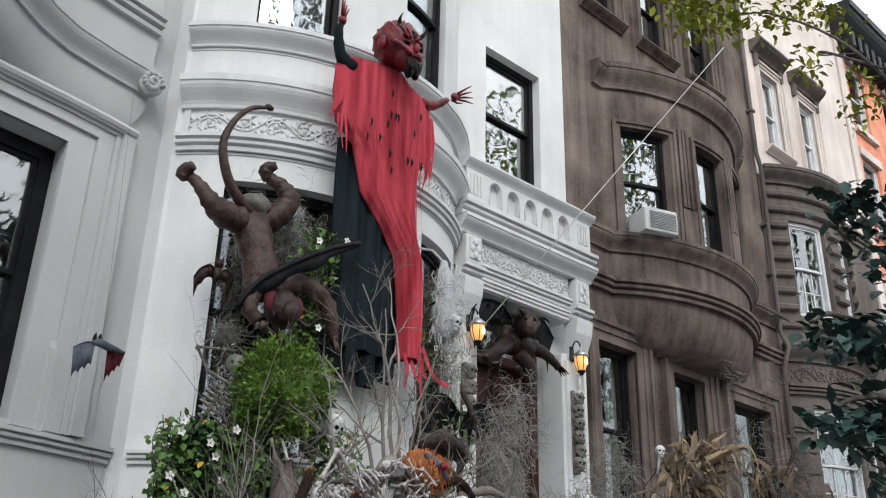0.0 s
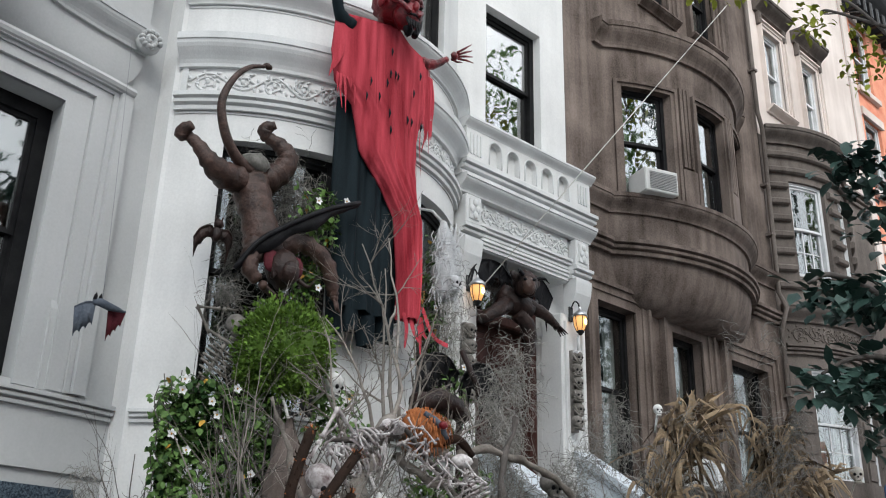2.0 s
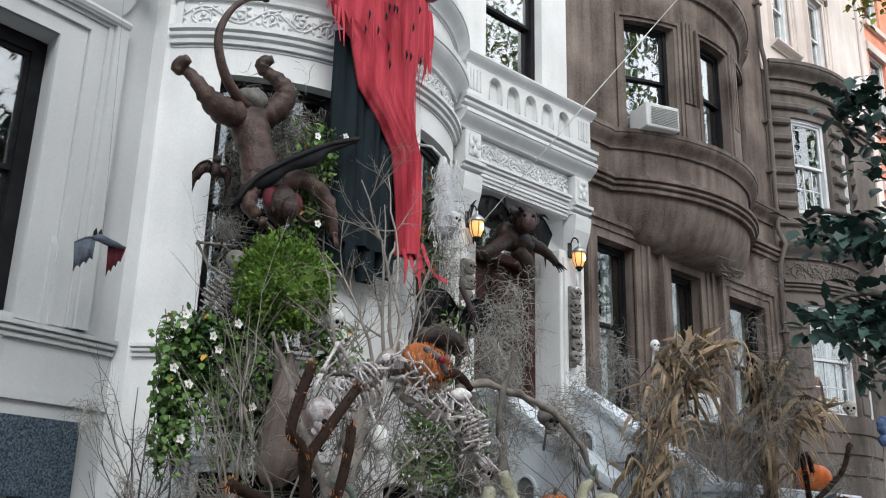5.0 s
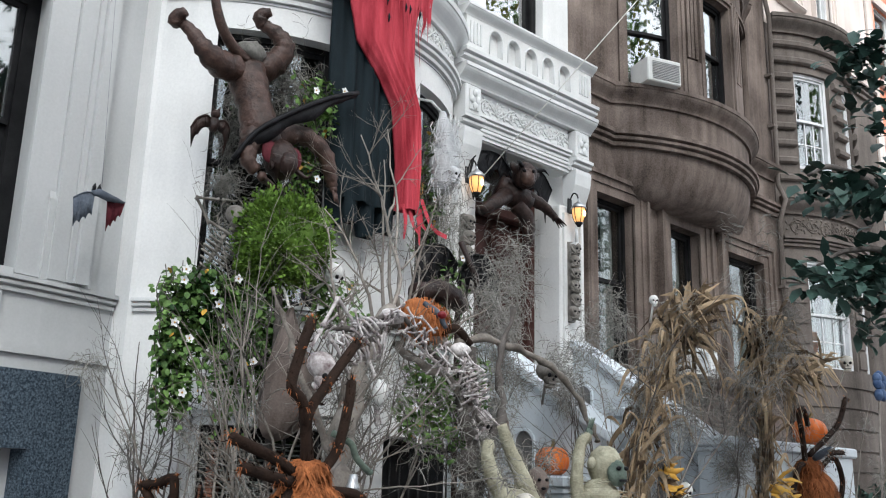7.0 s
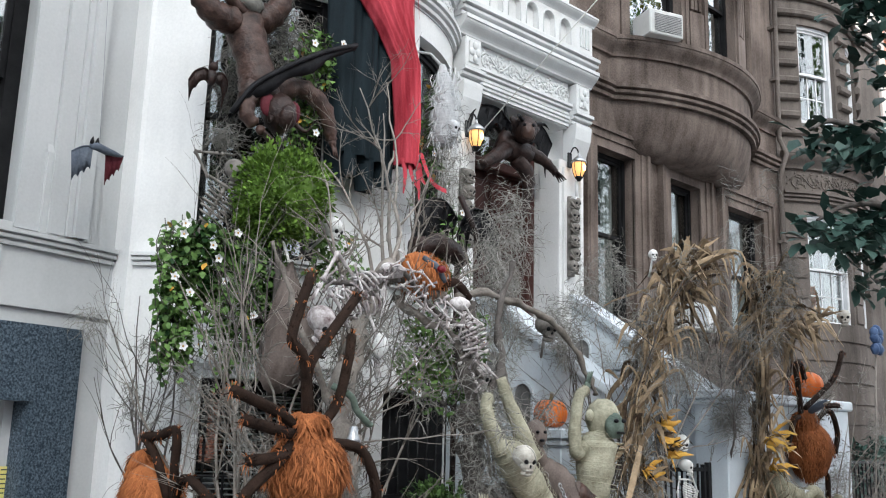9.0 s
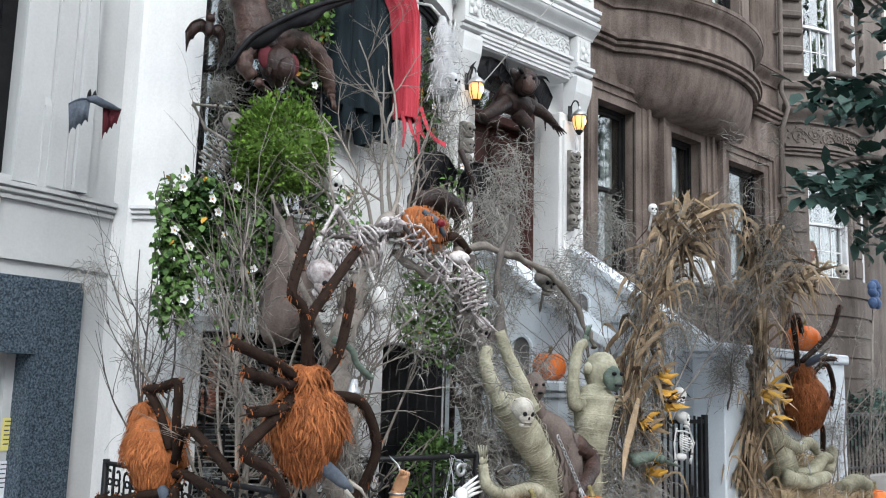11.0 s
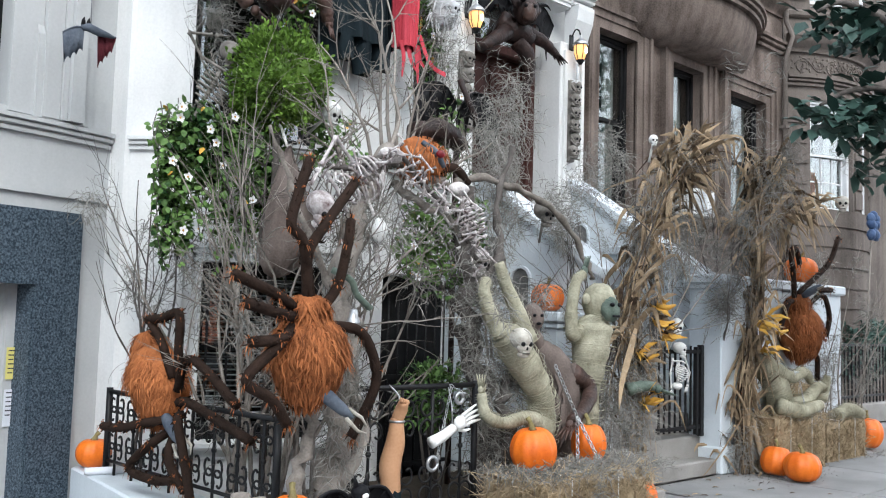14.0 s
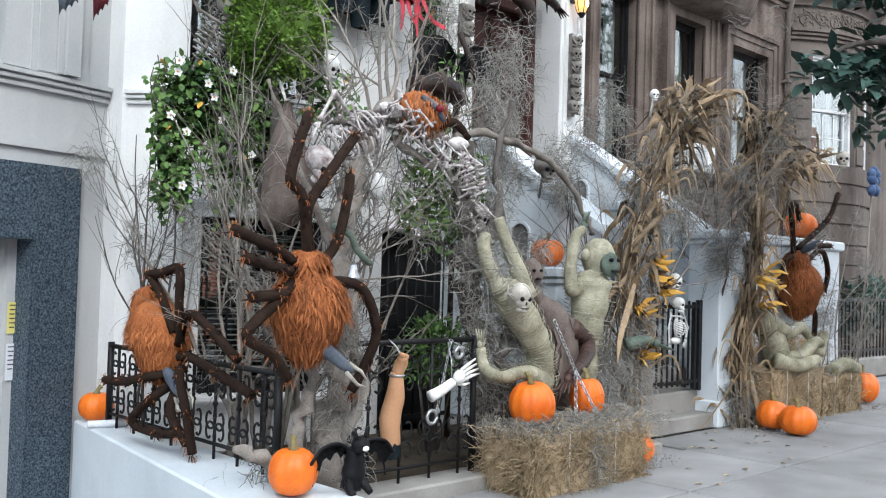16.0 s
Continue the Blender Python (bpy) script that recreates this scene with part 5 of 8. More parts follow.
def door_demon():
    m = Mesh()
    limb(m, [(7.60, 7.16, 4.96), (7.80, 7.06, 4.86), (7.98, 7.04, 4.80)], [0.14, 0.16, 0.13], 0, 12)
    limb(m, [(7.95, 7.02, 4.88), (8.14, 6.94, 4.80), (8.30, 6.9, 4.70)], [0.09, 0.07, 0.05], 0)
    hand(m, (8.28, 6.9, 4.72), (8.44, 6.86, 4.58), 0.05)
    limb(m, [(7.62, 7.05, 4.82), (7.36, 6.98, 4.66), (7.16, 7.0, 4.52)], [0.10, 0.08, 0.06], 0)
    limb(m, [(7.80, 7.04, 4.75), (7.92, 6.98, 4.58), (7.96, 7.0, 4.36), (7.92, 7.02, 4.20)], [0.10, 0.09, 0.07, 0.05], 0)
    hand(m, (7.92, 7.02, 4.24), (7.90, 6.98, 4.06), 0.045)
    c = Vector((7.74, 6.86, 5.05))
    m.blob(c, (0.14, 0.15, 0.16), 14, 10, 0.16, 5, None, 0)
    m.blob(c + Vector((-0.07, -0.11, -0.06)), (0.09, 0.08, 0.11), 12, 8, 0.2, 6, None, 3)
    for k in (-1, 1):
        m.blob(c + Vector((k * 0.17, 0.0, 0.05)), (0.10, 0.03, 0.06), 9, 6, 0.1, 3, Matrix.Rotation(k * -0.5, 3, "Y"), 0)
        m.blob(c + Vector((k * 0.045 - 0.10, -0.155 + k * -0.03, 0.0)), 0.022, 8, 5, 0, 1, None, 2)
        m.tube(spline([c + Vector((k * 0.09, -0.05, 0.07)), c + Vector((k * 0.22, -0.1, 0.10)), c + Vector((k * 0.27, -0.14, 0.04))]), [.03, .028, .025, .022, .018, .014, .01, .006, .003], 6, 2)
    winged(m, (7.82, 7.12, 5.16), 0.72, 0.34, 2, 1.0)
    m.tube([(7.8, 7.12, 5.1), (7.8, 7.22, 5.35), (7.8, 7.25, 5.48)], 0.02, 6, 2)
    solid("demon_figure", m, [DARKSKIN, BROWNSKIN, BLACKRUBBER, BROWNSKIN], "dark brown winged demon figure perched under the door lintel", "decoration")


door_demon()


def bat(name, c, sx, h, body, wing_l, label, y, hang=None):
    m = Mesh()
    c = Vector(c)
    for s, sl in ((-1, 1), (1, 2)):
        top = spline([c + Vector((s * 0.02, 0, 0.02)), c + Vector((s * sx * .45, -0.03, h * .30)), c + Vector((s * sx * .85, 0.0, h * .05)), c + Vector((s * sx, 0.05, -h * .45))], 4)
        n = len(top)
        vs, fs = [], []
        for i, p in enumerate(top):
            t = i / (n - 1)
            low = p + Vector((-s * sx * 0.16, 0.02, -h * (0.42 + 0.62 * t * (1 - 0.45 * abs(math.sin(t * 9.4))))))
            vs += [p, low, low + Vector((0, 0.005, 0)), p + Vector((0, 0.005, 0))]
        for i in range(n - 1):
            for k in range(4):
                fs.append((i * 4 + k, i * 4 + (k + 1) % 4, i * 4 + 4 + (k + 1) % 4, i * 4 + 4 + k))
        m.add(vs, fs, True, sl)
        m.tube(top, 0.008, 5, 0)
        for r in (5, 8, 11):
            m.tube([vs[r * 4], vs[r * 4 + 1]], 0.005, 5, 0)
    m.blob(c, (0.045, 0.05, 0.07), 10, 8, 0.1, 4)
    m.blob(c + Vector((0, -0.02, 0.08)), 0.04, 10, 7, 0.1, 4)
    for s in (-1, 1):
        m.tube([c + Vector((s * 0.02, -0.02, 0.10)), c + Vector((s * 0.035, -0.02, 0.15))], [0.016, 0.003], 5)
    if hang:
        m.tube([c + Vector((0, 0, 0.1)), hang], 0.0012, 4)
    solid(name, m, [body, wing_l[0], wing_l[1]], label, "bat")




def folded_bat(label):
    """A toy bat with two hanging, scalloped wings and a slim body between them."""
    m = Mesh()
    y = 7.02
    for slot, (a, b, tip, end), bow in ((1, ((2.80, 3.68), (2.635, 3.61), (2.655, 3.38), (2.79, 3.50)), -0.03), (2, ((3.055, 3.665), (2.905, 3.645), (2.94, 3.41), (3.045, 3.55)), 0.03)):
        n = 12
        top = [Vector((a[0] + (b[0] - a[0]) * i / n, y + bow * math.sin(3.14 * i / n), a[1] + (b[1] - a[1]) * i / n + 0.022 * math.sin(3.14 * i / n))) for i in range(n + 1)]
        low = [Vector((end[0] + (tip[0] - end[0]) * i / n, y + 0.02 + bow, end[1] + (tip[1] - end[1]) * i / n + 0.032 * abs(math.sin(3.14 * 3 * i / n)))) for i in range(n + 1)]
        vs, fs = [], []
        for p, q in zip(top, low):
            vs += [p, q, q + Vector((0, 0.005, 0)), p + Vector((0, 0.005, 0))]
        for i in range(n):
            for k in range(4):
                fs.append((i * 4 + k, i * 4 + (k + 1) % 4, i * 4 + 4 + (k + 1) % 4, i * 4 + 4 + k))
        m.add(vs, fs, True, slot)
        m.tube(top, 0.006, 5, 0)
        for i in (0, 4, 8, 12):
            m.tube([top[8], low[i]], 0.003, 4, slot)
    m.tube([(2.77, y, 3.685), (2.82, y - 0.02, 3.69), (2.90, y - 0.02, 3.67), (2.98, y - 0.01, 3.665), (3.04, y, 3.66)], [0.022, 0.034, 0.032, 0.022, 0.008], 9, 0)
    for x in (2.785, 2.825):
        m.tube([(x, y - 0.01, 3.70), (x, y - 0.01, 3.735), (x + 0.004, y - 0.01, 3.765)], [0.018, 0.015, 0.003], 6, 3)
    m.tube([(2.85, y, 3.71), (2.9, 7.44, 6.35)], 0.0012, 4)
    solid("bat_decoration", m, [BLUEGREY, BLUEGREY, MAROON, BLACKRUBBER], label, "bat")


folded_bat("blue grey and maroon toy bat hanging on a thread")
bat("bat_decoration", (3.45, 6.42, 4.30), 0.17, 0.15, DARKSKIN, (DARKSKIN, DARKSKIN), "small dark brown toy bat beside the window", 6.4, (3.78, 6.95, 4.9))


# ---- skeletons and skulls ----
def skeleton(name, c, mat, label, lean=0.0, face=(0.3, -1, 0), scale=1.0, arms=(), spine=0.45, hold=None):
    """A rib cage, spine and skull with two arms."""
    m = Mesh()
    c = Vector(c)
    d = Vector((math.sin(lean), 0, math.cos(lean)))
    sd = Vector((math.cos(lean), 0, -math.sin(lean)))
    line = [c + d * spine * scale * k / 8 for k in range(9)]
    m.tube(line, 0.018 * scale, 6)
    for k in range(7):
        p = c + d * spine * scale * (0.35 + 0.09 * k)
        w = scale * (0.13 - 0.006 * (3.5 - k) ** 2 * 0.9)
        ring = [p + sd * w * math.sin(a) + Vector((0, -1, 0)) * w * 0.75 * (1 - math.cos(a)) * 0.6 - d * 0.02 * (1 - math.cos(a)) for a in [k2 * 0.5 - 3.0 for k2 in range(13)]]
        m.tube(ring, 0.009 * scale, 5)
    top = c + d * spine * scale
    m.tube([top - sd * 0.17 * scale, top + Vector((0, -0.03, 0.01)), top + sd * 0.17 * scale], 0.012 * scale, 6)
    skull(m, top + d * 0.16 * scale, 0.22 * scale, face)
    m.blob(c, (0.10 * scale, 0.06 * scale, 0.05 * scale), 10, 6, 0.2, 4)
    for arm in arms:
        for a, b in zip(arm, arm[1:]):
            a, b = Vector(a), Vector(b)
            m.tube([a, a + (b - a) * .1, a + (b - a) * .5, a + (b - a) * .9, b], [0.02 * scale, 0.012 * scale, 0.010 * scale, 0.012 * scale, 0.021 * scale], 6)
        hand(m, arm[-1], Vector(arm[-1]) + (Vector(arm[-1]) - Vector(arm[-2])).normalized() * 0.15 * scale, 0.018 * scale)
    if hold:
        m.tube([hold[0], hold[1]], 0.008, 5, 1)
    solid(name, m, [mat, BLACKRUBBER], label, "skeleton")


skeleton("skeleton_figure", (3.38, 6.34, 2.95), GREYBONE, "grey aged skeleton figure leaning out of the window", 0.46, (0.15, -1, -0.45), 1.0,
         [[(3.44, 6.32, 3.44), (3.29, 6.28, 3.61), (3.47, 6.26, 3.63)], [(3.38, 6.34, 2.95), (3.30, 6.3, 2.78)]], 0.49, ((3.40, 6.4, 2.97), (3.5, 7.05, 2.92)))
skeleton("skeleton_figure", (4.20, 4.96, 2.66), GORE, "red and white bony skeleton figure draped over the branches", -2.2, (0.2, -1, -0.6), 1.15,
         [[(3.86, 4.92, 2.52), (3.66, 4.9, 2.70), (3.55, 4.9, 2.5)], [(3.9, 4.9, 2.4), (3.98, 4.86, 2.2), (4.0, 4.86, 2.05)]], 0.5)
skeleton("skeleton_figure", (4.86, 4.95, 2.50), GORE, "red and white bony torso hanging from the branches", 2.75, (0.5, -1, -0.4), 1.0,
         [[(4.8, 4.95, 2.2), (4.6, 4.93, 2.38), (4.36, 4.93, 2.5)], [(5.02, 4.92, 2.15), (4.95, 4.9, 1.98), (5.06, 4.9, 1.86)]], 0.42)
skeleton("skeleton_figure", (8.20, 5.14, 0.92), WHITEBONE, "small white plastic skeleton hung on the iron gate", 0.1, (0.2, -1, 0), 0.75,
         [[(8.1, 5.13, 1.2), (8.04, 5.12, 1.05), (8.06, 5.12, 0.9)], [(8.32, 5.13, 1.2), (8.4, 5.12, 1.05), (8.36, 5.12, 0.95)]], 0.32, ((8.22, 5.17, 1.24), (8.22, 5.21, 1.25)))


def loose_skull(c, s, face, label, mat=WHITEBONE, hold=None):
    m = Mesh()
    skull(m, c, s, face)
    if hold:
        m.tube([c, hold], 0.012, 6)
    solid("skull", m, [mat, BLACKRUBBER], label, "skull")


loose_skull((4.30, 5.86, 3.10), 0.22, (0.3, -1, -0.3), "white skull beside the round bush", WHITEBONE, (4.25, 6.1, 2.95))
loose_skull((7.58, 5.04, 3.30), 0.125, (-0.7, -1, 0), "small white skull among the dry stalks", WHITEBONE, (7.6, 5.1, 3.1))
loose_skull((11.9, 5.05, 3.14), 0.24, (-1, -0.6, 0.1), "yellowed skull on a dry branch", BONE, (11.88, 5.2, 2.8))
loose_skull((6.06, 5.12, 2.44), 0.24, (-0.2, -1, -0.2), "weathered skull in the dry branches", GREYBONE, (6.1, 5.2, 2.2))
loose_skull((8.14, 5.12, 1.50), 0.20, (-0.8, -0.8, -0.1), "white skull hanging over the gate", WHITEBONE, (8.16, 5.22, 1.27))

# white cloth hand that grips a branch, and the pale glove-like paw
m = Mesh()
m.blob((3.99, 4.82, 2.10), (0.062, 0.055, 0.080), 16, 12, 0.35, 9)
solid("skull", m, WHITEBONE, "broken white plastic skull gripped in the branches", "skull")


# ---- mummies ----
def bandage(m, pts, radii, slot=0):
    """A bandaged limb: a smooth tube with slanting raised wraps."""
    line = spline(pts, 6)
    n = len(line)
    r = []
    for i in range(n):
        f = i / (n - 1) * (len(radii) - 1)
        a = min(int(f), len(radii) - 2)
        r.append((radii[a] + (radii[a + 1] - radii[a]) * (f - a)) * (0.93 + 0.045 * math.sin(i * 1.35 + radii[0] * 80)))
    m.tube(line, r, 12, slot)
    turn = 0.0
    coil, cr = [], []
    for i in range(n - 1):
        d = (line[i + 1] - line[i])
        s = d.normalized().orthogonal()
        u = d.normalized().cross(s)
        for k in range(16):
            turn += 0.46 + 0.10 * math.sin(i * 0.9)
            p = line[i] + d * (k / 16 + 0.12 * math.sin(turn))
            rad = r[i] + (r[i + 1] - r[i]) * k / 16
            coil.append(p + (s * math.cos(turn) + u * math.sin(turn)) * rad * (0.955 + 0.02 * math.sin(turn * 0.37) * math.sin(turn * 0.083)))
            cr.append(max(0.0012, 0.0024 + 0.0016 * math.sin(i * 1.7 + k * 0.2)) * min(1.0, r[i] / 0.07))
    m.tube(coil, cr, 5, slot, 0.6)


def mummies():
    m = Mesh()
    bandage(m, [(5.57, 4.72, 0.50), (5.57, 4.70, 0.70), (5.55, 4.68, 0.90), (5.50, 4.66, 1.00)], [0.115, 0.125, 0.115, 0.10])
    bandage(m, [(5.54, 4.66, 0.92), (5.42, 4.65, 1.08), (5.26, 4.66, 1.26), (5.14, 4.67, 1.40), (5.06, 4.68, 1.48)], [0.09, 0.125, 0.142, 0.13, 0.06])
    bandage(m, [(5.06, 4.66, 1.42), (4.96, 4.68, 1.56), (4.91, 4.70, 1.72), (4.95, 4.72, 1.82)], [0.075, 0.062, 0.05, 0.042])
    bandage(m, [(5.36, 4.66, 1.36), (5.26, 4.68, 1.58), (5.16, 4.70, 1.76), (5.08, 4.72, 1.95)], [0.085, 0.065, 0.052, 0.042])
    bandage(m, [(5.55, 4.62, 0.70), (5.30, 4.60, 0.80), (5.02, 4.58, 0.78), (4.83, 4.58, 0.85), (4.80, 4.60, 1.00)], [0.09, 0.06, 0.048, 0.045, 0.036])
    hand(m, (4.80, 4.60, 0.98), (4.79, 4.60, 1.14), 0.03, 0)
    skull(m, (5.06, 4.47, 1.36), 0.22, (-0.25, -1, -0.15), 1, 2)
    solid("mummy_figure", m, [MUMMY, BONE, BLACKRUBBER], "cream bandaged mummy figure with a skull face leaning on a trunk", "decoration")
    m = Mesh()
    bandage(m, [(6.35, 4.86, 0.48), (6.35, 4.86, 0.9), (6.34, 4.86, 1.05)], [0.11, 0.12, 0.14])
    bandage(m, [(6.34, 4.86, 1.02), (6.37, 4.84, 1.25), (6.39, 4.84, 1.48), (6.39, 4.86, 1.58)], [0.14, 0.165, 0.185, 0.10])
    bandage(m, [(6.23, 4.86, 1.46), (6.13, 4.84, 1.42), (6.13, 4.86, 1.60), (6.21, 4.88, 1.86), (6.31, 4.88, 1.94)], [0.07, 0.062, 0.056, 0.05, 0.04])
    m.blob((6.43, 4.80, 1.70), (0.14, 0.15, 0.165), 16, 11, 0.08, 5)
    m.blob((6.42, 4.67, 1.64), (0.10, 0.07, 0.11), 12, 8, 0.12, 6, None, 1)
    for k in (-1, 1):
        m.blob((6.41 + k * 0.05, 4.61, 1.68), (0.028, 0.02, 0.018), 8, 5, 0, 1, None, 2)
    m.tube([(6.41 + 0.015 * k, 4.605, 1.585) for k in range(-3, 4)], 0.010, 5, 2)
    m.blob((6.25, 4.80, 1.72), (0.03, 0.04, 0.05), 8, 6, 0.1, 3)
    hand(m, (6.31, 4.88, 1.92), (6.35, 4.86, 2.1), 0.035, 1)
    solid("mummy_figure", m, [MUMMY, GREENRUB, BLACKRUBBER], "cream bandaged mummy figure with a grey green face, chained up", "decoration")
    m = Mesh()
    bandage(m, [(9.77, 4.82, 0.68), (9.68, 4.84, 0.92), (9.46, 4.86, 1.12), (9.36, 4.86, 1.26)], [0.14, 0.16, 0.14, 0.09])
    bandage(m, [(9.72, 4.78, 0.70), (10.03, 4.70, 0.72), (10.31, 4.66, 0.88), (10.44, 4.64, 0.86)], [0.10, 0.08, 0.065, 0.05])
    bandage(m, [(9.53, 4.72, 0.70), (9.82, 4.62, 0.64), (10.20, 4.58, 0.70)], [0.09, 0.08, 0.06])
    bandage(m, [(9.55, 4.76, 1.08), (9.78, 4.70, 1.0), (9.97, 4.66, 1.06), (10.10, 4.64, 0.95)], [0.08, 0.07, 0.06, 0.045])
    bandage(m, [(10.58, 4.74, 0.72), (10.64, 4.72, 0.90), (10.66, 4.7, 1.0)], [0.07, 0.06, 0.04])
    bandage(m, [(11.05, 4.8, 0.50), (11.34, 4.75, 0.58), (11.62, 4.72, 0.52)], [0.09, 0.09, 0.07])
    solid("mummy_figure", m, [MUMMY, WHITEBONE], "greenish bandaged mummy figure lying on the straw bales", "decoration")
    m = Mesh()
    limb(m, [(6.16, 4.95, 0.44), (6.12, 4.92, 0.75), (6.04, 4.90, 1.02), (5.94, 4.90, 1.20), (5.80, 4.92, 1.32)], [0.15, 0.16, 0.15, 0.13, 0.07], 1, 12, 5, 0.06)
    limb(m, [(5.86, 4.94, 1.26), (5.74, 4.92, 1.42), (5.68, 4.90, 1.52)], [0.06, 0.05, 0.05], 3, 9)
    m.blob((5.66, 4.88, 1.55), (0.085, 0.095, 0.115), 14, 10, 0.15, 5, None, 3)
    for k in (-1, 1):
        m.blob((5.635 + k * 0.032, 4.795 - k * 0.010, 1.57), (0.018, 0.013, 0.013), 8, 5, 0, 1, None, 2)
    m.blob((5.638, 4.79, 1.505), (0.028, 0.018, 0.012), 8, 5, 0, 1, None, 2)
    limb(m, [(6.08, 4.82, 1.12), (6.26, 4.76, 0.98), (6.02, 4.62, 0.84), (5.72, 4.52, 0.76)], [0.085, 0.07, 0.055, 0.042], 0)
    hand(m, (5.74, 4.52, 0.77), (5.56, 4.47, 0.64), 0.042, 0)
    rag = random.Random(17)
    for k in range(60):
        p = Vector((6.05 + rag.gauss(0, .10), 4.80 + rag.uniform(-.03, .03), rag.uniform(0.75, 1.2)))
        m.ribbon([p, p + Vector((rag.uniform(-.05, .05), -.02, -.12)), p + Vector((rag.uniform(-.08, .08), .0, -.26))], [0.03, 0.035, 0.006], (rag.uniform(-.5, .5), -1, 0), 3)
    solid("ghoul_figure", m, [BROWNSKIN, SACK, BLACKRUBBER, SACK], "ragged brown ghoul figure crouching behind the pumpkins", "decoration")


mummies()


# ---- furry spiders ----
def spider(base, body, axis, r, legs, label, seed, head):
    rng = random.Random(seed)
    t = thing("toy_spider", base, label, "spider")
    c, ax = Vector(body), Vector(axis).normalized()
    q = Vector((0, 0, 1)).rotation_difference(ax).to_matrix()
    m = Mesh().blob(c, r, 18, 12, 0.08, 4, q)
    m.blob(c + ax * r[2] * 1.05, (r[0] * .55, r[1] * .55, r[2] * .35), 14, 9, 0.1, 4, q)
    part("body", m, FUR, t)
    m = Mesh()
    down = Vector((0, 0, -1))
    for i in range(4200):
        d = rv(rng).normalized()
        k = 1.0 if i % 5 else 0.0
        p = c + q @ Vector((d.x * r[0], d.y * r[1], d.z * r[2])) * 0.97
        if not k:
            p = c + ax * r[2] * 1.05 + q @ Vector((d.x * r[0] * .55, d.y * r[1] * .55, d.z * r[2] * .35))
        nrm = (q @ Vector((d.x / r[0], d.y / r[1], d.z / r[2]))).normalized()
        L = rng.uniform(0.05, 0.125)
        e = (nrm * 0.28 + down * 1.0 + rv(rng, 0.34) - Vector((nrm.x, nrm.y, 0)) * (1.3 if (p - c).z < -0.03 else 0.3)).normalized()
        side = nrm.cross(e) * (0.022 * math.sin(p.x * 40 + p.z * 23) + rng.uniform(-0.01, 0.01))
        m.ribbon([p, p + nrm * 0.022 + e * L * .35 + side, p + nrm * 0.030 + e * L * .75 + side * 0.5, p + nrm * 0.024 + e * L], [0.006, 0.0095, 0.007, 0.0015], nrm)
    part("fur", m, FUR, t, "shaggy orange brown fur", "stuff")
    m = Mesh()
    hc, hd = Vector(head[0]), Vector(head[1]).normalized()
    m.tube([hc - hd * .08, hc, hc + hd * 0.12, hc + hd * 0.2], [0.032, 0.044, 0.036, 0.014], 10, 0)
    for s in (-1, 1):
        o = hd.orthogonal() * 0.03 * s
        m.tube([hc + hd * 0.16 + o, hc + hd * 0.26 + o * 1.5, hc + hd * 0.32 + o * 0.6], [0.014, 0.010, 0.003], 6, 1)
    part("head", m, [BLUEGREY, BONE], t, "grey head with pale fangs")
    for L in legs:
        m = Mesh()
        pts = [Vector(p) for p in L]
        n = len(pts)
        m.tube(spline(pts, 5), 0.032, 7)
        for a, b in zip(pts, pts[1:]):
            for i in range(26):
                p = a + (b - a) * rng.random()
                d = rv(rng).normalized()
                m.ribbon([p + d * 0.025, p + d * 0.045 + (b - a).normalized() * 0.012, p + d * 0.052 + (b - a).normalized() * 0.04], [0.012, 0.010, 0.002], d)
        for j in range(1, n):
            for i in range(16):
                d = rv(rng).normalized()
                m.ribbon([pts[j] + d * 0.028, pts[j] + d * 0.05, pts[j] + d * 0.065 + Vector((0, 0, -0.02))], [0.010, 0.007, 0.002], d, 1)
        part("leg", m, [LEGFUR, FUR], t)


spider((3.20, 4.5, 0.9), (3.19, 4.46, 1.29), (-0.10, 0, 1), (0.235, 0.21, 0.25),
       [[(3.16, 4.44, 1.58), (3.06, 4.36, 1.92), (2.97, 4.36, 2.02), (3.04, 4.4, 2.22), (3.15, 4.46, 2.43)], [(3.18, 4.44, 1.60), (3.12, 4.40, 1.86), (3.26, 4.42, 2.06), (3.53, 4.5, 2.35)],
        [(3.26, 4.44, 1.55), (3.36, 4.42, 1.70), (3.44, 4.44, 1.96), (3.50, 4.5, 2.1)], [(3.26, 4.42, 1.46), (3.50, 4.36, 1.42), (3.63, 4.36, 1.18), (3.60, 4.4, 0.98), (3.51, 4.44, 0.79)],
        [(3.08, 4.44, 1.54), (2.90, 4.36, 1.62), (2.58, 4.3, 1.72)], [(3.08, 4.42, 1.50), (2.90, 4.34, 1.52), (2.66, 4.3, 1.57)],
        [(3.06, 4.42, 1.46), (2.90, 4.34, 1.34), (2.68, 4.3, 1.16), (2.86, 4.32, 1.05), (3.02, 4.4, 0.90)], [(3.05, 4.42, 1.42), (2.92, 4.34, 1.38), (2.70, 4.3, 1.36)]],
       "large toy spider with shaggy orange fur and brown legs", 5, ((3.25, 4.34, 1.05), (0.6, -0.2, -0.5)))
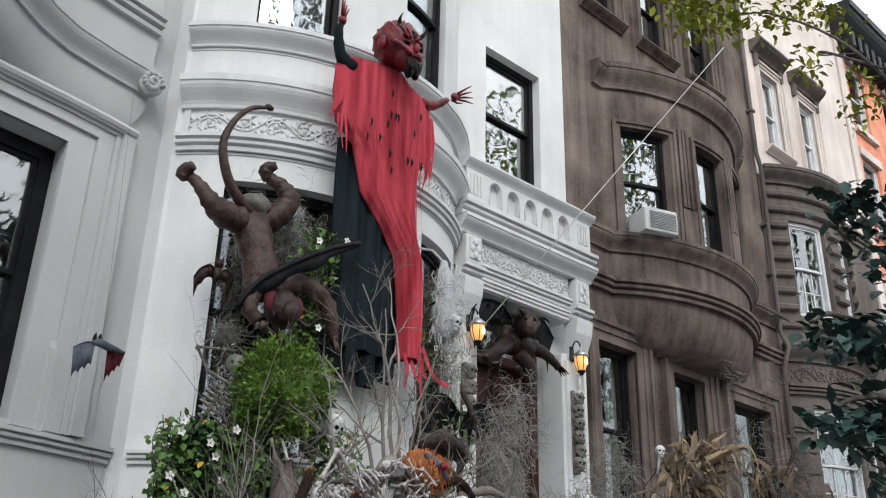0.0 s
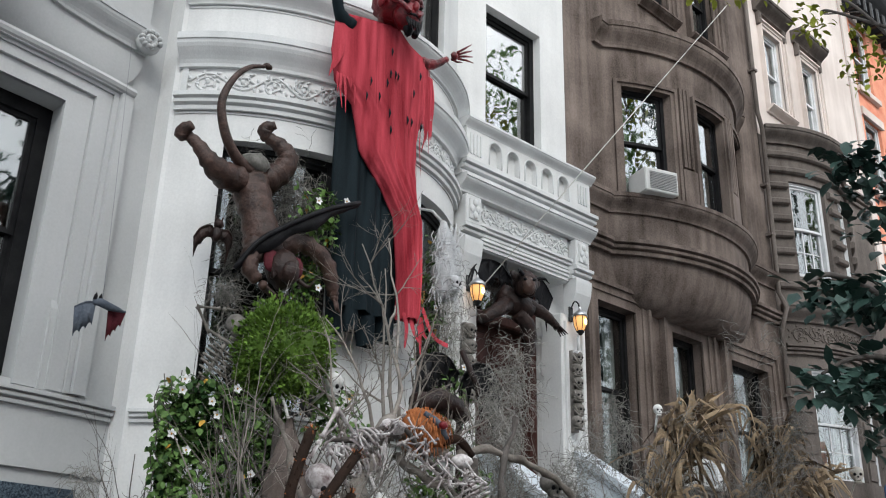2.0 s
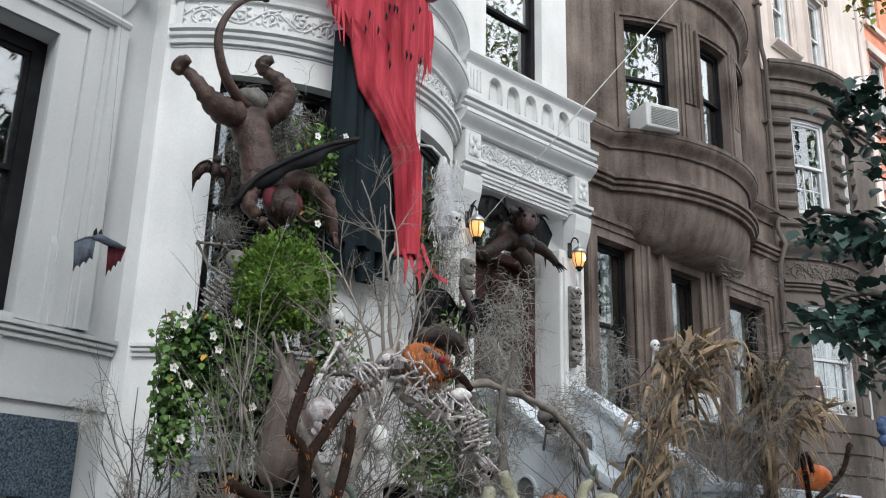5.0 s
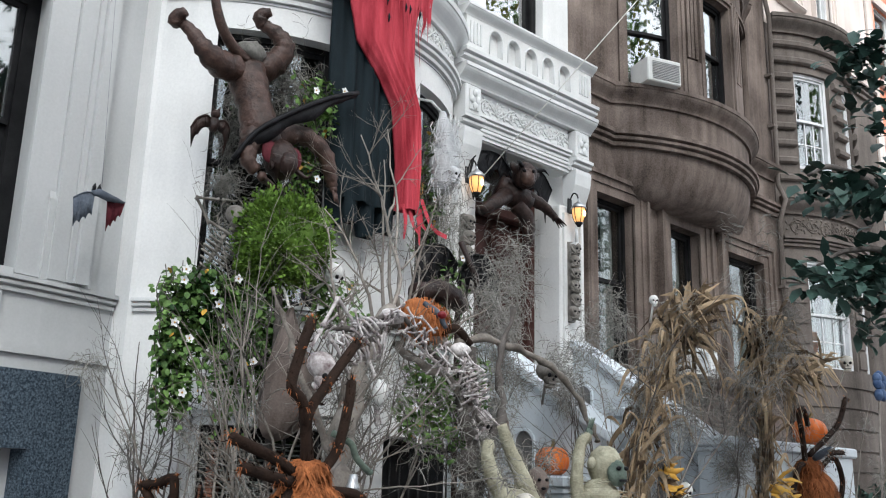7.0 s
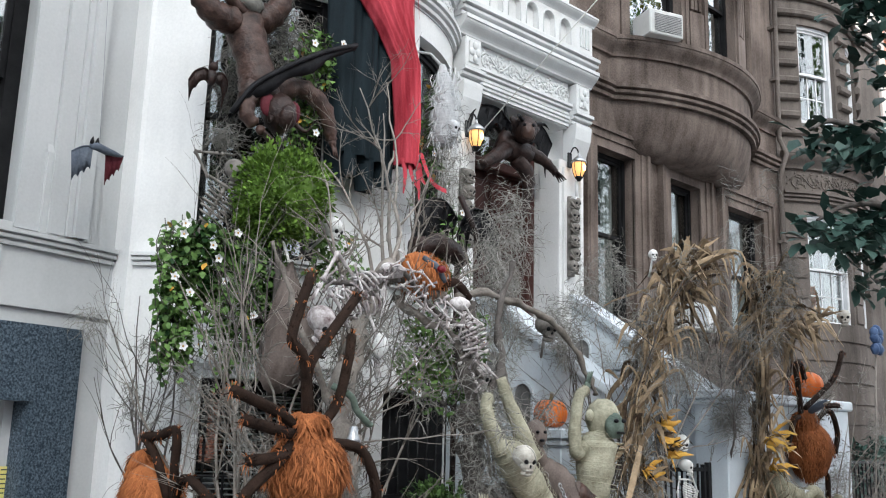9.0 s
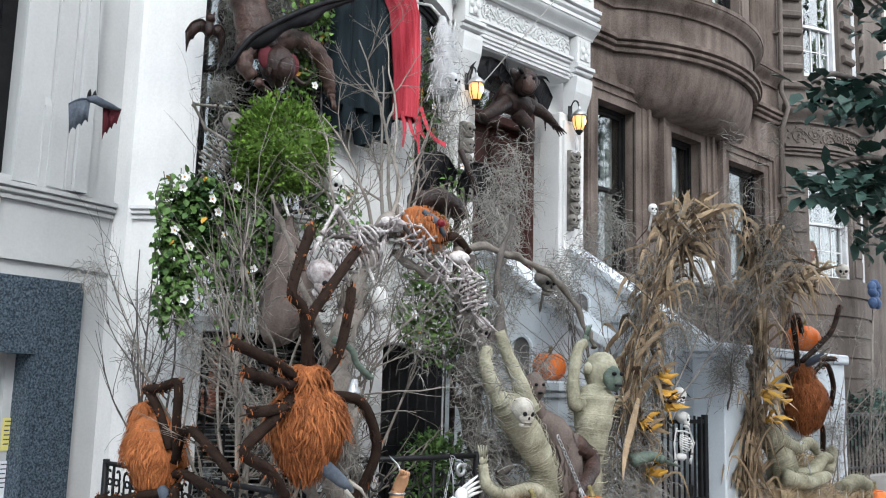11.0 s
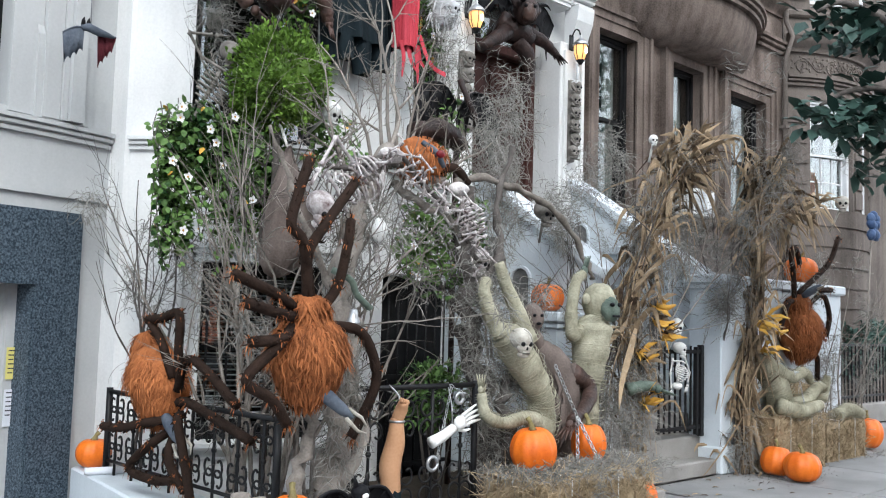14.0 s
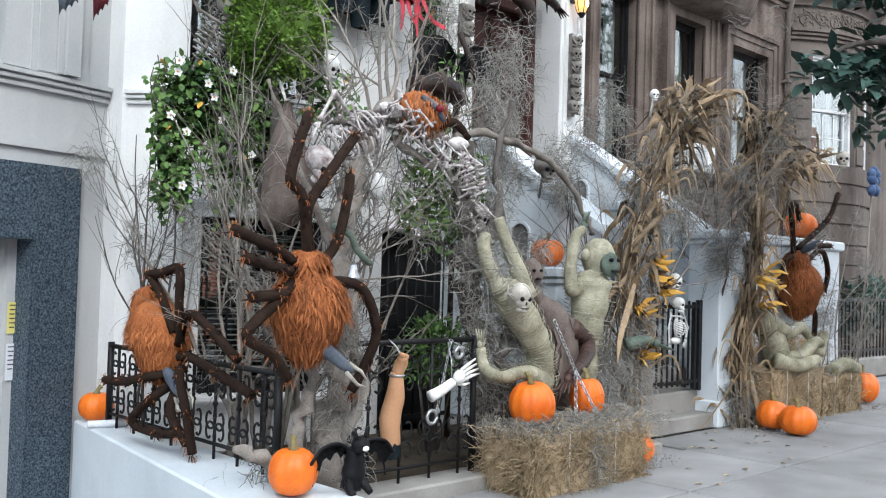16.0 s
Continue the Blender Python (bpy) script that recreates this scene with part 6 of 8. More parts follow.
spider((3.15, 6.0, 0.3), (3.14, 6.18, 1.03), (0, 0.55, 0.8), (0.21, 0.21, 0.28),
       [[(3.12, 5.94, 1.06), (3.08, 6.05, 1.30), (3.06, 6.22, 1.46)], [(3.06, 6.22, 1.46), (3.06, 6.0, 1.47), (3.08, 5.82, 1.50), (3.1, 5.84, 1.25), (3.12, 5.84, 1.02)],
        [(3.12, 5.86, 0.98), (3.08, 5.72, 1.16), (3.06, 5.56, 1.20), (3.06, 5.3, 1.1), (3.06, 5.0, 0.95)], [(3.12, 5.84, 0.9), (3.06, 5.6, 0.92), (3.04, 5.2, 0.85), (3.04, 4.80, 0.76)],
        [(3.10, 5.9, 0.78), (3.0, 6.1, 0.74), (2.98, 6.4, 0.68), (2.99, 6.72, 0.66)], [(3.10, 5.86, 0.72), (3.0, 6.0, 0.60), (2.98, 6.24, 0.42), (3.0, 5.9, 0.38), (3.0, 5.6, 0.42)],
        [(3.10, 5.8, 0.74), (3.0, 5.72, 0.55), (3.02, 5.52, 0.36)], [(3.12, 5.8, 0.82), (3.0, 5.62, 0.8), (3.0, 5.5, 0.55), (3.04, 5.48, 0.3)]],
       "toy spider with shaggy orange fur climbing the iron railing", 6, ((3.04, 5.80, 0.76), (0, -0.7, -0.5)))
spider((10.6, 5.05, 0.9), (10.66, 5.02, 1.50), (-0.25, 0, 1), (0.30, 0.24, 0.32),
       [[(10.46, 5.0, 1.9), (10.34, 4.96, 2.2), (10.30, 4.96, 2.42), (10.5, 5.0, 2.46), (10.64, 5.02, 2.3)], [(10.56, 5.0, 1.95), (10.9, 4.98, 2.12), (11.4, 5.0, 2.36), (11.78, 5.05, 2.70)],
        [(10.6, 5.0, 1.92), (11.0, 4.98, 2.0), (11.45, 5.0, 2.02)], [(10.7, 5.0, 1.75), (11.1, 4.96, 1.95), (11.35, 4.98, 1.7), (11.3, 5.0, 1.45)],
        [(10.4, 5.0, 1.85), (10.2, 4.96, 1.8), (10.05, 4.98, 1.5)], [(10.72, 5.0, 1.3), (10.95, 4.96, 1.2), (11.0, 4.98, 0.92)]],
       "toy spider with shaggy orange fur on dry stalks", 7, ((10.52, 4.86, 1.95), (-0.2, -0.6, 0.3)))


# ---- pumpkins ----
def pumpkin(c, r, h, label, seed, lean=0.0, lobes=11):
    rng = random.Random(seed)
    t = thing("pumpkin", c, label, "pumpkin", "orange pumpkins")
    turn = Matrix.Rotation(lean, 3, "Y") @ Matrix.Rotation(rng.uniform(0, 6), 3, "Z")
    vs, fs, n, k = [], [], lobes * 6, 14
    for i in range(k + 1):
        a = math.pi * i / k
        for j in range(n):
            b = 2 * math.pi * j / n
            rib = 1 - 0.050 * abs(math.cos(b * lobes / 2)) ** 3.0 + 0.02 * noise.noise((math.cos(b) * 2 + seed, math.sin(b) * 2, i * .2))
            rr = r * rib * math.sin(a) ** 0.82
            z = -h / 2 * math.cos(a) * (1 - 0.16 * math.exp(-(math.sin(a) * 3.2) ** 2))
            v = turn @ Vector((rr * math.cos(b), rr * math.sin(b), z))
            vs.append((c[0] + v.x, c[1] + v.y, c[2] + h / 2 + v.z))
    for i in range(k):
        for j in range(n):
            fs.append((i * n + j, i * n + (j + 1) % n, (i + 1) * n + (j + 1) % n, (i + 1) * n + j))
    part("skin", Mesh().add(vs, fs, True), PUMPKIN, t)
    o = Vector((c[0], c[1], c[2] + h / 2))
    pts = [o + turn @ Vector((0, 0, h * 0.40)), o + turn @ Vector((0.005, 0, h * 0.50)), o + turn @ Vector((0.015, 0.005, h * 0.60)), o + turn @ Vector((0.035, 0.01, h * 0.68))]
    part("stem", Mesh().tube(pts, [0.035, 0.020, 0.016, 0.02], 7), STEM, t)


pumpkin((3.03, 4.33, 0.25), 0.140, 0.275, "orange pumpkin standing on the low wall", 1)
pumpkin((3.21, 7.36, 0.25), 0.14, 0.24, "orange pumpkin at the far end of the low wall", 2)
pumpkin((5.17, 4.42, 0.42), 0.172, 0.345, "big round pumpkin on the straw bale", 3, -0.12)
pumpkin((5.92, 4.50, 0.42), 0.140, 0.325, "upright pumpkin on the straw bale", 4)
pumpkin((6.95, 5.80, 1.62), 0.165, 0.28, "orange pumpkin on the stoop pier", 5, 0.05)
pumpkin((11.3, 5.32, 2.10), 0.21, 0.34, "orange pumpkin on the boundary wall", 6, 0.1)
pumpkin((9.22, 4.60, 0.0), 0.165, 0.32, "orange pumpkin on the pavement by the corn stalks", 7, 0.2)
pumpkin((9.12, 4.28, 0.0), 0.185, 0.31, "orange pumpkin on the pavement in front of the bales", 8)
pumpkin((12.45, 4.98, 0.0), 0.21, 0.42, "orange pumpkin at the end of the bales", 9, 0.15)
pumpkin((6.50, 4.40, 0.0), 0.13, 0.26, "orange pumpkin half hidden behind the straw bale", 10)


# ---- straw bales ----
def bale(lo, hi, label, seed, n=1500, turn=0.0):
    rng = random.Random(seed)
    lo, hi = Vector(lo), Vector(hi)
    t = thing("straw_bale", ((lo.x + hi.x) / 2, (lo.y + hi.y) / 2, lo.z), label, "straw bale", "straw bales")
    c = (lo + hi) / 2
    R = Matrix.Rotation(turn, 3, "Z")
    m = Mesh()
    g = 9
    for ax in range(3):
        p, q = [k for k in range(3) if k != ax]
        for s in (0, 1):
            vs, fs = [], []
            for i in range(g + 1):
                for j in range(g + 1):
                    v = Vector((0, 0, 0))
                    v[ax] = hi[ax] if s else lo[ax]
                    v[p] = lo[p] + (hi[p] - lo[p]) * i / g
                    v[q] = lo[q] + (hi[q] - lo[q]) * j / g
                    e = 0.03 * noise.noise(v * 5) * (0 if v.z == lo.z else 1)
                    d = (v - c)
                    d.z *= 0.5
                    v = v + d.normalized() * e
                    vs.append(c + R @ (v - c))
            for i in range(g):
                for j in range(g):
                    fs.append((i * (g + 1) + j, i * (g + 1) + j + 1, (i + 1) * (g + 1) + j + 1, (i + 1) * (g + 1) + j))
            m.add(vs, fs, True)
    known, order = {}, []
    for v in m.v:
        key = tuple(round(q, 4) for q in v)
        if key not in known:
            known[key] = len(order)
            order.append(v)
    m.f = [tuple(known[tuple(round(q, 4) for q in m.v[i])] for i in f) for f in m.f]
    m.v = order
    part("body", m, STRAW, t)
    m = Mesh()
    for i in range(n):
        face = rng.choice((0, 0, 1, 1, 1, 2))
        v = Vector([rng.uniform(lo[k], hi[k]) for k in range(3)])
        out = Vector((0, 0, 0))
        if face == 0:
            s = rng.choice((-1, 1))
            v.x, out.x = (lo.x if s < 0 else hi.x), s
        elif face == 1:
            v.y, out.y = lo.y, -1
        else:
            v.z, out.z = hi.z, 1
        d = rv(rng)
        d = (d - out * d.dot(out) + out * rng.uniform(0.1, 0.9 if face == 0 else 0.45)).normalized()
        L = rng.uniform(0.05, 0.17)
        a = c + R @ (v - c) - (R @ out) * 0.005
        b = a + (R @ d) * L
        b.z = max(b.z, 0.004)
        m.tube([a, (a + b) / 2 + rv(rng, 0.008), b], [0.0034, 0.003, 0.002], 3)
    part("straw", m, STRAW, t, "loose yellow straw ends", "stuff")
    m = Mesh()
    for f in (0.28, 0.7):
        x = lo.x + (hi.x - lo.x) * f
        m.tube([c + R @ (Vector(v) - c) for v in ((x, lo.y - .012, lo.z + .01), (x, lo.y - .014, hi.z + .008), (x, hi.y, hi.z + .012))], 0.005, 5)
    part("twine", m, ROPE, t)


bale((4.86, 4.12, 0), (6.16, 4.62, 0.43), "yellow straw bale on the pavement with pumpkins on top", 11, 2600, 0.0)
bale((9.30, 4.66, 0), (10.50, 5.10, 0.58), "yellow straw bale under the bandaged figure", 12, 1300, 0.0)
bale((10.72, 4.74, 0), (11.80, 5.14, 0.46), "shorter yellow straw bale beside the wall", 13, 900, 0.0)
bale((10.05, 4.88, 0.585), (10.90, 5.14, 0.88), "straw bale stacked behind the other bales", 14, 500, 0.0)


# ---- dry branches, stalks, moss ----
def dead_branch(seed, base, d, length, r, depth, kids, mat, label, droop=0.0, wild=0.35, hang=0, spread=0.9, low=0.25, floor=0.0):
    rng = random.Random(seed)
    t = thing("dead_branch", base, label, "branch", "dry branches")
    m = Mesh()
    twig(m, rng, base, d, length, r, depth, 0, droop, wild, kids, spread, low)
    part("wood", m, mat, t)
    if hang:
        q = Mesh()
        tips = [p for p in m.v[:: max(1, len(m.v) // 60)] if p[2] > floor] or m.v[-9:]
        for k in range(hang):
            moss(q, rng, rng.choice(tips), (0.10, 0.10, 0.16), 34, 0.22)
        part("moss", q, MOSS, t, "grey hanging moss", "stuff")


GREYB = "dry grey branch hung with moss"
for k in range(0, 20, 2):
    x = 6.80 + k * 0.195
    rng = random.Random(100 + k)
    h = 2.45 + 0.5 * math.sin(k * 1.9) + rng.uniform(-0.3, 0.3) - (0.7 if x < 7.0 else 0) - (0.3 if x > 9.8 else 0)
    lean = 0.0
    if 7.1 < x < 9.3:
        lean = (x - 7.05) / 3.0 if x < 8.3 else (x - 9.45) / 3.0
        x = 6.95 + 0.04 * (k % 4) if x < 8.3 else 9.45 + 0.05 * (k % 4)
    dead_branch(200 + k, (x, 5.30 + 0.12 * (k % 3) if x < 8 else 5.28, 0.0), (lean + 0.03 + rng.uniform(-.1, .1), rng.uniform(-0.05, 0.08), 1), h, 0.016, 3, 4, (BARK, DARKBARK, BARK)[k % 3], GREYB, 0.0, 0.42, 9 if x < 8 else 5, 0.7, 0.4, 1.9)
for k in range(7):
    x = 11.0 + k * 0.22
    dead_branch(260 + k, (x, 5.10, 0.0), (0.05, 0.0, 1), 2.3 + 0.5 * math.sin(k * 2.1), 0.014, 3, 3, BARK, GREYB, 0.0, 0.3, 4, 0.6)
for k, (bx, tx, tz) in enumerate(((7.0, 8.10, 4.20), (7.02, 7.80, 3.95), (6.96, 7.15, 3.50), (6.9, 6.75, 3.45), (7.0, 7.45, 3.60), (6.85, 6.45, 2.95), (7.05, 7.95, 3.70), (6.94, 6.95, 3.1),
                                  (9.5, 9.62, 4.05), (9.5, 8.90, 3.95), (9.6, 10.5, 3.75), (9.5, 9.25, 3.7), (9.55, 10.0, 3.5), (9.5, 8.7, 3.4))):
    dead_branch(270 + k, (bx, 5.12 + 0.05 * (k % 3), 0.0), (tx - bx, 0.02, tz), math.hypot(tx - bx, tz) * 0.74, 0.015, 2, 4, (BARK, DARKBARK)[k % 2], GREYB, 0.0, 0.26, 9, 0.7, 0.4, 2.3)
# gnarled pale branches over the entrance
for k, (bx, bz, dx, dz, L) in enumerate(((4.35, 2.6, -0.1, 1, 1.5), (4.45, 2.7, 0.12, 1, 1.7), (4.30, 2.5, -0.45, 0.9, 1.1), (4.5, 2.6, 0.5, 0.9, 1.2), (4.2, 2.4, -0.8, 0.6, 0.9), (4.55, 2.5, 0.25, 1, 1.2),
                                         (4.0, 2.3, -0.3, 1, 1.0), (4.7, 2.5, 0.7, 0.6, 0.9), (4.4, 2.6, 0.0, 1, 1.4))):
    dead_branch(300 + k, (bx, 5.15 + 0.05 * (k % 3), bz), (dx, 0.02, dz), L, 0.017, 3, 4, BARK, "pale forked dry branch over the entrance", 0.0, 0.42)
for k in range(6):
    x = 5.35 + k * 0.15
    dead_branch(320 + k, (x, 5.35 + 0.1 * (k % 2), 1.2), (0.06 * (k - 4), 0, 1), 1.3 + 0.3 * math.sin(k * 2.3), 0.012, 3, 3, (BARK, DARKBARK)[k % 2], GREYB, 0.0, 0.32, 8)
# upright grey stems in the yard
for k in range(20):
    rng = random.Random(340 + k)
    x = 3.12 + 0.045 * k
    dead_branch(350 + k, (x + 0.25, 5.55 + 0.12 * (k % 3), 0.1), (-0.05 + 0.008 * k + rng.uniform(-.03, .03), 0, 1), 2.45 + rng.uniform(-.45, .35), 0.019, 2, 4, BARK, "thin upright grey stem", 0.0, 0.42, 3 if k % 2 == 0 else 0, 0.5)
for k in range(5):
    dead_branch(380 + k, (3.52 + 0.08 * k, 5.8, 2.0), (0.3 * (k - 2), -0.2, 1), 0.9, 0.012, 3, 3, DARKBARK, "dark twigs in front of the round bush", 0.0, 0.4)
# slender tree by the wall corner
for k in range(3):
    dead_branch(390 + k, (3.30 + 0.07 * k, 6.85, 0.25), (-0.03 + 0.02 * k, 0.0, 1), 2.3 + 0.12 * k, 0.015, 2, 4, DARKBARK, "slender dark dry branch beside the wall", 0.0, 0.30, 4, 0.5, 0.35)


def gnarled(name, lines, label, seed, clumps, mat=BARK):
    rng = random.Random(seed)
    t = thing(name, lines[0][0][0], label, "tree trunk")
    for pts, r0, r1 in lines:
        m = Mesh()
        line = spline(pts, 5)
        n = len(line)
        line = [p + rv(rng, r0 * 0.5) for p in line]
        m.tube(line, [r0 + (r1 - r0) * i / (n - 1) + r0 * 0.2 * math.sin(i * 1.9 + r0 * 90) for i in range(n)], 9)
        part("limb", m, mat, t)
    m = Mesh()
    for c, s, n in clumps:
        moss(m, rng, c, s, n, 0.24)
    part("moss", m, MOSS, t, "grey hanging moss", "stuff")


gnarled("tree_trunk", [([(3.58, 4.78, 0.0), (3.56, 4.74, 0.5), (3.66, 4.74, 0.95), (3.68, 4.78, 1.4), (3.76, 4.85, 1.9), (3.98, 5.0, 2.35), (4.25, 5.1, 2.7)], 0.10, 0.06),
                       ([(3.40, 4.70, 0.05), (3.28, 4.66, 0.5), (3.36, 4.66, 0.8), (3.45, 4.7, 1.1)], 0.05, 0.03),
                       ([(3.62, 4.74, 0.4), (3.78, 4.66, 0.75), (3.72, 4.7, 1.1), (3.82, 4.8, 1.5)], 0.045, 0.03),
                       ([(3.20, 4.60, 0.30), (3.0, 4.62, 0.42), (2.86, 4.66, 0.48)], 0.05, 0.03),
                       ([(4.2, 5.08, 2.65), (4.5, 5.05, 2.62), (4.80, 5.0, 2.52), (5.1, 5.0, 2.62), (5.68, 5.0, 2.56), (6.1, 4.98, 2.42), (6.40, 4.95, 2.1), (6.46, 4.9, 1.9)], 0.04, 0.02),
                       ([(4.3, 5.06, 2.5), (4.55, 5.02, 2.35), (4.78, 4.98, 2.30), (4.92, 4.96, 2.1)], 0.035, 0.02),
                       ([(3.7, 4.8, 1.5), (3.5, 4.85, 1.9), (3.3, 4.9, 2.4), (3.2, 5.0, 2.7)], 0.035, 0.012),
                       ([(4.2, 5.06, 2.6), (4.42, 5.15, 3.0), (4.40, 5.3, 3.4), (4.5, 5.35, 3.7)], 0.017, 0.007)],
        "gnarled pale tree trunk with twisting limbs and moss", 21,
        [((3.60, 4.66, 0.6), (0.16, 0.10, 0.45), 260), ((3.68, 4.66, 1.1), (0.12, 0.10, 0.35), 200), ((3.6, 4.7, 0.25), (0.2, 0.12, 0.2), 160), ((4.0, 4.95, 2.2), (0.3, 0.12, 0.25), 200), ((3.2, 4.7, 0.3), (0.3, 0.1, 0.1), 120)])
gnarled("tree_trunk", [([(5.20, 4.95, 0.0), (5.24, 4.92, 0.6), (5.10, 4.94, 1.2), (5.02, 4.96, 1.7), (4.95, 5.0, 2.1), (5.1, 5.05, 2.5)], 0.12, 0.05),
                       ([(5.28, 4.86, 0.45), (5.36, 4.82, 0.7), (5.22, 4.8, 0.9), (5.34, 4.82, 1.1), (5.42, 4.86, 1.4)], 0.05, 0.035),
                       ([(5.16, 4.84, 0.1), (5.30, 4.78, 0.4), (5.30, 4.78, 0.62)], 0.05, 0.045),
                       ([(5.0, 4.96, 1.7), (5.24, 4.9, 2.0), (5.30, 4.95, 2.4), (5.5, 5.0, 2.9)], 0.045, 0.02)],
        "dark mossy tree trunk with a twisted rope-like vine", 22,
        [((5.00, 4.84, 1.6), (0.22, 0.12, 0.5), 420), ((5.05, 4.82, 1.0), (0.2, 0.12, 0.5), 380), ((5.35, 4.82, 1.0), (0.18, 0.1, 0.4), 200), ((5.15, 4.84, 0.6), (0.2, 0.1, 0.3), 160)], DARKBARK)


def moss_clump(c, s, n, label, seed, length=0.28):
    m = Mesh()
    moss(m, random.Random(seed), c, s, n, length)
    solid("moss_clump", m, MOSS, label, "moss", "hanging moss", "stuff")


for k, (c, s, n) in enumerate((((6.05, 5.5, 3.35), (0.24, 0.14, 0.42), 500), ((5.92, 5.48, 2.75), (0.2, 0.12, 0.5), 360), ((5.45, 5.2, 2.9), (0.16, 0.12, 0.5), 260), ((3.92, 6.95, 4.3), (0.10, 0.06, 0.9), 420),
                               ((3.80, 6.82, 3.98), (0.16, 0.10, 0.09), 220), ((4.25, 6.62, 4.95), (0.30, 0.12, 0.40), 620), ((4.35, 6.55, 4.4), (0.4, 0.12, 0.6), 420), ((4.1, 6.75, 3.7), (0.3, 0.1, 0.35), 240),
                               ((5.95, 6.2, 4.0), (0.2, 0.1, 0.6), 260), ((6.6, 4.86, 0.75), (0.26, 0.12, 0.45), 520), ((6.95, 4.84, 0.75), (0.2, 0.12, 0.5), 380), ((5.05, 4.34, 0.47), (0.36, 0.34, 0.04), 700),
                               ((5.6, 4.30, 0.47), (0.6, 0.3, 0.04), 1000), ((6.1, 4.32, 0.47), (0.3, 0.34, 0.04), 600), ((5.50, 4.10, 0.25), (0.05, 0.02, 0.3), 160), ((6.5, 4.35, 0.05), (0.3, 0.2, 0.03), 320),
                               ((9.12, 4.92, 0.25), (0.22, 0.12, 0.3), 460), ((8.80, 4.96, 1.80), (0.26, 0.05, 0.22), 420), ((9.3, 4.5, 0.03), (0.7, 0.3, 0.02), 420),
                               ((10.2, 4.8, 0.55), (0.7, 0.2, 0.1), 420), ((11.95, 4.62, 0.04), (0.6, 0.15, 0.03), 220), ((7.15, 4.82, 1.0), (0.2, 0.1, 1.0), 520), ((9.35, 4.95, 1.5), (0.12, 0.06, 0.9), 110), ((11.3, 5.0, 1.0), (0.3, 0.1, 0.5), 300))):
    moss_clump(c, s, n, "tangled grey hanging moss", 400 + k, (0.03 if s[2] < 0.035 else 0.12) if s[2] < 0.11 else 0.26)


def corn(base, line, spread, label, seed, n_stalk, n_leaf, plume, cobs):
    rng = random.Random(seed)
    t = thing("corn_stalk_bundle", base, label, "corn stalks", "bundles of corn stalks")
    path = spline(line, 6)
    m = Mesh()
    for k in range(n_stalk):
        o = rv(rng, 1)
        pts = [p + Vector((o.x, o.y * .7, 0)) * spread * (0.6 + 0.9 * abs(i / len(path) - 0.35)) + rv(rng, 0.012) for i, p in enumerate(path)]
        pts[0].z = max(pts[0].z, 0.0)
        m.tube(pts, [0.012 - 0.007 * i / len(pts) for i in range(len(pts))], 5)
    part("stalk_sheaf", m, HUSK, t, "dry brown corn stalks", "stuff")
    m = Mesh()
    for k in range(n_leaf):
        f = rng.random() ** 0.8
        p = path[min(int(f * (len(path) - 1)), len(path) - 1)] + rv(rng, spread * 1.1)
        a = rng.uniform(0, 6.283)
        out = Vector((math.cos(a), math.sin(a) * 0.7, 0))
        L = rng.uniform(0.28, 0.72)
        i0 = min(int(f * (len(path) - 1)), len(path) - 2)
        al = (path[i0 + 1] - path[i0]).normalized() * rng.choice((1, 1, -1))
        fl = rng.uniform(0.06, 0.42)
        pts = [p, p + out * L * fl + al * L * .4, p + out * L * fl * 1.9 + al * L * .62 - Vector((0, 0, L * .08)), p + out * L * fl * 2.4 + al * L * .6 - Vector((0, 0, L * .42))]
        pts[-1].z, pts[-2].z = max(pts[-1].z, 0.02), max(pts[-2].z, 0.03)
        w = rng.uniform(0.016, 0.062)
        m.ribbon(spline(pts, 3), [w * .5, w * .8, w, w, w, w * .9, w * .8, w * .6, w * .4, w * .1], (rng.uniform(-1.2, 1.2), -1, rng.uniform(-.5, .9)))
    for c, d in plume:
        for k in range(26):
            p = Vector(c) + rv(rng, 0.10)
            e = (Vector(d) + rv(rng, 1.1)).normalized()
            L = rng.uniform(0.16, 0.5)
            q = p + e * L + Vector((0, 0, -L * rng.uniform(0.1, 0.9)))
            w = rng.uniform(0.02, 0.07)
            m.ribbon([p, p + e * L * .5, q], [w, w, w * .15], (rng.uniform(-.6, .6), -1, 0.3))
    part("husk_foliage", m, HUSK, t, "curled dry husks and leaves", "stuff")
    m = Mesh()
    for c in cobs:
        for k in range(12):
            e = (Vector((rng.uniform(-.9, .9), -0.6, rng.uniform(-0.8, 0.6)))).normalized()
            L = rng.uniform(0.10, 0.24)
            p = Vector(c) + rv(rng, 0.05)
            m.ribbon([p, p + e * L * .5 + Vector((0, 0, .02)), p + e * L], [0.03, 0.045, 0.006], (rng.uniform(-.5, .5), -1, .2), k % 2)
        m.tube([Vector(c), Vector(c) + Vector((0.08, -0.06, -0.02)), Vector(c) + Vector((0.16, -0.1, 0.01))], [0.03, 0.03, 0.01], 7, 0)
    part("corn_growth", m, [COB, HUSK], t, "yellow corn cobs and leaves", "stuff")


